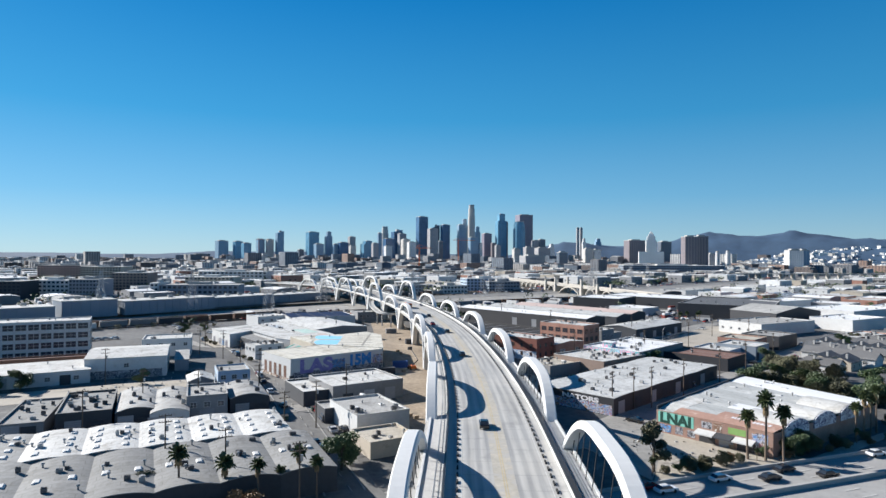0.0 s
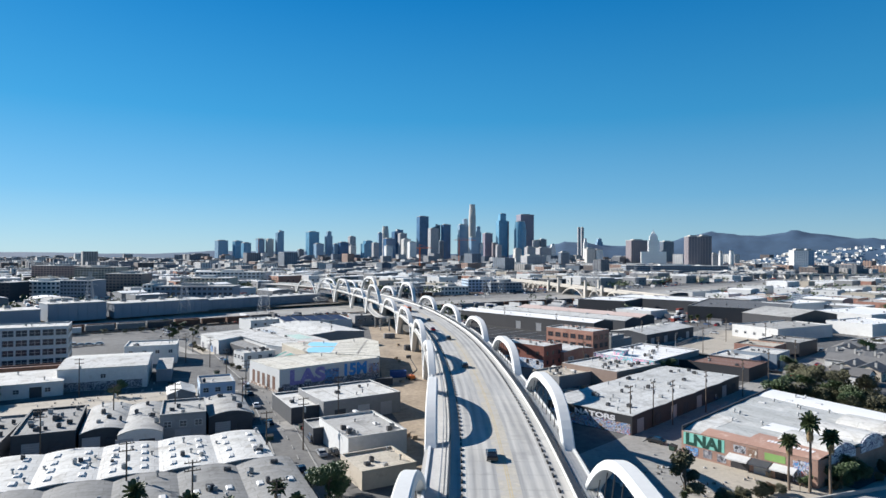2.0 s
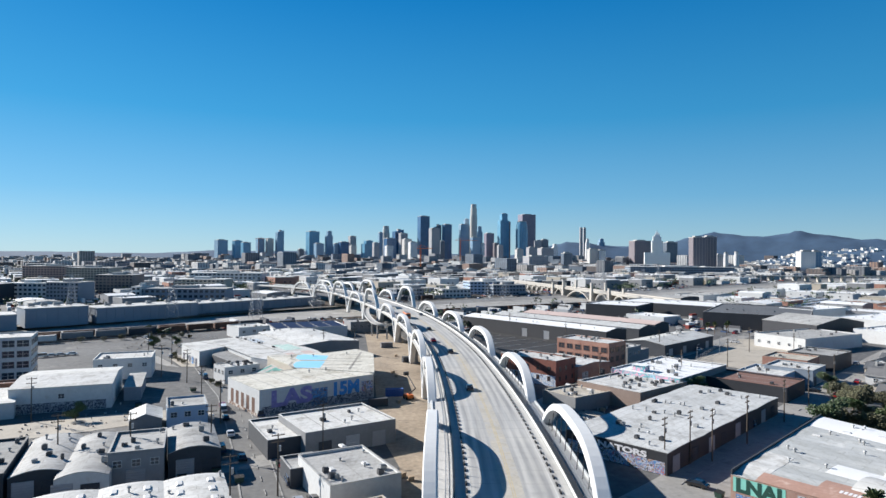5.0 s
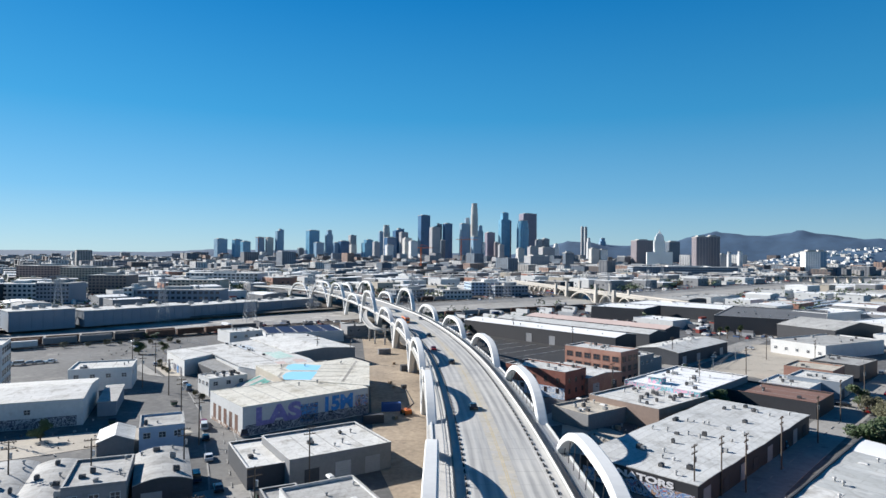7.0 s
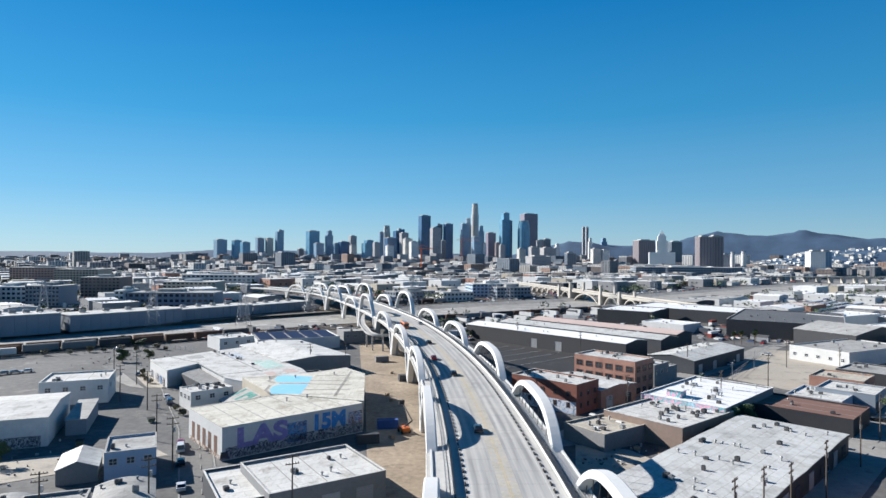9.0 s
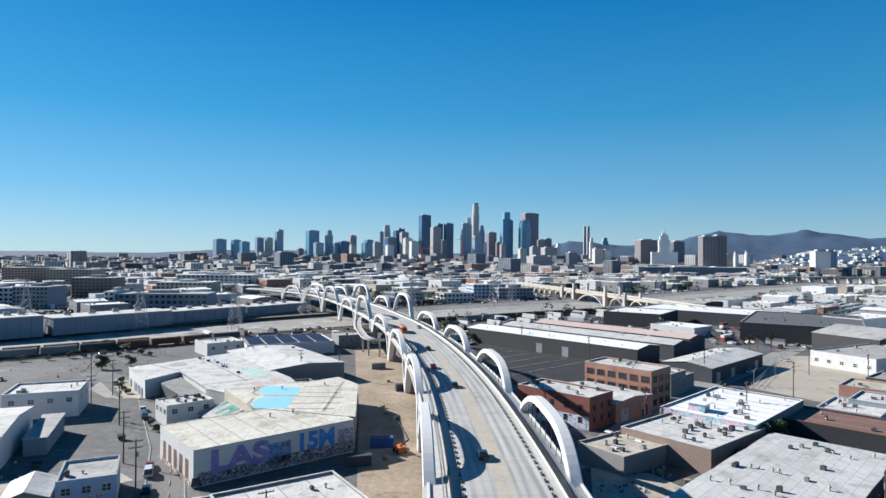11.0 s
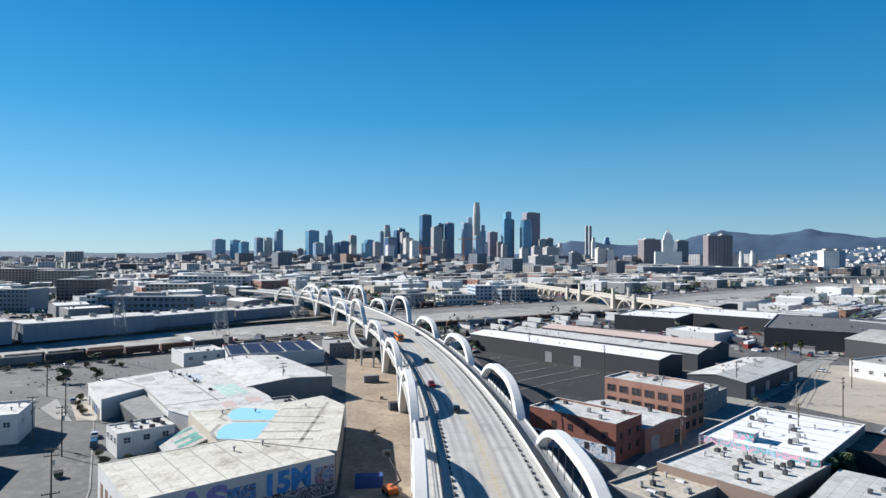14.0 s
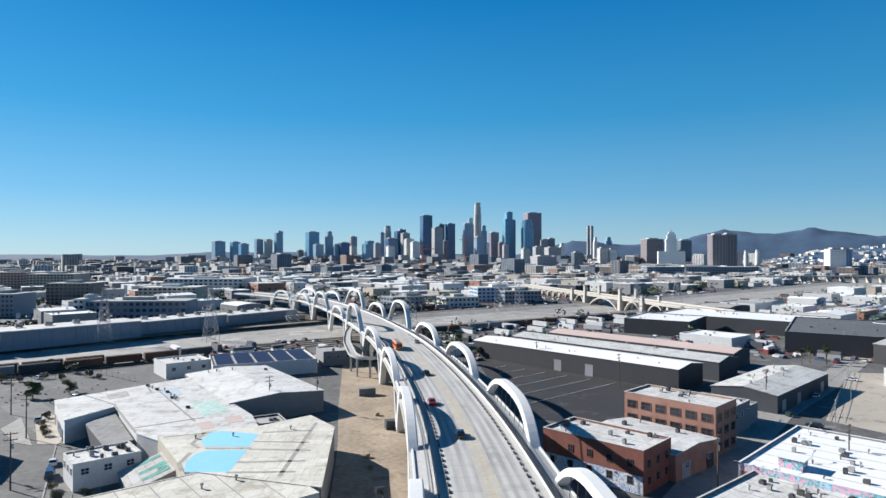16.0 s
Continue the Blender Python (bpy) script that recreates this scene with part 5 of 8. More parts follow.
    o = lettering(b, "LNAI", 3.5, DARK_GREEN, "front", 0, 0, 5.2, 2.9, "dark green block letters", 1.1)
    for a0, a1, z0, z1, mt in ((1.0, 4.0, 0.4, 2.3, GRAF_A), (5.2, 7.2, 0.6, 2.4, GRAF_C), (8.4, 10.4, 0.5, 2.2, GRAF_C), (12.0, 14.6, 3.6, 5.2, GRAF_C), (15.0, 17.0, 3.4, 5.3, STREAKS), (18.5, 22.6, 3.5, 5.0, GREEN_SIGN), (24.0, 27.5, 0.6, 5.0, GRAF_B)):
        panel("sprayed_tag", mt, a0, a1, z0, z1)
    for k, (x, ln) in enumerate(((13.4, 4.6), (18.0, 4.0), (22.6, 4.6))):
        m = Mesh()
        m.add([(x - ln / 2, 0, 3.2), (x + ln / 2, 0, 3.2), (x + ln / 2, -2.4, 2.6), (x - ln / 2, -2.4, 2.6), (x - ln / 2, 0, 3.0), (x + ln / 2, 0, 3.0), (x + ln / 2, -2.4, 2.3), (x - ln / 2, -2.4, 2.3)], [(0, 1, 2, 3), (7, 6, 5, 4), (0, 4, 5, 1), (1, 5, 6, 2), (2, 6, 7, 3), (3, 7, 4, 0)])
        part("awning", m, (W_WHITE, W_DARK, W_WHITE)[k], b, "sagging shop awning")
        panel("shop_front", (W_BLACK, ROLLER, W_BLACK)[k], x - ln / 2 + 0.3, x + ln / 2 - 0.3, 0.1, 2.5)
    # bowed gable ends with murals along the freeway side
    run_d = (D - B).normalized()
    inw = Vector((-run_d.y, run_d.x))
    for s0, wide in ((10.0, 10.5), (23.0, 10.5), (36.0, 10.5)):
        mid = B + run_d * s0
        arc = [(math.cos(math.pi * k / 12) * wide / 2, math.sin(math.pi * k / 12) * 2.1) for k in range(13)]
        for name, depth, grow, mat, lab in (("vault_roof", 11.0, 1.03, ROOF_WHITE, "bowed white roof end"), ("mural", 0.35, 1.0, MURAL_PALE, "pale violet painted gable end")):
            m = Mesh()
            rings = []
            for off in ((0.1, depth) if name == "vault_roof" else (-0.25, 0.08)):
                o = mid + inw * off
                prof = [(a * grow, 5.5 + z * grow) for a, z in arc] + ([(-wide / 2, 4.2), (wide / 2, 4.2)] if name == "mural" else [])
                rings.append([(o.x + run_d.x * a, o.y + run_d.y * a, z) for a, z in prof])
            m.loft(rings)
            part(name, m, mat, b, lab)
    gen = random.Random(8)
    for k in range(22):
        u, v = gen.uniform(0.08, 0.92), gen.uniform(0.2, 0.95)
        p = at(u, v)
        if k % 3:
            shared("roof_vent", VENT_ME, b, p.x, p.y, roof_h(u, v) + 0.03)
        else:
            shared("skylight", SKY_ME, b, p.x, p.y, roof_h(u, v) + 0.02, 90, (0.7, 0.7, 0.7))


brick_hall()
bw = warehouse(52.5, 410.5, 106, 20, -46.7, 8.0, "gable_x", W_BLACK, ROOF_BRIGHT, "long black warehouse with a white ridged roof", 0, 0, 0, 10, rise=1.3)
for a in (-2, 14):
    on_side(DOOR_ME, "roller_door", bw, "front", 106, 20, a, 0, (1.1, 1, 1.3))
warehouse(74, 429, 108, 18, -46.7, 7.4, "gable_x", W_DARK, ROOF_PALE, "long grey-roofed warehouse behind the black one", 2, 0, 0, 8, rise=1.6)
warehouse(93, 449, 100, 18, -46.7, 7.2, "gable_x", W_DARK, ROOF_PINK, "long warehouse with a faded pink roof", 0, 2, 0, 6, rise=1.5)
warehouse(193, 375, 50, 28, -62 + 90, 6.8, "flat", W_WHITE, ROOF_GREY, "long white workshop with a dented roof edge", 2, 3, 0, 4, windows=(("left", 5, 2.4),))
warehouse(222, 420, 46, 34, 27, 9.0, "gable", W_BLACK, ROOF_GREY, "black gabled barn-like warehouse", 0, 0, 0, 2, rise=3.5)
warehouse(220, 478, 62, 88, -32, 10.6, "flat", W_BLACK, ROOF_DARK, "big black warehouse with a dark roof and units", 6, 2, 0, 4)
warehouse(138, 540, 40, 44, -35, 9.6, "flat", W_BLACK, ROOF_BRIGHT, "black box warehouse with a white roof", 3, 1, 0, 4)
warehouse(196, 560, 96, 52, -42, 9.0, "flat", W_DARK, ROOF_BRIGHT, "wide dark warehouse with a white roof", 6, 2, 0, 6)
warehouse(121, 278, 20, 16, 45, 4.8, "flat", W_BLUE, ROOF_WHITE, "pale blue workshop with a white roof", 1, 3, 0, 3)
warehouse(134, 283, 17, 17, 45, 5.8, "flat", W_GREYBLUE, ROOF_WHITE, "small grey metal-clad workshop building", 1, 2, 0, 2, doors=(("front", 3),))
warehouse(143, 302, 17, 17, 45, 6.2, "flat", BRICK, ROOF_BEIGE, "low brick workshop with a beige roof", 1, 2, 0, 2)
warehouse(163, 315, 22, 18, 40, 6.4, "flat", W_BLACK, ROOF_GREY, "dark workshop with a grey roof", 1, 2, 0, 2)
warehouse(255, 395, 40, 26, 30, 7.0, "flat", W_WHITE, ROOF_BRIGHT, "bright white flat-roofed warehouse", 3, 1, 0, 3)
warehouse(290, 450, 60, 40, 30, 8.5, "flat", W_WHITE, ROOF_BRIGHT, "big white stepped warehouse", 4, 1, 0, 3)
warehouse(270, 500, 46, 24, 30, 10.5, "flat", W_WHITE, ROOF_BRIGHT, "tall white warehouse section", 2, 0, 0, 2)
warehouse(213, 322, 36, 14, 30, 5.2, "flat", BRICK, ROOF_WHITE, "low brick row with a white roof", 2, 2, 0, 2)
so = warehouse(-85, 405, 42, 30, 24, 5.8, "flat", W_WHITE, ROOF_GREY, "rail-side warehouse with solar panels on the roof", 0, 0, 0, 0)
pm = Mesh()
pm.add([(-3.4, -0.9, 0.15), (3.4, -0.9, 0.15), (3.4, 0.9, 0.75), (-3.4, 0.9, 0.75), (-3.4, -0.9, 0.1), (3.4, -0.9, 0.1), (3.4, 0.9, 0.7), (-3.4, 0.9, 0.7)],
       [(0, 1, 2, 3), (7, 6, 5, 4), (0, 4, 5, 1), (1, 5, 6, 2), (2, 6, 7, 3), (3, 7, 4, 0)])
pme = pm.data("solar_panel", SOLAR)
for i in range(5):
    for j in range(9):
        shared("solar_panel", pme, so, -16 + i * 8, -12.5 + j * 3.1, 5.56)
warehouse(-117, 398, 18, 18, 40, 6.0, "flat", W_WHITE, ROOF_WHITE, "white cube-like rail-side building", 2, 2, 0, 1, windows=(("front", 3, 3),))
warehouse(-55, 425, 18, 16, 24, 6.5, "flat", W_GREY, ROOF_GREY, "grey rail-side office block", 2, 2, 0, 1, windows=(("front", 4, 3.4),))


SHINGLE = surf("grey_shingle", (0.17, 0.168, 0.168), var=0.25, big=0.2, small=2, rnd=0.3)


def house(cx, cy, rot, w, d, k):
    TAKEN.append((cx, cy, 7))
    b = thing("house", cx, cy, 0, rot, "small pale stucco house with a grey shingle roof", "house", "houses in a row")
    m = Mesh()
    m.box(-w / 2, -d / 2, -0.5, w / 2, d / 2, 3.6)
    for y in (-d / 2, d / 2):
        m.add([(-w / 2, y, 3.6), (w / 2, y, 3.6), (0, y, 5.6)], [(0, 1, 2)])
    part("wall", m, W_BEIGE if k % 2 else W_WHITE, b)
    r = Mesh()
    for sgn in (-1, 1):
        x1 = sgn * (w / 2 + 0.5)
        r.add([(0, -d / 2 - 0.5, 5.75), (0, d / 2 + 0.5, 5.75), (x1, d / 2 + 0.5, 3.35), (x1, -d / 2 - 0.5, 3.35), (0, -d / 2 - 0.5, 5.6), (0, d / 2 + 0.5, 5.6), (x1, d / 2 + 0.5, 3.2), (x1, -d / 2 - 0.5, 3.2)],
              [(0, 1, 2, 3), (7, 6, 5, 4), (0, 4, 5, 1), (1, 5, 6, 2), (2, 6, 7, 3), (3, 7, 4, 0)])
    part("roof", r, (SHINGLE, ROOF_DARK, SHINGLE, SHINGLE)[k % 4], b)
    c = Mesh()
    c.box(-0.4 - w / 4, d / 5, 4.0, 0.4 - w / 4, d / 5 + 0.8, 6.4)
    part("chimney", c, CONC, b)
    for side, n in (("front", 2), ("left", 2), ("right", 2)):
        L = w if side == "front" else d
        for i in range(n):
            on_side(WIN_ME, "window", b, side, w, d, -L / 2 + L * (i + 0.5) / n, 1.1)


for k in range(35):
    i, j = k % 7, k // 7
    house(148 + i * 13 + j * 9, 245 + i * 9 + j * 15 - i * j * 0.4, 40 + (k * 37) % 3 * 90, 9 + k % 3, 12 + k % 4, k)

# blocks on the far river bank
for cx, cy, w, d, rot, h in ((-298, 402, 70, 22, 42, 9), (-262, 448, 36, 22, 46, 11.5), (-224, 492, 72, 24, 50, 9.5), (-186, 548, 62, 22, 53, 8.0), (-150, 600, 60, 22, 54, 7.0)):
    TAKEN.append((cx, cy, 40))
    b = thing("cold_store", cx, cy, 0, rot, "long windowless blue-grey cold store along the rail yard", "building", "cold stores")
    m = Mesh()
    m.box(-w / 2, -d / 2, -0.5, w / 2, d / 2, h)
    part("wall", m, W_GREYBLUE, b)
    rib = Mesh()
    rib.box(0, -0.25, 0, 0.5, 0, h)
    rib = rib.data("wall_rib", W_GREYBLUE)
    for i in range(int(w / 6)):
        shared("wall_rib", rib, b, -w / 2 + i * 6, -d / 2, 0)
    r = Mesh()
    r.box(-w / 2 - 0.3, -d / 2 - 0.4, h, w / 2 + 0.3, d / 2 + 0.3, h + 0.5)
    part("roof", r, ROOF_WHITE, b)
    for i in range(4):
        shared("roof_unit", UNIT_ME, b, -w / 3 + i * w / 5, 2, h + 0.5, 0, (2, 2, 1.5))


def block(cx, cy, w, d, rot, h, wall, top, label, floors=4, bays=12, frame_mat=W_WHITE, name="office_block", sides=("front", "left")):
    TAKEN.append((cx, cy, math.hypot(w, d) / 2))
    b = thing(name, cx, cy, 0, rot, label, "building")
    m = Mesh()
    m.box(-w / 2, -d / 2, -0.5, w / 2, d / 2, h)
    part("wall", m, wall, b)
    r = Mesh()
    r.box(-w / 2 - 0.2, -d / 2 - 0.2, h, w / 2 + 0.2, d / 2 + 0.2, h + 0.5)
    r.box(-w / 6, -d / 6, h + 0.5, w / 8, d / 5, h + 3)
    part("roof", r, top, b)
    fh = h / floors
    g = Mesh()
    for fl in range(floors):
        for side in sides:
            L = w if side == "front" else d
            n = bays if side == "front" else max(3, int(bays * d / w))
            for i in range(n):
                a = -L / 2 + L * (i + 0.2) / n
                z = fl * fh + fh * 0.3
                if side == "front":
                    g.box(a, -d / 2 - 0.06, z, a + L / n * 0.6, -d / 2, z + fh * 0.5)
                elif side == "left":
                    g.box(-w / 2 - 0.06, a, z, -w / 2, a + L / n * 0.6, z + fh * 0.5)
                else:
                    g.box(w / 2, a, z, w / 2 + 0.06, a + L / n * 0.6, z + fh * 0.5)
    tagged(part("window_panes", g, GLASS, b), kind="stuff")
    for i in range(3):
        shared("roof_unit", UNIT_ME, b, -w / 3 + i * w / 4, d / 4, h + 0.5, 0, (2, 2, 1.6))
    return b


block(-319, 945, 100, 40, 3, 18, W_WHITE, ROOF_WHITE, "long white loft building with rows of windows", 4, 16)
block(-246, 622, 78, 26, 4, 14, W_GREYBLUE, ROOF_GREY, "long grey-blue office block with a white end", 3, 16)
block(-286, 618, 8, 30, 4, 16, W_WHITE, ROOF_WHITE, "white stair tower at the end of the block", 4, 2)
block(-410, 650, 40, 26, 3, 16.5, W_WHITE, ROOF_WHITE, "white apartment block with square windows", 4, 9)
block(-368, 642, 30, 30, 3, 18, W_GREYBLUE, ROOF_GREY, "glassy blue-grey modern apartment block", 5, 9)
block(-382, 760, 42, 30, 3, 21, surf("taupe_brick", (0.2, 0.17, 0.16), var=0.15), ROOF_GREY, "dark brown six-storey apartment block", 6, 10)
block(-440, 615, 50, 30, 3, 17, W_DARK, ROOF_GREY, "dark apartment block with many windows", 5, 12)
block(-600, 990, 80, 40, 3, 25, surf("terracotta_stucco", (0.42, 0.29, 0.25), var=0.15), ROOF_GREY, "broad terracotta stucco apartment block", 7, 18)
block(-520, 950, 60, 40, 3, 24, W_BEIGE, ROOF_GREY, "plain beige seven-storey apartment block", 7, 14)
block(-620, 760, 80, 40, 3, 24, W_DARK, ROOF_DARK, "large dark glass and concrete apartment block", 7, 18)
block(-300, 800, 60, 36, 3, 15, W_BEIGE, ROOF_WHITE, "beige loft building with a white roof", 4, 12)
bl = block(50, 800, 56, 30, 14, 15, W_BLUE, ROOF_WHITE, "pale blue-white school building with a blue arch", 4, 12)
am = Mesh()
am.box(-5, -15.4, 0, 5, -15.05, 9)
am.tube([(0, -15.4, 9), (0, -15.05, 9)], [5, 5], 20)
part("painted_arch", am, surf("bright_blue_paint", (0.02, 0.12, 0.5), var=0.1), bl, "bright blue arch panel")
block(5, 735, 34, 26, 20, 9, W_WHITE, ROOF_GREY, "low white building with dark windows", 2, 8)
block(70, 780, 40, 22, 14, 12, W_GREYBLUE, ROOF_GREY, "blue-grey wing of the school", 3, 10)
block(-40, 760, 60, 24, 35, 8, W_GREYBLUE, ROOF_GREY, "long low blue-grey river-side depot", 2, 12)

# the older arched bridge across the river
ob4 = thing("arch_bridge", 0, 0, 0, 0, "cream concrete arch bridge with tall lamp pylons", "bridge")
A4, B4 = Vector((92, 985, 0)), Vector((204, 570, 0))
t4 = (B4 - A4).normalized()
n4 = Vector((t4.y, -t4.x, 0))


def cross4(mesh, s0, s1, o0, o1, z0, z1):
    c = [A4 + t4 * s + n4 * o for s, o in ((s0, o0), (s1, o0), (s1, o1), (s0, o1))]
    mesh.add([(p.x, p.y, z0) for p in c] + [(p.x, p.y, z1) for p in c], [(0, 1, 2, 3), (4, 5, 6, 7), (0, 1, 5, 4), (1, 2, 6, 5), (2, 3, 7, 6), (3, 0, 4, 7)])


m = Mesh()
cross4(m, 0, 410, -8, 8, 7.2, 8.4)
part("deck", m, SAND_BRIDGE, ob4)
for o in (-8, 8):
    m = Mesh()
    cross4(m, 0, 410, o - 0.3, o + 0.3, 8.404, 9.6)
    part("parapet", m, SAND_BRIDGE, ob4)
spans = [(i * 16, i * 16 + 14) for i in range(11)] + [(182, 206), (212, 274), (282, 312), (318, 348)]
for s0, s1 in spans:
    for o in (-6.5, 6.5):
        m = Mesh()
        rings = []
        deep = -5 if s1 - s0 > 20 else 0
        for k in range(17):
            u = -1 + k / 8
            s = (s0 + s1) / 2 + u * (s1 - s0) / 2
            z = 6.9 - (6.9 - deep) * abs(u) ** 2.2
            p = A4 + t4 * s + n4 * o
            rings.append([(p.x - n4.x * 1.2, p.y - n4.y * 1.2, z - 0.6), (p.x + n4.x * 1.2, p.y + n4.y * 1.2, z - 0.6), (p.x + n4.x * 1.2, p.y + n4.y * 1.2, z + 0.6), (p.x - n4.x * 1.2, p.y - n4.y * 1.2, z + 0.6)])
        m.loft(rings)
        part("arch", m, SAND_BRIDGE, ob4)
    m = Mesh()
    cross4(m, s1 - 0.2, s1 + 2.2, -7, 7, -5.4 if s1 > 180 else -0.4, 7.2)
    part("pier", m, SAND_BRIDGE, ob4)
for s in (209, 278, 180, 315):
    for o in (-8.4, 8.4):
        m = Mesh()
        big = s in (209, 278)
        cross4(m, s - 2.2, s + 2.2, o - 1.6, o + 1.6, -5.4, 9.8)
        cross4(m, s - 1.5, s + 1.5, o - 1.1, o + 1.1, 9.8, 17 if big else 13)
        cross4(m, s - 1.9, s + 1.9, o - 1.4, o + 1.4, 17 if big else 13, 17.8 if big else 13.6)
        part("pylon", m, SAND_BRIDGE, ob4)

block(565, 1530, 260, 44, 0, 21, W_GREYBLUE, ROOF_WHITE, "very long blue-grey transit depot with a white roof", 4, 40)
fb = thing("far_bridge", 0, 0, 0, 0, "low cream concrete bridge across the far river bend", "bridge")
m = Mesh()
m.box(560, 1262, 8.6, 930, 1274, 10.4)
part("deck", m, SAND_BRIDGE, fb)
for k in range(16):
    m = Mesh()
    m.box(566 + k * 24, 1263, -5.6, 570 + k * 24, 1273, 8.6)
    part("pier", m, SAND_BRIDGE, fb)


# commuter trains standing in the yard beyond the arch bridge
TRAIN_SKIN = surf("white_train_skin", (0.68, 0.69, 0.7), rough=0.4, var=0.1, big=0.2)


def make_train():
    t = thing("train_car", 300, 640, 0, -42, "white commuter train car standing on the tracks", "train car", "commuter trains")
    m = Mesh()
    m.loft([[(x, y, z) for x, z in ((-1.5, 0.9), (1.5, 0.9), (1.5, 3.6), (1.1, 4.2), (-1.1, 4.2), (-1.5, 3.6))] for y in (-12.5, 12.5)])
    part("body", m, TRAIN_SKIN, t)
    m = Mesh()
    m.box(-1.53, -11.5, 2.2, 1.53, 11.5, 3.2)
    part("window_band", m, GLASS, t)
    for y in (-8.5, 8.5):
        m = Mesh()
        m.box(-1.1, y - 1.6, 0.04, 1.1, y + 1.6, 0.9)
        part("bogie", m, DARK_METAL, t)
    return t


TN = make_train()
TAKEN.append((362, 690, 62))
for row in range(4):
    for k in range(5):
        if row or k:
            copy_thing(TN, pose(300 + k * 19.3 + row * 8, 640 + k * 17.4 - row * 9, 0, 0, 0, -48))


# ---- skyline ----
# blue glass tints are raised, with reflected sky put into the base colour
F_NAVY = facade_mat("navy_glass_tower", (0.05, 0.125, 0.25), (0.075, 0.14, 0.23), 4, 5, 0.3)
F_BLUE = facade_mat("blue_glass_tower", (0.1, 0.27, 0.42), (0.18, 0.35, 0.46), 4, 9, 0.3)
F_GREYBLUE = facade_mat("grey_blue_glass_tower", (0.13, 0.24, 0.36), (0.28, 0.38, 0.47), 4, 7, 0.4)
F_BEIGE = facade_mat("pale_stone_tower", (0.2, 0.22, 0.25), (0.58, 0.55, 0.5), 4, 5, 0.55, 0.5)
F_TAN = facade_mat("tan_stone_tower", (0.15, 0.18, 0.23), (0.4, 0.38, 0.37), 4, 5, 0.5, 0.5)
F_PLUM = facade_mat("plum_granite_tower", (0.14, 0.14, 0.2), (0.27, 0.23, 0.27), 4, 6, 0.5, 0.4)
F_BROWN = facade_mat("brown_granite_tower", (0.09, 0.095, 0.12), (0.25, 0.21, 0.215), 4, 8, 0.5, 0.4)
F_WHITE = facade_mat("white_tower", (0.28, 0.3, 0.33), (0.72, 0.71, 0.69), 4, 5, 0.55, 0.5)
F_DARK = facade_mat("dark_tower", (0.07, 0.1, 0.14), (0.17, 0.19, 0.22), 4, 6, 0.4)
LENS_F, EYE0 = 1095.0, Vector((-2.6, 0, 45.8))


def tower(c, half, top, depth_y, mat, label, shape="box", z_low=0.0):
    """A tower whose centre bears c metres to the side for each metre forward, with its half width given the same way."""
    x, y = EYE0.x + c * depth_y, depth_y
    w = max(8.0, 2 * half * depth_y * 0.86)
    h = EYE0.z + top * depth_y
    rot = math.degrees(-math.atan(c)) + 24
    b = thing("tower", x, y, 0, rot, label, "skyscraper", "downtown towers")
    m = Mesh()
    d = w * 0.8
    if shape == "round":
        m.tube([(0, 0, -2), (0, 0, h * 0.82), (0, 0, h * 0.821), (0, 0, h * 0.94), (0, 0, h * 0.941), (0, 0, h)], [w * 0.56, w * 0.56, w * 0.5, w * 0.5, w * 0.43, w * 0.43], 16)
    elif shape == "step":
        m.box(-w / 2, -d / 2, -2, w / 2, d / 2, h * 0.86)
        m.box(-w * 0.3, -d * 0.4, h * 0.86, w * 0.36, d * 0.4, h)
    elif shape == "slant":
        m.add([(sx * w / 2, sy * d / 2, z) for z in (-2,) for sx, sy in ((-1, -1), (1, -1), (1, 1), (-1, 1))] + [(-w / 2, -d / 2, h * 0.93), (w / 2, -d / 2, h), (w / 2, d / 2, h), (-w / 2, d / 2, h * 0.93)],
              [(0, 1, 5, 4), (1, 2, 6, 5), (2, 3, 7, 6), (3, 0, 4, 7), (4, 5, 6, 7)])
    else:
        m.box(-w / 2, -d / 2, -2, w / 2, d / 2, h)
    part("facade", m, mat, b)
    r = Mesh()
    if shape == "box":
        r.box(-w / 2 - 0.4, -d / 2 - 0.4, h + 0.01, w / 2 + 0.4, d / 2 + 0.4, h + 1.5)
        r.box(-w * 0.3, -d * 0.3, h + 1.5, w * 0.25, d * 0.3, h + 5)
    elif shape == "round":
        r.tube([(0, 0, h + 0.01), (0, 0, h + 3)], [w * 0.44, w * 0.44], 16)
    else:
        r.box(-w * 0.1, -d * 0.2, h * (0.965 if shape == "slant" else 1) - 1, w * 0.25, d * 0.2, h + 3)
    part("roof_crown", r, CONC, b)
    return b


GL, ST = "glass-clad office tower in the downtown cluster", "stone-clad tower in the downtown cluster"
HORIZON, MID = 449.5, 785.0
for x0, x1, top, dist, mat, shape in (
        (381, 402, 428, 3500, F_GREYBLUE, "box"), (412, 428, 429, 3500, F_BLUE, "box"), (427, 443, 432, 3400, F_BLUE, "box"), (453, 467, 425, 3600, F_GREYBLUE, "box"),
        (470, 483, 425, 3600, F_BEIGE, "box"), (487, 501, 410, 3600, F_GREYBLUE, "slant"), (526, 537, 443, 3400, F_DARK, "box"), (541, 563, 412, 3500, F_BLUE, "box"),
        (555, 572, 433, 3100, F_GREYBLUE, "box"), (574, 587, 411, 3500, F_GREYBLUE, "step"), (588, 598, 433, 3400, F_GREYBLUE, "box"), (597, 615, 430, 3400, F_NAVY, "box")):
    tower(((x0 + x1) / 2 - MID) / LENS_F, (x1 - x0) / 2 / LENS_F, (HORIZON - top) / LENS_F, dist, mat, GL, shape)
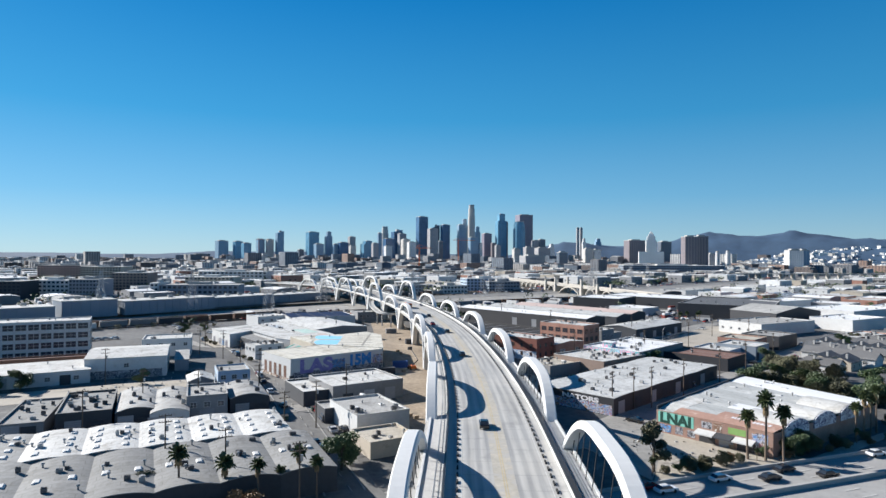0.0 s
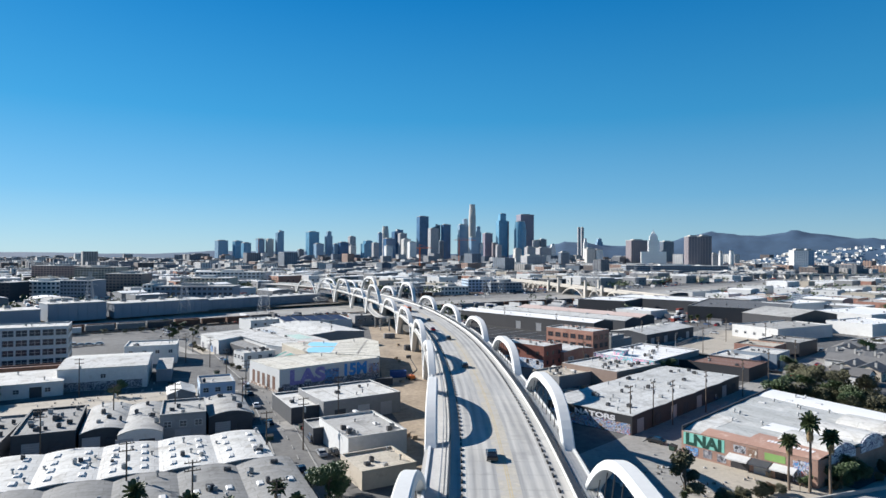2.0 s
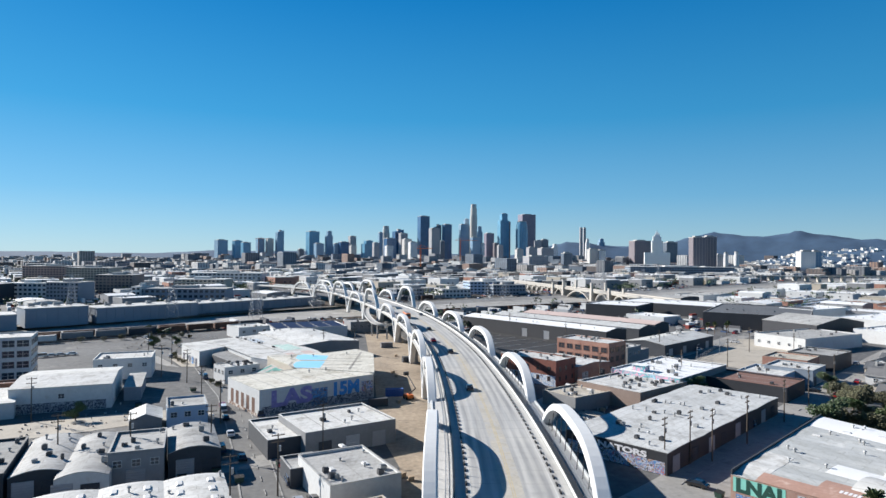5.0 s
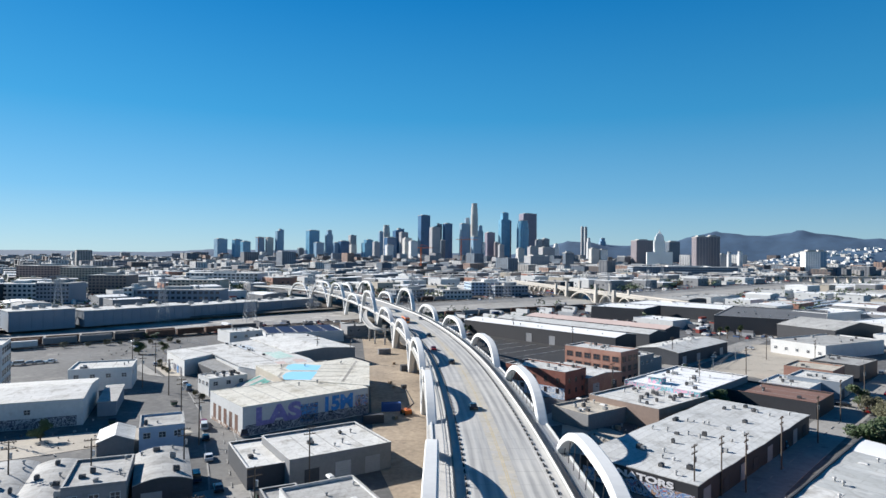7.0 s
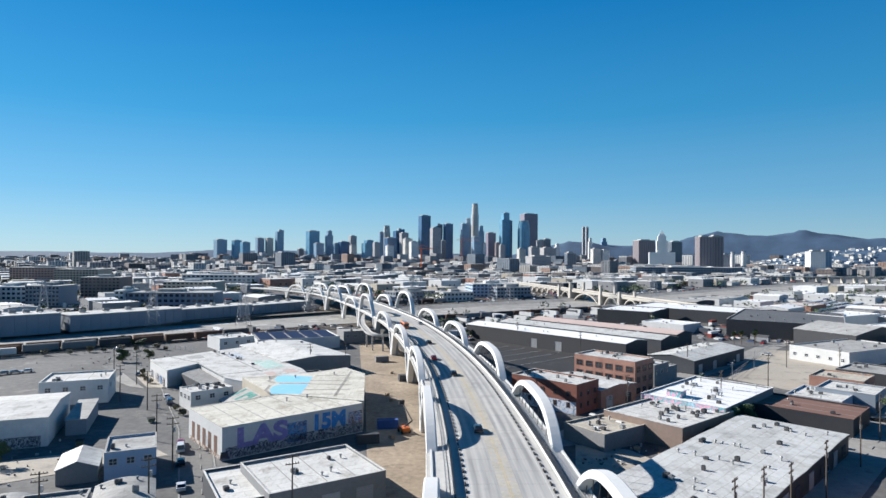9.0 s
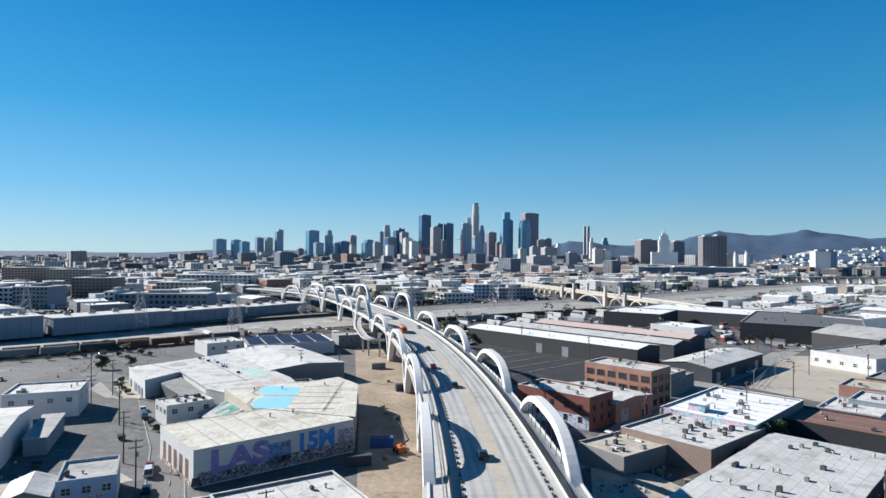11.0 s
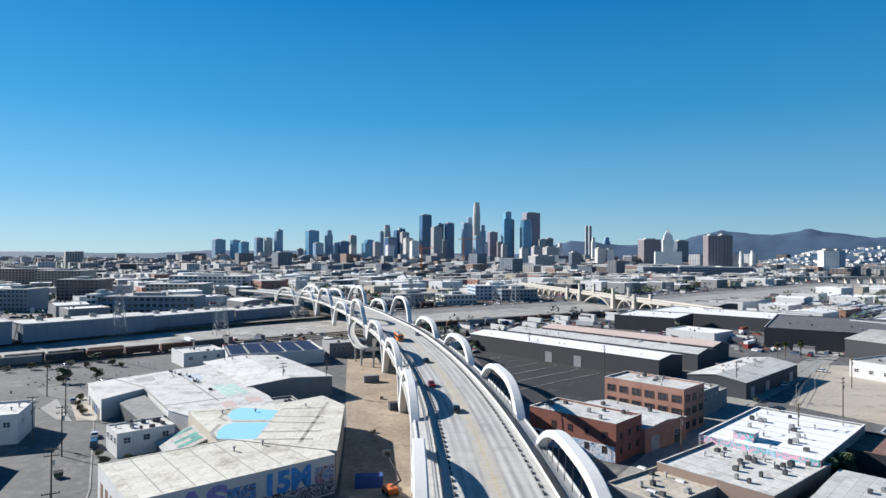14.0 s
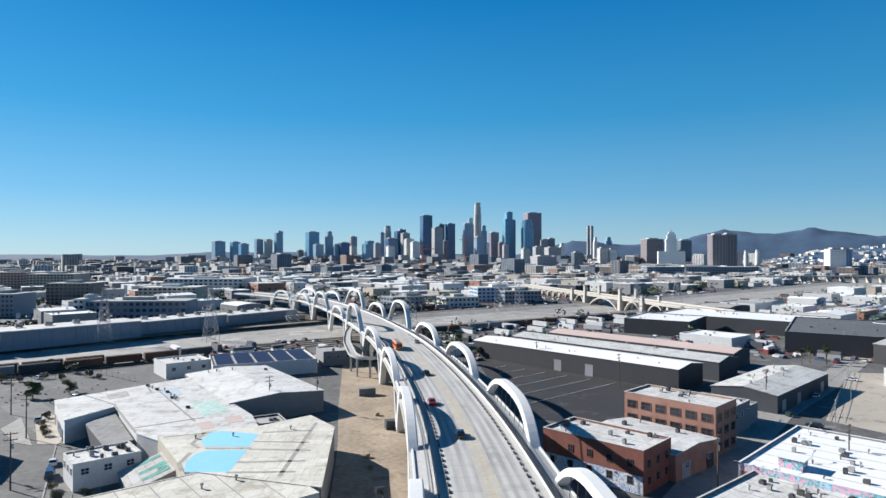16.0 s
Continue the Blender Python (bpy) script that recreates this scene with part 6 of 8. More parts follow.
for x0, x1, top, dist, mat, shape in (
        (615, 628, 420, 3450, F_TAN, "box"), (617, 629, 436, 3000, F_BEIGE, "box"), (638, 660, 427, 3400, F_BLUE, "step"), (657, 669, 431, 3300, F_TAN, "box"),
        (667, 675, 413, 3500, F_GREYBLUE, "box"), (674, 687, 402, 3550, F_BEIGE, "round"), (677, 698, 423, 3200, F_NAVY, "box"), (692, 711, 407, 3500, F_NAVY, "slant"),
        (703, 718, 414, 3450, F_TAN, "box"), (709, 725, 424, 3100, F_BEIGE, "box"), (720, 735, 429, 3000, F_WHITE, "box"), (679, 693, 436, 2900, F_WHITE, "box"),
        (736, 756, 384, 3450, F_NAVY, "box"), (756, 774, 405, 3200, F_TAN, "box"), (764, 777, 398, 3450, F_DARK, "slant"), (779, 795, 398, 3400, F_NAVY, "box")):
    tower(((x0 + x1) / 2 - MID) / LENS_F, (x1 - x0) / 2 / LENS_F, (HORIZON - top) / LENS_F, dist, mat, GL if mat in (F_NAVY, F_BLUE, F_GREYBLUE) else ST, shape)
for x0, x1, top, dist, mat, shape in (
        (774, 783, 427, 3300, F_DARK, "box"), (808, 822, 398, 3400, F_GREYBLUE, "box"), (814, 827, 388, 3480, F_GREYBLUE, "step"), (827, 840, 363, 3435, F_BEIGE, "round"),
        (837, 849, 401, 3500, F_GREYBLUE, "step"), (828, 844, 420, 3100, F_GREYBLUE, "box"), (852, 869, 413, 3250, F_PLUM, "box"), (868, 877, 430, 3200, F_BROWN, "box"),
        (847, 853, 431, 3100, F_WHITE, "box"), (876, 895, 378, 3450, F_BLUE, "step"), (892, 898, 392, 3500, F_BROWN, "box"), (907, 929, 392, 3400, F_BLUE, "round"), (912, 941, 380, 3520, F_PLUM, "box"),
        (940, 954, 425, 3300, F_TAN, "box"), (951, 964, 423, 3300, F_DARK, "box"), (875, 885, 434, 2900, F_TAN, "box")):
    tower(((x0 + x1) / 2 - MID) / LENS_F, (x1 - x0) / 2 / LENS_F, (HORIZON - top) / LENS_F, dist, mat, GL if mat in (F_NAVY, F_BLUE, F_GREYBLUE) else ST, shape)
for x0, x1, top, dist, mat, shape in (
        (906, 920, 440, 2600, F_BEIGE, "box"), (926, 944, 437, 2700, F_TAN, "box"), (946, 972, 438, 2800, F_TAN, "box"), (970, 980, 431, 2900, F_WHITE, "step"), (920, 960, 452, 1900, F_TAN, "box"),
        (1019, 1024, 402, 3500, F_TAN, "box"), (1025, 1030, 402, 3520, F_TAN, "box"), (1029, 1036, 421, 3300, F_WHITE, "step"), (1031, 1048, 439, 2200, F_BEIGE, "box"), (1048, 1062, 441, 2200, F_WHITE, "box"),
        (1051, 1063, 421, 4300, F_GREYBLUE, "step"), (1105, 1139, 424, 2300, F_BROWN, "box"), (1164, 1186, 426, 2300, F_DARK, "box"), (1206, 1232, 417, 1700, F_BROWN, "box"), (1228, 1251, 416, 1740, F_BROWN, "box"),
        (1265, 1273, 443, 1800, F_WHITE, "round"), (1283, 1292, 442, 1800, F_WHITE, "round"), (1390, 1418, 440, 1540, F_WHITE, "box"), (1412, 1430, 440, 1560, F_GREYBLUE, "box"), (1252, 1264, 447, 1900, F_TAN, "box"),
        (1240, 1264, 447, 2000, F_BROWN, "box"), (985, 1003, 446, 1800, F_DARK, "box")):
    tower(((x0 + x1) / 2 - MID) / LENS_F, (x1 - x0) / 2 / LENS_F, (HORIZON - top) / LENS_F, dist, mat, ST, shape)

# the old city hall, a white stepped tower on a broad base
ch = thing("city_hall", 700, 2100, 0, -15, "white stepped city hall tower with a pointed top", "tower")
CITY_STONE = surf("white_terracotta", (0.8, 0.79, 0.75), var=0.08, big=0.05)
m = Mesh()
m.box(-40, -20, -2, 40, 20, 58)
part("base_block", m, CITY_STONE, ch)
m = Mesh()
m.box(-17, -15, 58, 17, 15, 96)
for k in range(6):
    m.box(-15 + k * 5.4, -15.6, 60, -13 + k * 5.4, -14.9, 94)
m.box(-13, -12, 96, 13, 12, 110)
m.loft([[(-10, -10, 110), (10, -10, 110), (10, 10, 110), (-10, 10, 110)], [(-8, -8, 117), (8, -8, 117), (8, 8, 117), (-8, 8, 117)], [(-1, -1, 127), (1, -1, 127), (1, 1, 127), (-1, 1, 127)]])
part("tower_top", m, CITY_STONE, ch)
m = Mesh()
m.tube([(0, 0, 124), (0, 0, 133)], [0.8, 0.3], 6)
part("finial", m, CONC, ch)

# tower cranes on building sites
for cx, cy, h, jib in ((45, 2050, 92, 60), (-62, 1500, 60, 30), (-1050, 3500, 125, 60)):
    c = thing("tower_crane", cx, cy, 0, 20, "orange lattice tower crane above a building site", "crane", "tower cranes")
    m = Mesh()
    for sx in (-1.2, 1.2):
        for sy in (-1.2, 1.2):
            m.bar((sx, sy, -1), (sx, sy, h), 0.35)
    for k in range(int(h / 5)):
        s = 1 if k % 2 else -1
        m.bar((-1.2 * s, -1.2, k * 5), (1.2 * s, -1.2, k * 5 + 5), 0.25)
        m.bar((-1.2, -1.2 * s, k * 5), (-1.2, 1.2 * s, k * 5 + 5), 0.25)
    part("mast", m, ORANGE, c)
    m = Mesh()
    m.box(-jib * 0.3, -0.8, h, jib, 0.8, h + 1.4)
    m.bar((0, 0, h), (0, 0, h + 9), 0.5)
    m.bar((0, 0, h + 9), (jib * 0.8, 0, h + 1.4), 0.2)
    m.bar((0, 0, h + 9), (-jib * 0.28, 0, h + 1.4), 0.2)
    part("jib", m, ORANGE, c)

# ---- the wider city ----
CITY_W = island_mat("city_walls", [(0.4, 0.38, 0.36), (0.6, 0.6, 0.59), (0.2, 0.21, 0.23), (0.16, 0.13, 0.12), (0.34, 0.34, 0.35), (0.13, 0.17, 0.22), (0.56, 0.56, 0.56), (0.2, 0.24, 0.29), (0.36, 0.24, 0.19)], rows=True)
CITY_R = island_mat("city_roofs", [(0.7, 0.69, 0.66), (0.3, 0.3, 0.3), (0.75, 0.74, 0.71), (0.4, 0.38, 0.35), (0.12, 0.12, 0.13), (0.66, 0.63, 0.58), (0.16, 0.155, 0.15), (0.55, 0.53, 0.5)])
rng = random.Random(5)


def free(x, y, r):
    if river_distance(x, y) < 62 + r:
        return False
    p = AXIS.p
    if min((q.x - x) ** 2 + (q.y - y) ** 2 for q in p[::6]) < (22 + r) ** 2:
        return False
    for s in range(0, 430, 30):
        if (A4 + t4 * s - Vector((x, y, 0))).length < 16 + r:
            return False
    return all((x - a) ** 2 + (y - b) ** 2 > (c * 0.85 + r * 0.8) ** 2 for a, b, c in TAKEN)


def fill(x0, x1, y0, y1, step, rot, sizes, heights, keep=0.85):
    """Places for buildings on a turned street grid that is free of the known ones."""
    out = []
    c, s = math.cos(radians(rot)), math.sin(radians(rot))
    span = int(max(x1 - x0, y1 - y0) / step) + 2
    mx, my = (x0 + x1) / 2, (y0 + y1) / 2
    for i in range(-span, span):
        for j in range(-span, span):
            a, b = i * step + (i // 4) * step * 0.35, j * step + (j // 3) * step * 0.4
            x, y = mx + c * a - s * b, my + s * a + c * b
            if not (x0 < x < x1 and y0 < y < y1) or rng.random() > keep or abs(x) > y * 0.8 + 60:
                continue
            w, d = rng.uniform(*sizes), rng.uniform(*sizes)
            if free(x, y, max(w, d) * 0.5):
                out.append((x, y, w, d, rot, rng.uniform(*heights)))
    return out


GENERIC = ((W_WHITE, ROOF_BRIGHT, "white flat-roofed industrial building"), (W_GREY, ROOF_BRIGHT, "grey-walled warehouse with a white roof"), (W_BEIGE, ROOF_BEIGE, "beige warehouse with a gravel roof"),
           (W_DARK, ROOF_GREY, "dark warehouse with a grey roof"), (W_WHITE, ROOF_GREY, "white workshop with a grey roof"), (BRICK, ROOF_WHITE, "brick warehouse with a white roof"))
TAKEN.append((152, 408, 40))
near = fill(120, 820, 330, 830, 40, 40, (20, 36), (5, 9), 0.92) + fill(-620, -110, 520, 800, 42, 45, (20, 34), (5, 12), 0.85)
for i, (x, y, w, d, r, h) in enumerate(near):
    wall, top, lab = GENERIC[rng.choice((0, 0, 1, 1, 2, 3, 4, 5))]
    warehouse(x, y, w, d, r, h, rng.choice(("flat", "flat", "gable_x", "vault")), wall, top, lab, 2, 1, 0, 1, rise=1.3, windows=(("left", 3, h * 0.5),) if h > 6 else ())
mid = sorted(fill(-1200, 1300, 800, 1500, 42, 38, (18, 38), (5, 14), 0.88), key=lambda q: q[1])
for x, y, w, d, r, h in mid[:260]:
    b = thing("building", x, y, 0, r, rng.choice(("low pale building with a flat roof", "small flat-roofed city warehouse", "plain low-rise block with a light roof")), "building", "low city blocks")
    wall, top, lab = GENERIC[(0, 1, 0, 3, 4, 1, 2, 0, 5)[rng.randrange(9)]]
    g = Mesh()
    g.box(-w / 2, -d / 2, -0.5, w / 2, d / 2, h)
    part("wall", g, wall, b)
    g = Mesh()
    g.box(-w / 2 - 0.2, -d / 2 - 0.2, h, w / 2 + 0.2, d / 2 + 0.2, h + 0.5)
    part("roof", g, top, b)
    for k in range(2):
        shared("roof_unit", UNIT_ME, b, rng.uniform(-w, w) * 0.35, rng.uniform(-d, d) * 0.35, h + 0.5, 0, (1.6, 1.6, 1.6))
    if h > 6:
        for k in range(4):
            on_side(WIN_WIDE_ME[0], "window", b, "front" if k % 2 else "left", w, d, (k - 1.5) * 4, h * 0.45)
m = Mesh()
for x, y, w, d, r, h in mid[260:] + fill(-1200, 1300, 1490, 1500, 42, 38, (18, 38), (5, 14), 0.88) + fill(-2200, 2400, 1500, 3300, 58, 38, (24, 48), (6, 24), 0.85):
    k = rng.random()
    if k > 0.95 and y > 1500:
        h *= 2.2
    m.turned(x, y, -1, h, w, d, radians(r), 0, 1)
    if k < 0.4:
        m.turned(x + w * 0.1, y, h, h + 2.5, w * 0.3, d * 0.3, radians(r), 1, 1)
tagged(part("distant_buildings", m, [CITY_W, CITY_R]), "dense mass of low pale city blocks towards downtown", "buildings", kind="stuff")
m = Mesh()
for k in range(420):
    y = rng.uniform(2300, 3700)
    x = y * rng.uniform(-0.72, 0.8)
    m.turned(x, y, -1, rng.uniform(14, 44) if abs(x) < 1100 else rng.uniform(8, 20), rng.uniform(20, 45), rng.uniform(20, 40), radians(rng.choice((38, 20))), 0, 1)
tagged(part("downtown_blocks", m, [CITY_W, CITY_R]), "mid-rise downtown blocks below the towers", "buildings", kind="stuff")


def hills():
    m = Mesh()
    n = 220
    rows = []
    for j in range(13):
        r = 3900 + 75 * j
        k = math.sin(min(1, j / 9) * math.pi / 2) if j < 10 else 1 - (j - 9) / 3
        row = []
        for i in range(n + 1):
            a = radians(-50 + 100 * i / n)
            ext = math.degrees(a)
            big = float(np.interp(ext, (-50, -25, -20, -12, -8, 6, 9, 11, 15, 17, 20, 23, 26, 29, 33, 36, 50), (56, 40, 58, 62, 44, 44, 105, 140, 120, 108, 138, 188, 172, 198, 168, 150, 120)))
            x, y = math.sin(a) * r, math.cos(a) * r
            fold = noise.fractal(Vector((x * 0.003, y * 0.003, 1.0)), 0.9, 2.0, 5)
            row.append((x, y, big * k * (1 + 0.22 * fold * (1 if j < 9 else 0.4)) - 2))
        rows.append(row)
    w = n + 1
    m.add([p for row in rows for p in row], [(j * w + i, j * w + i + 1, (j + 1) * w + i + 1, (j + 1) * w + i) for j in range(len(rows) - 1) for i in range(n)])
    tagged(part("hills", m, HILL, smooth=True), "low scrub-covered hills along the horizon, tinted blue for haze", "hills", kind="structure")
    # a nearer hill with houses
    m = Mesh()
    g = 24
    cx, cy, rx, ry, hz = 1950, 2500, 900, 460, 100
    vs = [(cx + (i / g - 0.5) * 2 * rx, cy + (j / g - 0.5) * 2 * ry) for j in range(g + 1) for i in range(g + 1)]

    def z_at(x, y):
        q = ((x - cx) / rx) ** 2 + ((y - cy) / ry) ** 2
        return max(-2, hz * max(0, 1 - q) ** 1.3 * (0.8 + 0.5 * noise.noise(Vector((x * 0.006, y * 0.006, 0)))) - 1)
    m.add([(x, y, z_at(x, y)) for x, y in vs], [(j * (g + 1) + i, j * (g + 1) + i + 1, (j + 1) * (g + 1) + i + 1, (j + 1) * (g + 1) + i) for j in range(g) for i in range(g)])
    tagged(part("hill", m, HILL, smooth=True), "scrubby hill covered with small houses, tinted blue for haze", "hill", kind="structure")
    m = Mesh()
    for k in range(900):
        x, y = cx + rng.uniform(-0.9, 0.9) * rx, cy + rng.uniform(-0.9, 0.5) * ry
        z = z_at(x, y)
        m.turned(x, y, z - 6, z + rng.uniform(4, 8), rng.uniform(9, 16), rng.uniform(9, 16), rng.uniform(0, 3), 0, 1)
    HOUSES = island_mat("hillside_walls", [(0.72, 0.71, 0.69), (0.6, 0.58, 0.55), (0.75, 0.74, 0.72), (0.5, 0.47, 0.43), (0.7, 0.69, 0.67)])
    tagged(part("hillside_houses", m, [HOUSES, HOUSES]), "scatter of small pale houses on the hill", "houses", kind="stuff")


hills()


# ---- trees ----
def leaf_cloud(m, centre, radius, count, size, flat=0.8):
    for _ in range(count):
        d = Vector((rng.gauss(0, 1), rng.gauss(0, 1), rng.gauss(0, 1))).normalized()
        p = Vector(centre) + Vector((d.x * radius, d.y * radius, d.z * radius * flat)) * rng.uniform(0.55, 1.05)
        a = Vector((rng.gauss(0, 1), rng.gauss(0, 1), rng.gauss(0, 1))).normalized() * size * rng.uniform(0.6, 1.2)
        b = a.orthogonal() * rng.uniform(0.5, 0.9)
        m.add([p - a, p + b * 0.6, p + a, p - b * 0.6], [(0, 1, 2, 3)])


def make_tree(h, r, leaf, label, clumps=11):
    t = thing("tree", 0, 0, 0, 0, label, "tree")
    m = Mesh()
    m.tube([(0, 0, -0.3), (0.1, 0, h * 0.25), (0, 0.15, h * 0.5), (0.2, 0.1, h * 0.75)], [0.32, 0.26, 0.18, 0.08], 8)
    spots = []
    for k in range(clumps):
        a = k * 2.4
        rr = r * (0.25 + 0.6 * ((k * 7) % clumps) / clumps)
        z = h * (0.28 + 0.6 * ((k * 5) % clumps) / clumps)
        q = (math.cos(a) * rr, math.sin(a) * rr, z)
        spots.append(q)
        m.tube([(0, 0.1, h * (0.3 + 0.02 * k)), (q[0] * 0.6, q[1] * 0.6, z - 0.4), q], [0.12, 0.07, 0.03], 5)
    part("trunk", m, BARK, t)
    m = Mesh()
    for q in spots:
        leaf_cloud(m, q, r * rng.uniform(0.34, 0.52), 300, 0.28)
    part("crown", m, leaf, t)
    return t


def make_palm(h, k):
    t = thing("palm_tree", 0, 0, 0, 0, "slender fan palm with a shaggy green head", "palm tree", "palms")
    m = Mesh()
    m.tube([(0, 0, -0.3), (0.12, 0, h * 0.4), (0.05 * k, 0.1, h * 0.8), (0, 0, h)], [0.3, 0.22, 0.2, 0.24], 8)
    part("trunk", m, BARK, t)
    m = Mesh()
    for i in range(46):
        a, el = i * 2.4, 1.2 - 1.9 * i / 46
        d = Vector((math.cos(a) * math.cos(el), math.sin(a) * math.cos(el), math.sin(el)))
        side = d.cross(Vector((0, 0, 1))).normalized()
        L = 1.5 + 0.3 * math.sin(i * 1.7)
        base = Vector((0, 0, h))
        tip = base + d * L * 1.3 - Vector((0, 0, 0.35))
        mid = base + d * L * 0.85
        m.add([base, mid - side * 0.5, tip, mid + side * 0.5, mid - side * 0.28 + d * 0.35, mid + side * 0.28 + d * 0.35], [(0, 1, 4, 2), (0, 2, 5, 3)])
    part("crown", m, PALM, t)
    m = Mesh()
    for i in range(26):
        a = i * 2.4
        d = Vector((math.cos(a), math.sin(a), 0))
        s = d.cross(Vector((0, 0, 1)))
        z = h - 0.2 - (i % 5) * 0.35
        m.add([Vector((0, 0, z)) + d * 0.15, Vector((0, 0, z - 0.5)) + d * 0.6 + s * 0.25, Vector((0, 0, z - 1.5)) + d * 0.5, Vector((0, 0, z - 0.5)) + d * 0.6 - s * 0.25], [(0, 1, 2, 3)])
    part("dead_skirt", m, PALM_DEAD, t, "dry brown hanging fronds")
    return t


T1 = make_tree(9, 4.2, LEAF, "dense dark green street tree", 13)
T1.matrix_basis = pose(-24, 131, 0)
T2 = make_tree(6.5, 3.6, LEAF_DRY, "dusty olive green bushy tree")
T2.matrix_basis = pose(131, 250, 0)
T3 = make_tree(5, 3.4, LEAF_ORANGE, "dry orange-brown bushy tree", 9)
T3.matrix_basis = pose(-37, 107, 0)
T4 = make_tree(12, 3.0, LEAF_DRY, "tall thin grey-green eucalyptus tree", 12)
T4.matrix_basis = pose(42, 131, 0)
P1, P2 = make_palm(10, 1), make_palm(8, -1)
P1.matrix_basis, P2.matrix_basis = pose(-50, 111, 0), pose(-42, 112, 0)


def plant(src, x, y, s=1.0, a=None, sz=None):
    o = copy_thing(src, pose(x, y, 0, 0, 0, rng.uniform(0, 360) if a is None else a))
    o.scale = (s * 0.9, s * 0.9, (sz or s) * 0.85)
    return o


for x, y, s in ((-36, 112, 0.9), (-33, 116, 0.75), (-30, 118, 0.95), (-26, 115, 0.85), (-28, 121, 0.7), (72.5, 261, 0.8)):
    plant(P1 if s > 0.82 else P2, x, y, s)
for x, y, s, tall in ((69.5, 138.5, 1.15, 1.6), (73, 137.5, 1.1, 1.3), (66, 139.5, 1.1, 1.15), (104, 157, 1.0, 1.25), (107, 159, 1.0, 1.1), (100, 154, 0.95, 1.0), (110, 161, 1.0, 1.3)):
    plant(P1, x, y, s, sz=tall)
for x, y in ((158, 420), (164, 424), (170, 421), (175, 430)):
    plant(P2, x, y, 0.95)
for k in range(38):
    u = k / 37
    plant(T2 if k % 3 else T1, 106 + u * 40 + rng.uniform(-3, 6), 214 - u * 44 + rng.uniform(-3, 7), rng.uniform(0.85, 1.35))
for x, y, s in ((131, 240, 1.4), (136, 234, 1.3), (126, 236, 1.2), (140, 226, 1.2), (146, 214, 1.1), (134, 262, 1.0), (190, 300, 1.1), (210, 320, 1.2)):
    plant(T2 if s > 1.1 else T1, x, y, s)
for x, y, s in ((77, 140.5, 0.8), (81, 143, 0.78), (85, 145.5, 0.6), (92, 150, 0.5), (50, 131.5, 0.6), (54, 133, 0.55), (58, 135, 0.5), (118, 166, 0.7)):
    plant(T1 if s > 0.75 else T2, x, y, s)
for x, y, s in ((-142, 204, 1.0), (-148, 200, 0.8), (-108, 216, 0.7), (-139, 300, 0.6), (-24, 136, 0.8), (-52, 118, 0.7), (-56, 114, 0.8), (66, 238, 0.6), (78, 252, 0.9), (85, 256, 0.95), (81.5, 253.5, 0.8), (-78, 262, 0.4), (-150, 352, 0.8), (-142, 360, 0.7), (-178, 405, 0.7), (-171, 402, 0.5), (-164, 398, 0.6), (-184, 396, 0.5)):
    plant(T1, x, y, s)
for k in range(30):
    u = k / 29
    plant((T2, T2, T1, T3)[k % 4] if k % 9 else P2, 40 + u * 92 + rng.uniform(-2, 2), 127 + u * 37 + rng.uniform(-1.2, 2), rng.uniform(0.3, 0.5))
m = Mesh()
for k in range(1100):
    y = rng.uniform(680, 2600)
    x = y * rng.uniform(-0.72, 0.78)
    if river_distance(x, y) < 60 or not free(x, y, 2):
        continue
    r = rng.uniform(3, 7)
    for q in range(4):
        leaf_cloud(m, (x + rng.uniform(-r, r), y + rng.uniform(-r, r), r * rng.uniform(0.5, 1.2)), r * 0.7, 14, 1.6)
tagged(part("far_trees", m, LEAF), "scattered dark green trees between the blocks", "trees", kind="stuff")


for x, y, s in ((-186, 372, 0.5), (-180, 378, 0.6), (-174, 380, 0.4), (-168, 386, 0.55), (-160, 384, 0.45), (-152, 390, 0.6), (-146, 386, 0.4), (-196, 368, 0.6), (-120, 312, 0.35), (-116, 307, 0.4), (-124, 318, 0.35), (-128, 326, 0.4), (-84, 262, 0.4), (-89, 268, 0.35)):
    plant(T2, x, y, s)


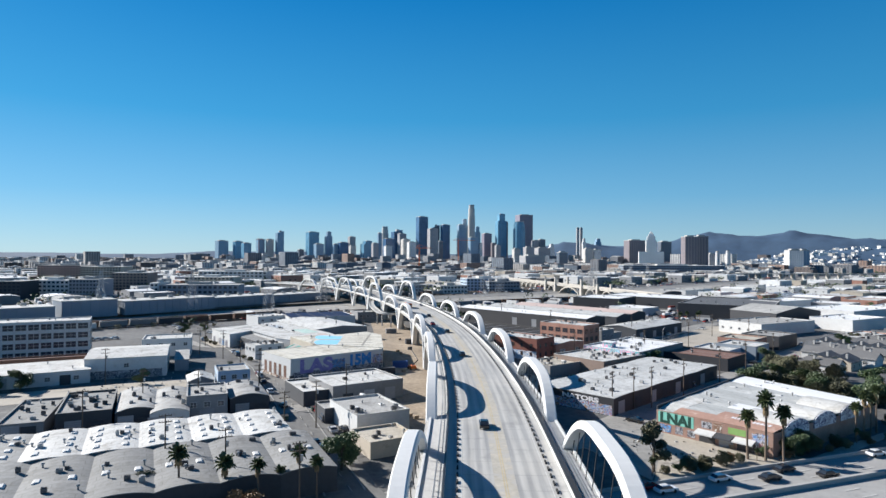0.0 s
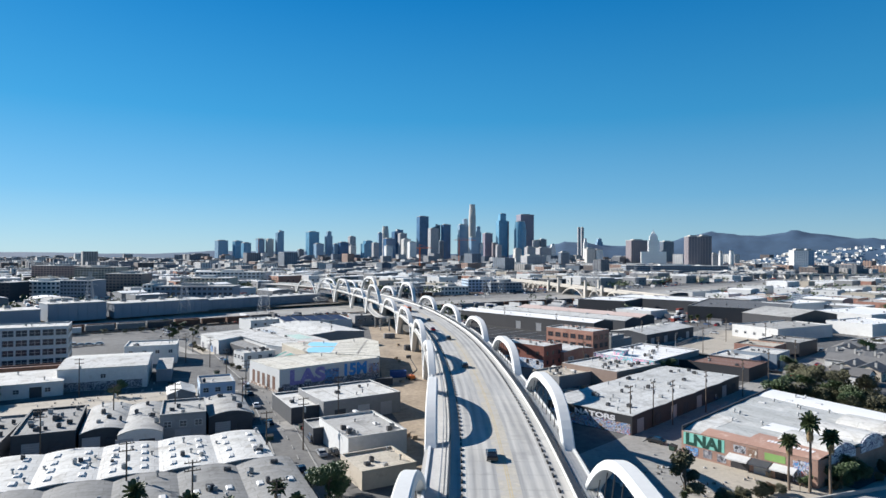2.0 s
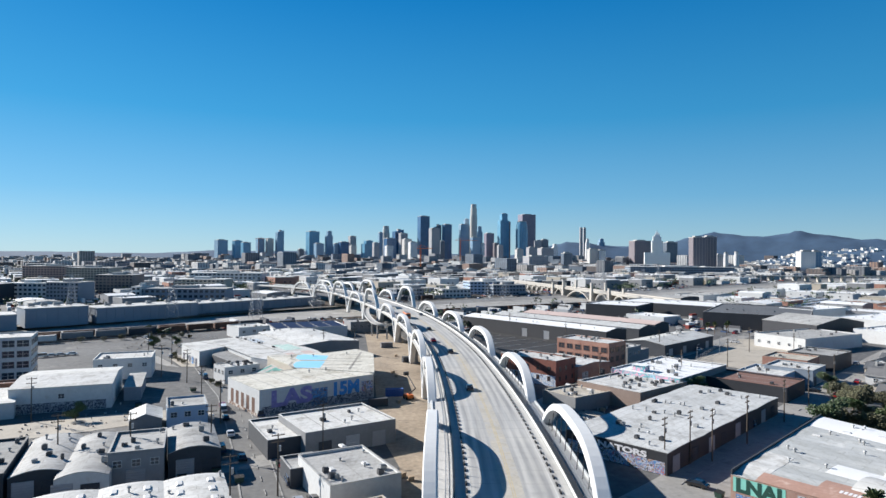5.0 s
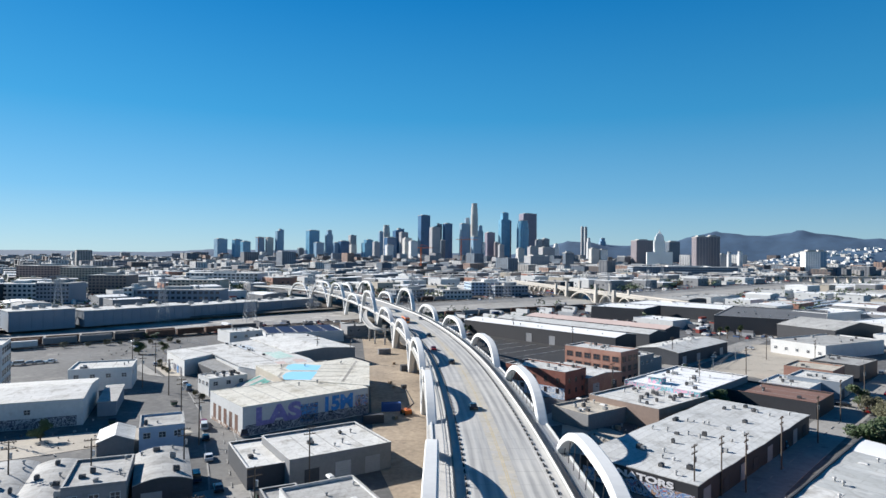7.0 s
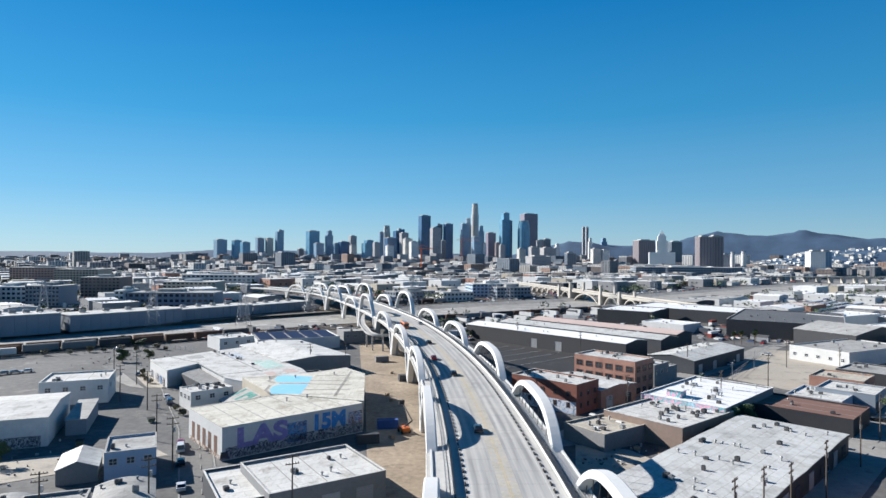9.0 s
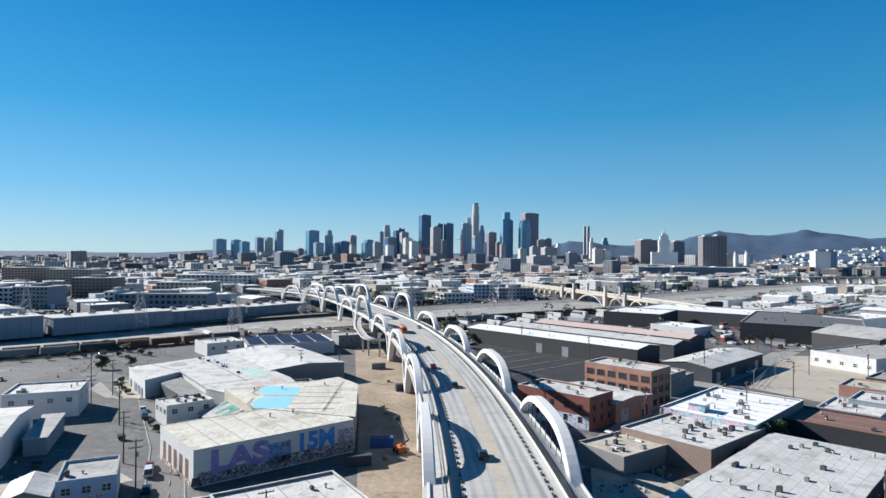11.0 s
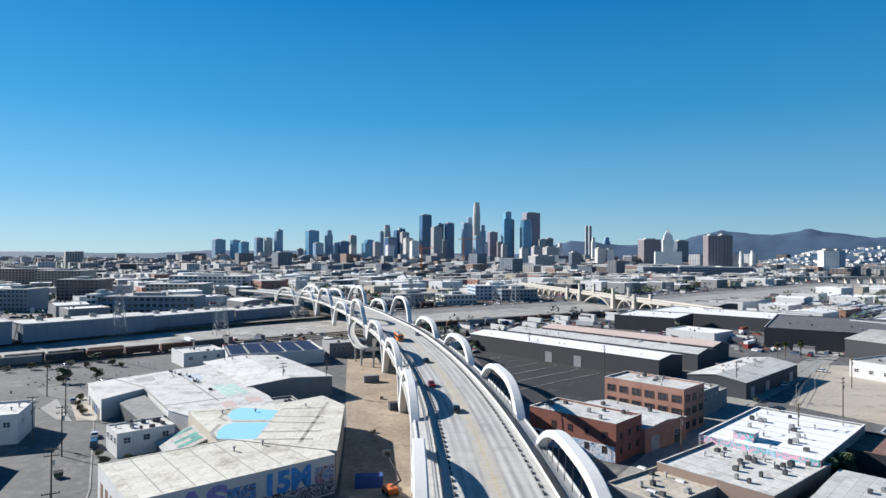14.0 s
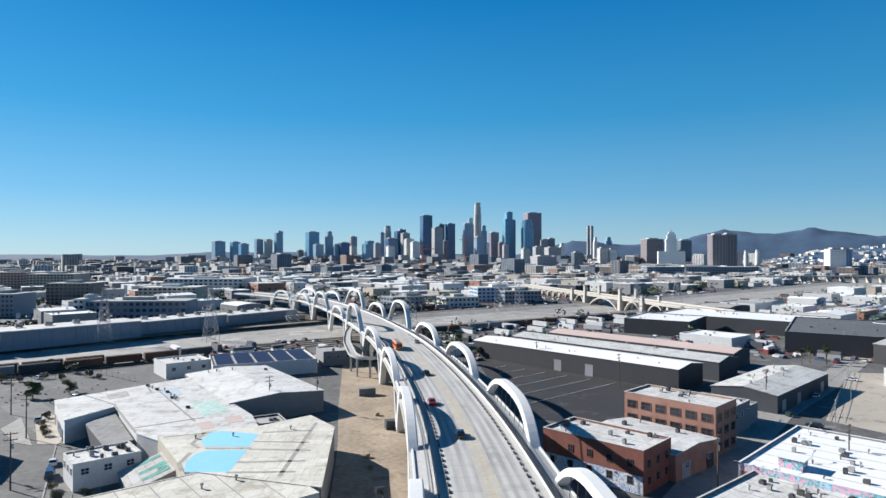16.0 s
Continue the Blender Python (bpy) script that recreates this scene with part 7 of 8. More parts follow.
# ---- vehicles ----
def make_car(paint, label, kind="car"):
    c = thing("car", 0, 0, 0, 0, label, "car")
    van = kind == "van"
    L, W, H = (5.2, 1.95, 2.0) if van else (4.6, 1.85, 1.45)
    m = Mesh()
    prof = [(-L / 2, 0.35), (-L / 2, 0.8), (-L / 2 + 0.2, 0.95), (L / 2 - 0.2, 0.85), (L / 2, 0.7), (L / 2, 0.35)]
    m.loft([[(x * W / 2 * (0.97 if z > 0.9 else 1), y, z) for y, z in prof] for x in (-1, 1)])
    part("body", m, paint, c)
    y0, y1, y2, y3 = (-L / 2 + 0.1, -L / 2 + 0.3, L * 0.2, L * 0.34) if van else (-L * 0.42, -L * 0.26, L * 0.1, L * 0.27)
    m = Mesh()
    m.loft([[(-W * 0.45, y0, 0.9), (W * 0.45, y0, 0.9), (W * 0.45, y3, 0.88), (-W * 0.45, y3, 0.88)], [(-W * 0.4, y1, H - 0.06), (W * 0.4, y1, H - 0.06), (W * 0.4, y2, H - 0.06), (-W * 0.4, y2, H - 0.06)]])
    part("window_glass", m, GLASS, c)
    m = Mesh()
    m.loft([[(-W * 0.4, y1 - 0.05, H - 0.07), (W * 0.4, y1 - 0.05, H - 0.07), (W * 0.4, y2, H - 0.07), (-W * 0.4, y2, H - 0.07)], [(-W * 0.36, y1 + 0.05, H), (W * 0.36, y1 + 0.05, H), (W * 0.36, y2 - 0.1, H), (-W * 0.36, y2 - 0.1, H)]])
    part("car_roof", m, paint, c)
    wm = Mesh()
    wm.tube([(-0.11, 0, 0), (0.11, 0, 0)], [0.34, 0.34], 12)
    wme = wm.data("wheel", TYRE)
    for x in (-W / 2 + 0.1, W / 2 - 0.1):
        for y in (-L * 0.31, L * 0.31):
            shared("wheel", wme, c, x, y, 0.34)
    return c


def paint(name, col):
    m, nt, b = base_mat(name, 0.25)
    nt.links.new(ramp(nt, noise_at(nt, 0.8, 3), [(0.3, tuple(v * 0.92 for v in col)), (0.7, col)]), b.inputs["Base Color"])
    b.inputs["Coat Weight"].default_value = 0.5
    return m


CARS = [make_car(paint("black_car_paint", (0.015, 0.015, 0.018)), "black sedan car with dark windows"), make_car(paint("white_car_paint", (0.75, 0.75, 0.75)), "white sedan car with dark windows"),
        make_car(paint("silver_car_paint", (0.35, 0.36, 0.38)), "silver grey sedan car with dark windows"), make_car(paint("red_car_paint", (0.35, 0.02, 0.02)), "dark red sedan car with dark windows"),
        make_car(paint("white_van_paint", (0.72, 0.72, 0.7)), "white delivery van with dark windows", "van"), make_car(paint("dark_blue_van_paint", (0.03, 0.05, 0.1)), "dark blue van with dark windows", "van")]


def park(k, x, y, a, z=0.12):
    o = copy_thing(CARS[k], pose(x, y, z, 0, 0, a))
    return o


used = set()


def put_car(k, x, y, a, z=0.12):
    if k in used:
        park(k, x, y, a, z)
    else:
        used.add(k)
        CARS[k].matrix_basis = pose(x, y, z, 0, 0, a)


def on_deck(k, x, y, off, flip=0):
    s = AXIS.near(x, y)
    p, n, t = AXIS.at(s)
    q = p + n * off
    put_car(k, q.x, q.y, math.degrees(math.atan2(t.y, t.x)) - 90 + flip, deck_z(s) + 0.02)


on_deck(0, 7, 120, -2.0)
on_deck(0, 5, 205, -2.2)
on_deck(0, 0, 268, -2.1)
on_deck(0, -9, 335, -2.2, 180)
on_deck(2, -24, 405, 5.4)
on_deck(3, -3, 295, -5.4, 180)
for k, along, off in ((1, 21, -8.4), (0, 31, -5.4), (0, 38, -8.2), (0, 44, -2.9), (1, 6.5, -7.2), (3, 4, -9.6), (1, 67, -9.0), (2, 90, -5.5), (0, 112, -8.5), (2, -30, -5.5), (5, 60, 5.5), (1, -55, 5.6)):
    x, y, a = 36.8 + 0.938 * along + 0.345 * off, 110.4 + 0.345 * along - 0.938 * off, -69.8 if off < 0 else 110.2
    put_car(k, x, y, a, 0.26)
for k, x, y, a in ((4, 66, 156, 60), (5, 60, 163, 50), (0, 50, 170, 45), (4, 98, 237, 45), (0, 90, 229, 45), (5, 83, 217, 45), (0, 129, 262, 45), (2, 138, 268, 45), (5, -57, 190, 25), (0, -50, 184, 25), (2, -39, 182, 25), (0, -28, 160, 30), (2, -43, 150, 25), (0, -33, 148, 25), (5, -30, 142, 25),
                   (2, -120, 345, 60), (1, -135, 352, 60), (0, -155, 360, 60), (1, -162, 372, 50), (0, 104, 318, 45), (2, 96, 310, 45), (1, 76, 288, 45), (1, 158, 385, 45), (2, -128, 322, 30), (4, -110, 372, 60), (1, -170, 385, 60)):
    put_car(k, x, y, a)
for k in range(26):
    put_car(k % 6, 120 + (k % 9) * 3.1, 478 + (k // 9) * 9 + (k % 9) * 2.2, 40)
bus = thing("bus", 0, 0, 0, 0, "orange and silver city bus with roof vents", "bus")
m = Mesh()
m.loft([[(x, y, z) for x, z in ((-1.27, 0.35), (1.27, 0.35), (1.27, 2.7), (1.1, 3.0), (-1.1, 3.0), (-1.27, 2.7))] for y in (-6, 6)])
part("body", m, ORANGE, bus)
m = Mesh()
m.box(-1.29, -5.5, 1.5, 1.29, 5.5, 2.4)
m.box(-1.1, 5.95, 1.3, 1.1, 6.02, 2.6)
m.box(-1.0, -6.02, 1.6, 1.0, -5.95, 2.5)
part("window_glass", m, GLASS, bus)
m = Mesh()
m.box(-0.9, -5, 3.004, 0.9, 4.5, 3.25)
part("roof_unit", m, STEEL, bus)
for y in (-3.6, 3.6):
    for x in (-1.1, 1.1):
        m = Mesh()
        m.tube([(x - 0.14, y, 0.5), (x + 0.14, y, 0.5)], [0.5, 0.5], 12)
        part("wheel", m, TYRE, bus)
s_bus = AXIS.near(-20, 392)
p, n, t = AXIS.at(s_bus)
q = p - n * 5.2
bus.matrix_basis = pose(q.x, q.y, deck_z(s_bus) + 0.02, 0, 0, math.degrees(math.atan2(t.y, t.x)) + 90)


bg = Mesh()
bg.box(-1.1, -1.3, 0.34, 1.1, 1.3, 1.1)
BOGIE_ME = bg.data("bogie", DARK_METAL)


def boxcar(x, y, a, mat):
    b = thing("freight_car", x, y, 0, a, "weathered freight car standing on the tracks", "train car", "freight train")
    m = Mesh()
    m.box(-1.5, -7.6, 1.1, 1.5, 7.6, 4.2)
    for k in range(9):
        for sx in (-1.56, 1.5):
            m.box(sx, -7.4 + k * 1.8, 1.2, sx + 0.06, -7.2 + k * 1.8, 4.1)
    m.box(-0.4, -7.4, 4.2, 0.4, 7.4, 4.35)
    part("body", m, mat, b)
    for y0 in (-5.6, 5.6):
        shared("bogie", BOGIE_ME, b, 0, y0, 0)


for off, s0, n, src in ((-4, 70, 11, NEAR_YARD), (3, 150, 9, NEAR_YARD), (0, 430, 14, NEAR_YARD), (-14, 180, 12, FAR_YARD), (2, 320, 14, FAR_YARD), (18, 420, 12, FAR_YARD)):
    L = Line(src)
    for k in range(n):
        p, nn, t = L.at(s0 + k * 16.4)
        q = p + nn * (math.floor(off / 7) * 7 + 3)
        if min((c.x - q.x) ** 2 + (c.y - q.y) ** 2 for c in AXIS.p[::4]) > 350 and all((q.x - a) ** 2 + (q.y - b) ** 2 > (r * 0.7) ** 2 for a, b, r in TAKEN):
            boxcar(q.x, q.y, math.degrees(math.atan2(t.y, t.x)) - 90, (W_DARK, RUST, RUST, W_DARK, W_GREY, RUST)[(k * 5 + k // 3) % 6])


# ---- street furniture ----
def make_pole(h, arms):
    t = thing("utility_pole", 0, 0, 0, 0, "weathered wooden utility pole with crossarms", "utility pole", "utility poles")
    m = Mesh()
    m.tube([(0, 0, -0.5), (0, 0, h)], [0.19, 0.12], 7)
    part("pole", m, WOOD, t)
    for k in range(arms):
        m = Mesh()
        z = h - 0.5 - k * 1.3
        m.box(-1.3, -0.07, z, 1.3, 0.07, z + 0.16)
        for x in (-1.15, -0.6, 0.6, 1.15):
            m.tube([(x, 0, z + 0.16), (x, 0, z + 0.42)], [0.06, 0.05], 5)
        part("crossarm", m, WOOD, t)
    if arms > 1:
        m = Mesh()
        m.tube([(0.35, 0, h - 3.6), (0.35, 0, h - 2.5)], [0.28, 0.28], 8)
        part("transformer", m, STEEL, t)
    return t


PO = make_pole(12.5, 2)
PO.matrix_basis = pose(60, 186, 0, 0, 0, 45)
for x, y, a in ((75, 200, 45), (96, 221, 45), (116, 243, 45), (140, 268, 45), (87, 276, 40), (54, 268, 40), (100, 338, 40), (62, 374, 40), (36, 414, 40), (120, 310, 40), (-41, 150, 30), (-36, 163, 30), (-58, 186, 30), (-66, 214, 30), (-80, 236, 30),
                (-98, 268, 30), (-120, 305, 30), (-112, 278, 30), (-90, 150, 25), (-60, 128, 25), (-100, 118, 25), (-73, 178, 25), (-88, 176, 25), (-44, 118, 25), (-28, 110, 25), (-142, 330, 30), (-60, 330, 30), (-46, 335, 30), (-32, 188, 30), (160, 330, 40), (150, 352, 40), (-120, 215, 25), (46, 178, 45), (54, 184, 45)):
    copy_thing(PO, pose(x, y, 0, 0, 0, a))
lp = thing("street_lamp", 74, 268, 0, 45, "slim grey street lamp with a curved arm", "street lamp")
m = Mesh()
m.tube([(0, 0, -0.3), (0, 0, 7.5), (0.4, 0, 8.2), (1.8, 0, 8.5)], [0.11, 0.08, 0.06, 0.05], 7)
part("pole", m, STEEL, lp)
m = Mesh()
m.box(1.6, -0.15, 8.4, 2.4, 0.15, 8.6)
part("lamp_head", m, STEEL, lp)
for x, y in ((64, 262), (86, 290), (110, 318), (132, 345)):
    copy_thing(lp, pose(x, y, 0, 0, 0, 45))


def make_pylon(h):
    t = thing("power_pylon", 0, 0, 0, 0, "grey steel lattice power pylon beside the river", "pylon", "power pylons")
    m = Mesh()

    def leg(z):
        return 3.2 * (1 - z / h) + 0.7
    zs = [-0.5 + (h + 0.5) * k / 9 for k in range(10)]
    for sx in (-1, 1):
        for sy in (-1, 1):
            for a, b in zip(zs, zs[1:]):
                m.bar((sx * leg(a), sy * leg(a), a), (sx * leg(b), sy * leg(b), b), 0.14)
    for a, b in zip(zs, zs[1:]):
        for sgn in (-1, 1):
            m.bar((-leg(a), sgn * leg(a), a), (leg(b), sgn * leg(b), b), 0.09)
            m.bar((leg(a), sgn * leg(a), a), (-leg(b), sgn * leg(b), b), 0.09)
            m.bar((sgn * leg(a), -leg(a), a), (sgn * leg(b), leg(b), b), 0.09)
    part("lattice", m, STEEL, t)
    for z in (h * 0.72, h * 0.86, h - 0.5):
        m = Mesh()
        m.bar((-5, 0, z), (5, 0, z), 0.16)
        m.bar((-5, 0, z), (0, 0, z + 1.2), 0.1)
        m.bar((5, 0, z), (0, 0, z + 1.2), 0.1)
        for x in (-4.8, 4.8):
            m.bar((x, 0, z), (x, 0, z - 1.4), 0.12)
        part("pylon_arm", m, STEEL, t)
    return t


PY = make_pylon(32)
PY.matrix_basis = pose(-201, 488, 0, 0, 0, 40)
for x, y in ((-143, 497), (-262, 468), (-118, 590), (42, 690), (62, 712), (-330, 370), (230, 770), (330, 1010), (150, 640), (-30, 560)):
    copy_thing(PY, pose(x, y, 0, 0, 0, 40))

# freeway median, lane marks and parapet
fl = [(Vector((x, y, 0)), Vector((0.345, -0.938, 0))) for x, y in FREEWAY_LINE]
m = Mesh()
slab_along(m, fl, -0.4, 0.4, 0, 1.1)
tagged(part("median_barrier", m, CONC), "low grey concrete freeway median barrier", "barrier", kind="structure")
m = Mesh()
slab_along(m, fl, -11.4, -11.0, 0, 0.9)
tagged(part("freeway_parapet", m, CONC), "concrete freeway edge parapet", "barrier", kind="structure")
m = Mesh()
for o in (-7.2, -3.8, 3.8, 7.2):
    for k in range(42):
        p = Vector((*FREEWAY_LINE[0], 0)).lerp(Vector((*FREEWAY_LINE[-1], 0)), k / 42)
        d = Vector((0.938, 0.345, 0))
        n = Vector((0.345, -0.938, 0))
        m.add([tuple(p + n * (o + a) + d * b + Vector((0, 0, 0.262 + c))) for c in (0, 0.006) for a, b in ((-0.08, 0), (0.08, 0), (0.08, 4), (-0.08, 4))], [(4, 5, 6, 7), (0, 1, 5, 4), (1, 2, 6, 5), (2, 3, 7, 6), (3, 0, 4, 7)])
tagged(part("lane_marks", m, LINE_WHITE), "white dashed freeway lane marks", "road marking", kind="structure")
m = Mesh()
for r in range(7):
    a = Vector((19.5 - r * 0.4, 342 + r * 14, 0))
    d = Vector((0.75, 0.66, 0))
    reach = ((Vector((10, 446, 0)) - a).dot(Vector((0.69, 0.73, 0))) - 13) / 1.0
    if reach < 6:
        continue
    b = a + d * min(60, reach)
    n = Vector((d.y, -d.x, 0)) * 0.09
    m.add([tuple(q + Vector((0, 0, z))) for z in (0.1, 0.2) for q in (a - n, a + n, b + n, b - n)], [(4, 5, 6, 7), (0, 1, 5, 4), (1, 2, 6, 5), (2, 3, 7, 6), (3, 0, 4, 7)])
tagged(part("parking_lines", m, LINE_WHITE), "white painted parking bay lines", "road marking", kind="structure")

# site equipment on the dirt strip
for x, y, a in ((-15, 246, 30),):
    e = thing("boom_lift", x, y, 0, a, "orange boom lift on the dirt strip", "machine", "site machines")
    m = Mesh()
    m.box(-1.1, -1.6, 0.5, 1.1, 1.6, 1.6)
    part("chassis", m, ORANGE, e)
    m = Mesh()
    m.bar((0, 0, 1.5), (0, -5, 4.5), 0.22)
    m.bar((0, -5, 4.5), (0, 1.5, 8.2), 0.18)
    m.box(-0.8, 1.4, 7.6, 0.8, 2.4, 8.7)
    part("boom", m, DARK_METAL, e)
    for sx in (-1, 1):
        for sy in (-1, 1):
            w = Mesh()
            w.tube([(sx * 1.0, sy * 1.1, 0.5), (sx * 1.3, sy * 1.1, 0.5)], [0.5, 0.5], 10)
            part("wheel", w, TYRE, e)
for x, y, a, mat, lab in ((-20, 250, 10, surf("blue_container_paint", (0.03, 0.08, 0.25), var=0.15), "blue steel container on dirt"), (-19, 316, 20, W_DARK, "dark steel container on dirt"), (-33, 358, 20, W_GREY, "grey steel container on dirt"), (-24, 236, 15, W_DARK, "dark site trailer on dirt"), (-41, 300, 60, W_GREY, "grey tank-like site box")):
    c = thing("container", x, y, 0, a, lab, "container", "site containers")
    m = Mesh()
    m.box(-3, -1.2, 0.1, 3, 1.2, 2.6)
    part("body", m, mat, c)
    m = Mesh()
    m.box(3.0, -1.1, 0.2, 3.06, 1.1, 2.5)
    part("end_door", m, STEEL, c)
build_bollards()


def yard_fence(x0, y0, x1, y1):
    """A wire mesh fence: posts with three rails."""
    t = thing("fence", x0, y0, 0, math.degrees(math.atan2(y1 - y0, x1 - x0)), "grey wire yard fence on steel posts", "fence", "yard fences")
    L = math.hypot(x1 - x0, y1 - y0)
    n = max(2, int(L / 4))
    pm = Mesh()
    pm.tube([(0, 0, -0.2), (0, 0, 2.3)], [0.06, 0.06], 5)
    pme = pm.data("post", STEEL)
    for k in range(n + 1):
        shared("post", pme, t, L * k / n, 0, 0)
    for z in (0.3, 1.2, 2.2):
        m = Mesh()
        m.box(0, -0.03, z - 0.04, L, 0.03, z + 0.04)
        part("rail", m, STEEL, t)


for ends in ((-205, 352, -150, 395), (-150, 395, -128, 380), (112, 324, 168, 402), (128, 298, 150, 299), (-57, 215, -49, 197)):
    yard_fence(*ends)


# ---- clutter in the yards ----
def dumpster_mesh():
    m = Mesh()
    m.loft([[(-0.8, -0.6, 0.15), (0.8, -0.6, 0.15), (0.8, 0.6, 0.15), (-0.8, 0.6, 0.15)], [(-0.95, -0.75, 1.1), (0.95, -0.75, 1.1), (0.95, 0.75, 1.3), (-0.95, 0.75, 1.3)]])
    return m


def make_dumpster():
    t = thing("dumpster", -53, 176, 0, 25, "dark green steel dumpster against a wall", "dumpster", "dumpsters")
    part("bin", dumpster_mesh(), surf("dumpster_paint", (0.03, 0.07, 0.05), rough=0.6, var=0.3), t)
    m = Mesh()
    m.add([(-0.98, -0.78, 1.12), (0.98, -0.78, 1.12), (0.98, 0.78, 1.34), (-0.98, 0.78, 1.34), (-0.98, -0.78, 1.17), (0.98, -0.78, 1.17), (0.98, 0.78, 1.39), (-0.98, 0.78, 1.39)],
          [(3, 2, 1, 0), (4, 5, 6, 7), (0, 1, 5, 4), (1, 2, 6, 5), (2, 3, 7, 6), (3, 0, 4, 7)])
    part("lid", m, TYRE, t, "black plastic lid")
    return t


def make_pallets():
    t = thing("pallet_stack", 68, 150, 0, 25, "leaning stack of pale wooden pallets", "pallets", "pallet stacks")
    mat = surf("raw_pallet_wood", (0.38, 0.29, 0.2), var=0.25, small=3)
    m = Mesh()
    m.box(-0.6, -0.6, 0, 0.6, 0.6, 0.14)
    me = m.data("pallet", mat)
    for k in range(6):
        shared("pallet", me, t, 0.03 * (k % 3), 0.04 * (k % 2), 0.02 + k * 0.16, k * 3)
    return t


DU, PA = make_dumpster(), make_pallets()
for x, y, a in ((-46, 170, 25), (-92, 150, 25), (-100, 148, 25), (-58, 170, 25), (-40, 180, 30), (52, 164, 45), (80, 213, 45), (95, 227, 45), (52, 258, 40), (70, 300, 40), (103, 330, 40), (-90, 254, 40), (-98, 232, 22), (-26, 152, 30)):
    copy_thing(DU, pose(x, y, 0.1, 0, 0, a))
for x, y, a in ((72, 149, 10), (74, 146, 50), (66, 147, 80), (77, 148, 20), (64, 152, 40), (46, 232, 30), (50, 226, 60), (-112, 146, 10), (-108, 143, 50), (-104, 146, 15), (-114, 152, 70), (-14, 172, 10), (-12, 174, 40), (-10, 172, 0), (-14, 176, 0), (-22, 282, 0), (-24, 290, 30), (-26, 330, 10), (-18, 240, 40)):
    copy_thing(PA, pose(x, y, 0.1, 0, 0, a))
m = Mesh()
for k in range(420):
    cx, cy, r = rng.choice(((70, 150, 7), (36, 222, 6), (50, 145, 10), (-106, 150, 9), (-108, 148, 7), (45, 236, 6), (-110, 210, 16), (-150, 360, 25), (-60, 440, 25)))
    x, y = cx + rng.gauss(0, r * 0.6), cy + rng.gauss(0, r * 0.6)
    w = rng.uniform(0.15, 0.6)
    m.turned(x, y, 0.0, rng.uniform(0.25, 0.6), w, w * rng.uniform(0.4, 1.4), rng.uniform(0, 3))
tagged(part("yard_debris", m, island_mat("debris", [(0.6, 0.6, 0.58), (0.2, 0.17, 0.14), (0.1, 0.1, 0.1), (0.35, 0.3, 0.24), (0.3, 0.32, 0.35), (0.45, 0.44, 0.42)])), "scattered scrap, boxes and rubble in the yards", "debris", kind="stuff")

# street markings
m = Mesh()
for (x0, y0), (x1, y1), off in (((-20, 119), (-74, 249), 0.0), ((-74, 249), (-103, 301), 0.0), ((47, 171), (204, 335), 0.0), ((60, 282), (225, 472), 0.0)):
    a, b = Vector((x0, y0, 0)), Vector((x1, y1, 0))
    d = (b - a).normalized()
    n = Vector((d.y, -d.x, 0))
    L = (b - a).length
    k = 0.0
    while k < L - 3:
        q = a + d * k
        m.add([tuple(q + n * u + d * v + Vector((0, 0, z))) for z in (0.12, 0.2) for u, v in ((-0.1, 0), (0.1, 0), (0.1, 3), (-0.1, 3))], [(4, 5, 6, 7), (0, 1, 5, 4), (1, 2, 6, 5), (2, 3, 7, 6), (3, 0, 4, 7)])
        k += 8
for side in (-1, 1):
    for a, b in (((-20, 119), (-35, 156)), ((-35, 156), (-51, 196)), ((-51, 196), (-74, 249)), ((-74, 249), (-103, 301))):
        a, b = Vector((*a, 0)), Vector((*b, 0))
        d = (b - a).normalized()
        n = Vector((d.y, -d.x, 0)) * side * (5.2 if side < 0 else 2.6)
        m.add([tuple(q + n + d.cross(Vector((0, 0, 1))) * u + Vector((0, 0, z))) for z in (0.1, 0.19) for q, u in ((a, -0.16), (a, 0.16), (b, 0.16), (b, -0.16))], [(4, 5, 6, 7), (0, 1, 5, 4), (1, 2, 6, 5), (2, 3, 7, 6), (3, 0, 4, 7)])
for k in range(9):
    q = Vector((-108 + k * 1.1, 300 + k * 0.5, 0))
    m.add([tuple(q + Vector((u, v, z))) for z in (0.12, 0.2) for u, v in ((-0.25, -1.6), (0.25, -1.8), (0.25, 1.6), (-0.25, 1.8))], [(4, 5, 6, 7), (0, 1, 5, 4), (1, 2, 6, 5), (2, 3, 7, 6), (3, 0, 4, 7)])
tagged(part("street_marks", m, FADED_WHITE), "worn white street markings and a crossing", "road marking", kind="structure")


def make_trailer():
    t = thing("truck_trailer", 92, 545, 0, 50, "white box trailer parked in the yard", "trailer", "parked trailers")
    m = Mesh()
    m.box(-1.25, -6.5, 1.1, 1.25, 6.5, 4.0)
    part("box_body", m, W_WHITE, t)
    m = Mesh()
    m.box(-1.1, -5.8, 0.12, 1.1, -3.8, 1.1)
    part("axle_group", m, TYRE, t)
    m = Mesh()
    m.box(-0.9, 3.8, 0.05, 0.9, 4.2, 1.1)
    part("landing_leg", m, DARK_METAL, t)
    return t


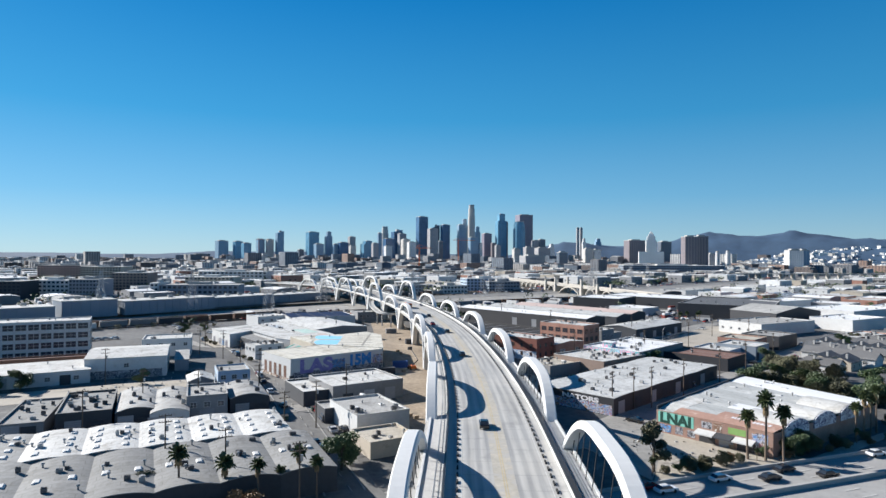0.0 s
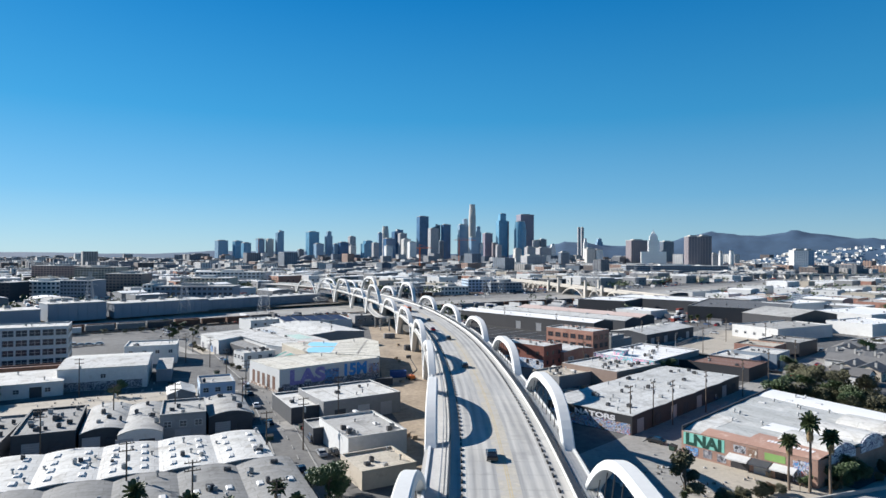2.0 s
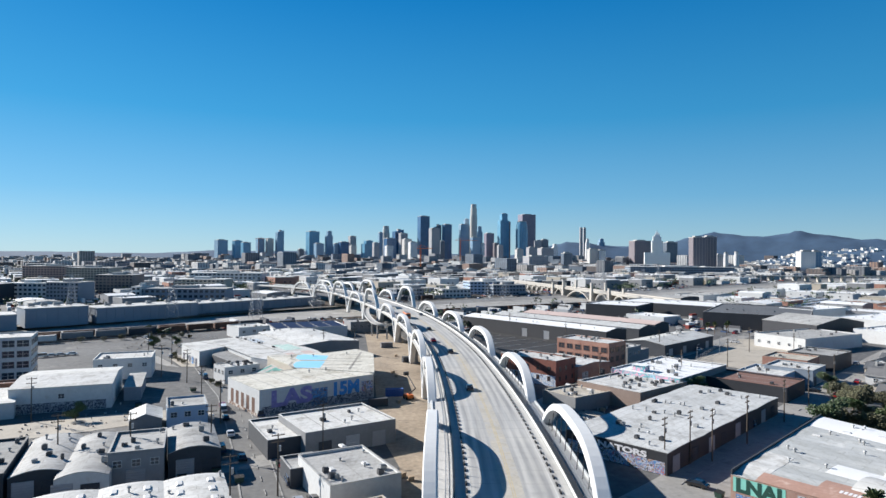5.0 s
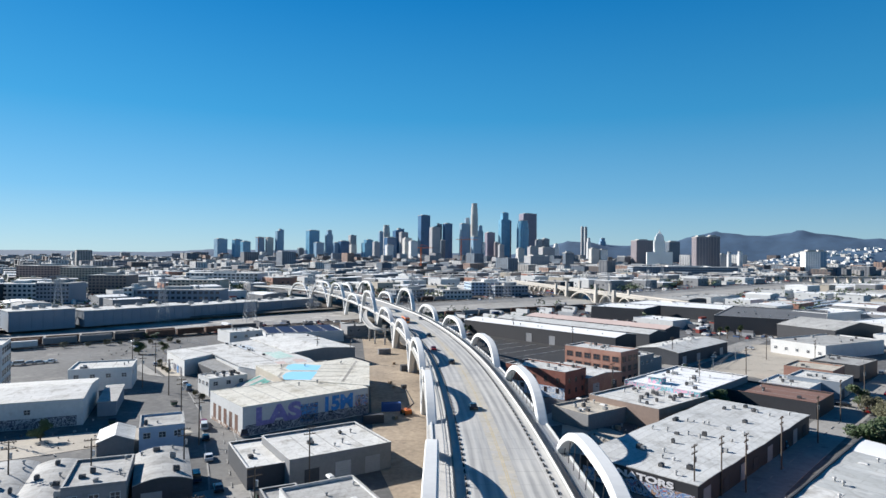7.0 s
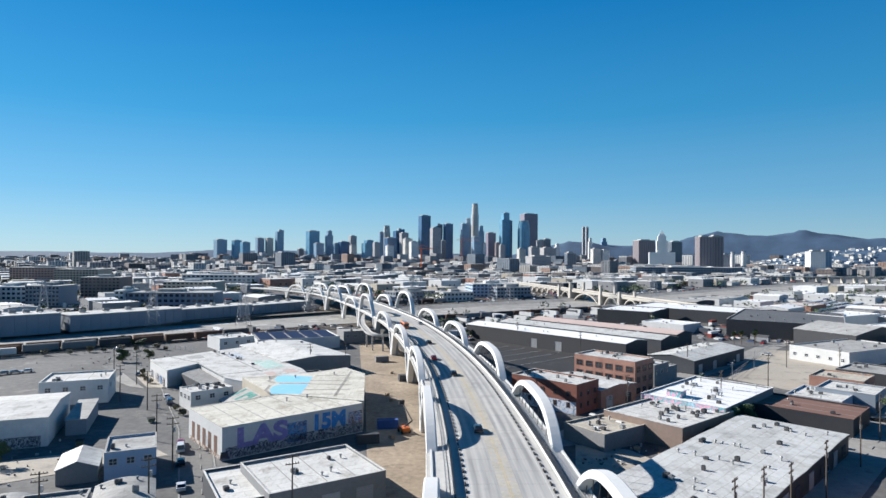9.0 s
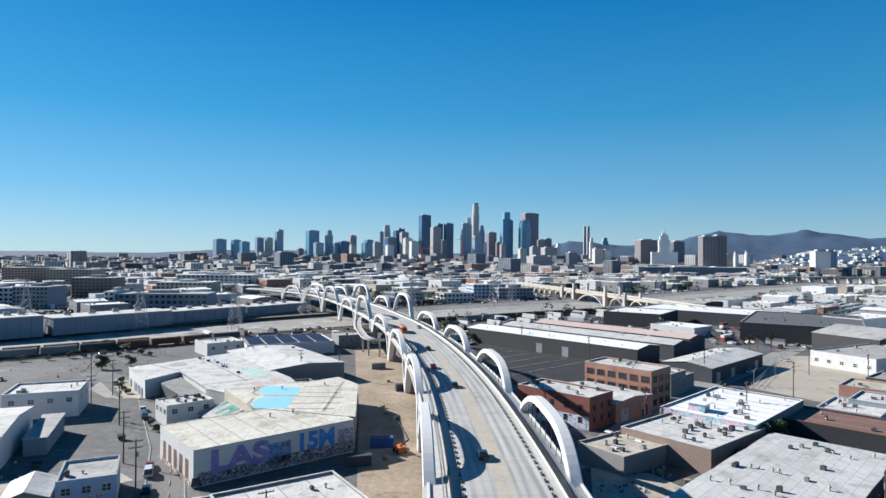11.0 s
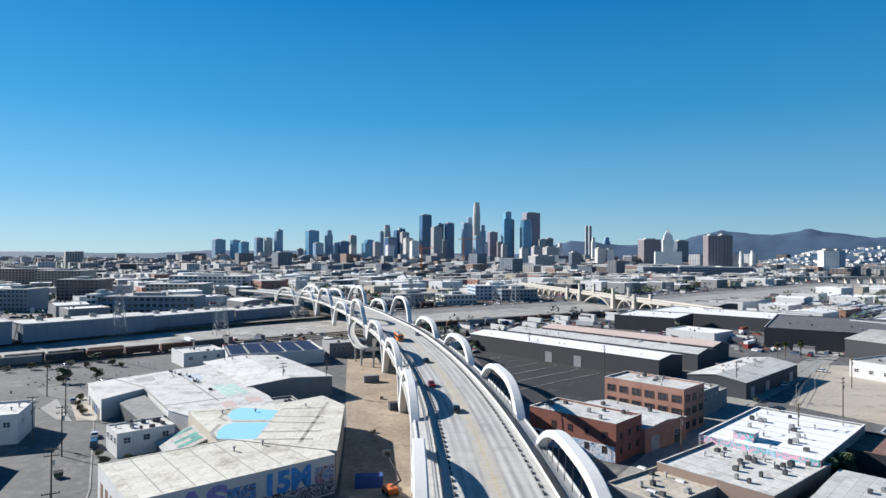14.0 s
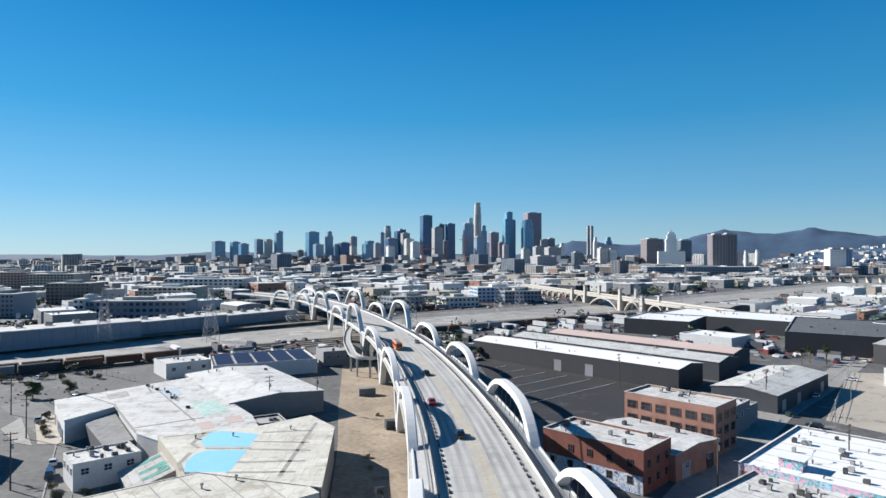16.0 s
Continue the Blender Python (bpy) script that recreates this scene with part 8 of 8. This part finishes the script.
TR = make_trailer()
for k in range(0, 34, 3):
    x, y = 30 + (k % 17) * 7.5, 518 + (k % 17) * 4.9 + (k // 17) * 26
    if min((c.x - x) ** 2 + (c.y - y) ** 2 for c in AXIS.p[::4]) > 500 and all((x - a) ** 2 + (y - b) ** 2 > (r * 0.7 + 5) ** 2 for a, b, r in TAKEN) and river_distance(x, y) > 48:
        copy_thing(TR, pose(x, y, 0.1, 0, 0, 38 + rng.choice((0, 0, 2))))
for k in range(0, 4, 3):
    x, y = -240 + (k % 8) * 9, 340 + (k % 8) * 7.2 + (k // 8) * 16
    if river_distance(x, y) > 48:
        copy_thing(TR, pose(x, y, 0.1, 0, 0, -50 + rng.choice((0, 90))))
for k in range(12):
    x, y = -205 + (k % 10) * 3.2 + (k // 10) * 10, 305 + (k % 10) * 2.4 + (k // 10) * 14
    put_car(rng.randrange(6), x, y, -52 + rng.choice((0, 180)))

for k in range(30):
    a, b, w = rng.choice((((-28, 140), (-51, 196), 4.6), ((-51, 196), (-74, 249), 4.8), ((-78, 256), (-103, 301), 4.8), ((-180, 167), (-125, 200), 4.2), ((110, 238), (200, 331), 4.6), ((100, 333), (220, 466), 4.6)))
    u = rng.uniform(0.05, 0.95)
    side = rng.choice((-1, 1))
    d = Vector((b[0] - a[0], b[1] - a[1])).normalized()
    x, y = a[0] + (b[0] - a[0]) * u + d.y * w * side, a[1] + (b[1] - a[1]) * u - d.x * w * side
    put_car(rng.randrange(6), x, y, math.degrees(math.atan2(d.y, d.x)) - 90)

# trees far off among the city blocks
m = Mesh()
for k in range(620):
    y = rng.uniform(430, 2300) if k % 3 else rng.uniform(430, 1100)
    x = y * rng.uniform(-0.72, 0.75)
    if free(x, y, 3):
        h = rng.uniform(5, 11)
        leaf_cloud(m, (x, y, h * 0.55), h * 0.5, 26, 1.3, 0.9)
tagged(part("distant_trees", m, LEAF), "dark green street trees among the city blocks", "trees", kind="stuff")
# vehicles and stacked goods in the far yards and streets
m = Mesh()
for k in range(4200):
    y = rng.uniform(430, 1250)
    x = y * rng.uniform(-0.7, 0.74)
    if river_distance(x, y) < 46 or not all((x - a) ** 2 + (y - b) ** 2 > (c * 0.75) ** 2 for a, b, c in TAKEN if abs(a - x) < 90):
        continue
    if min((q.x - x) ** 2 + (q.y - y) ** 2 for q in AXIS.p[::8]) < 400:
        continue
    tall = rng.random() > 0.86
    a = radians(rng.choice((38, 40, 128)))
    w, d, h = (2.6, rng.uniform(6, 13), 3.8) if tall else (1.9, 4.6, 1.5)
    m.turned(x, y, -0.05, h * 0.62, w, d, a)
    m.turned(x, y, h * 0.62, h, w * 0.86, d * (0.98 if tall else 0.55), a)
tagged(part("distant_vehicles", m, island_mat("vehicle_colours", [(0.7, 0.7, 0.7), (0.03, 0.03, 0.035), (0.3, 0.31, 0.33), (0.06, 0.07, 0.09), (0.62, 0.62, 0.6), (0.12, 0.12, 0.13), (0.25, 0.05, 0.04), (0.05, 0.09, 0.18)])), "parked cars and trucks in the far yards", "vehicles", kind="stuff")
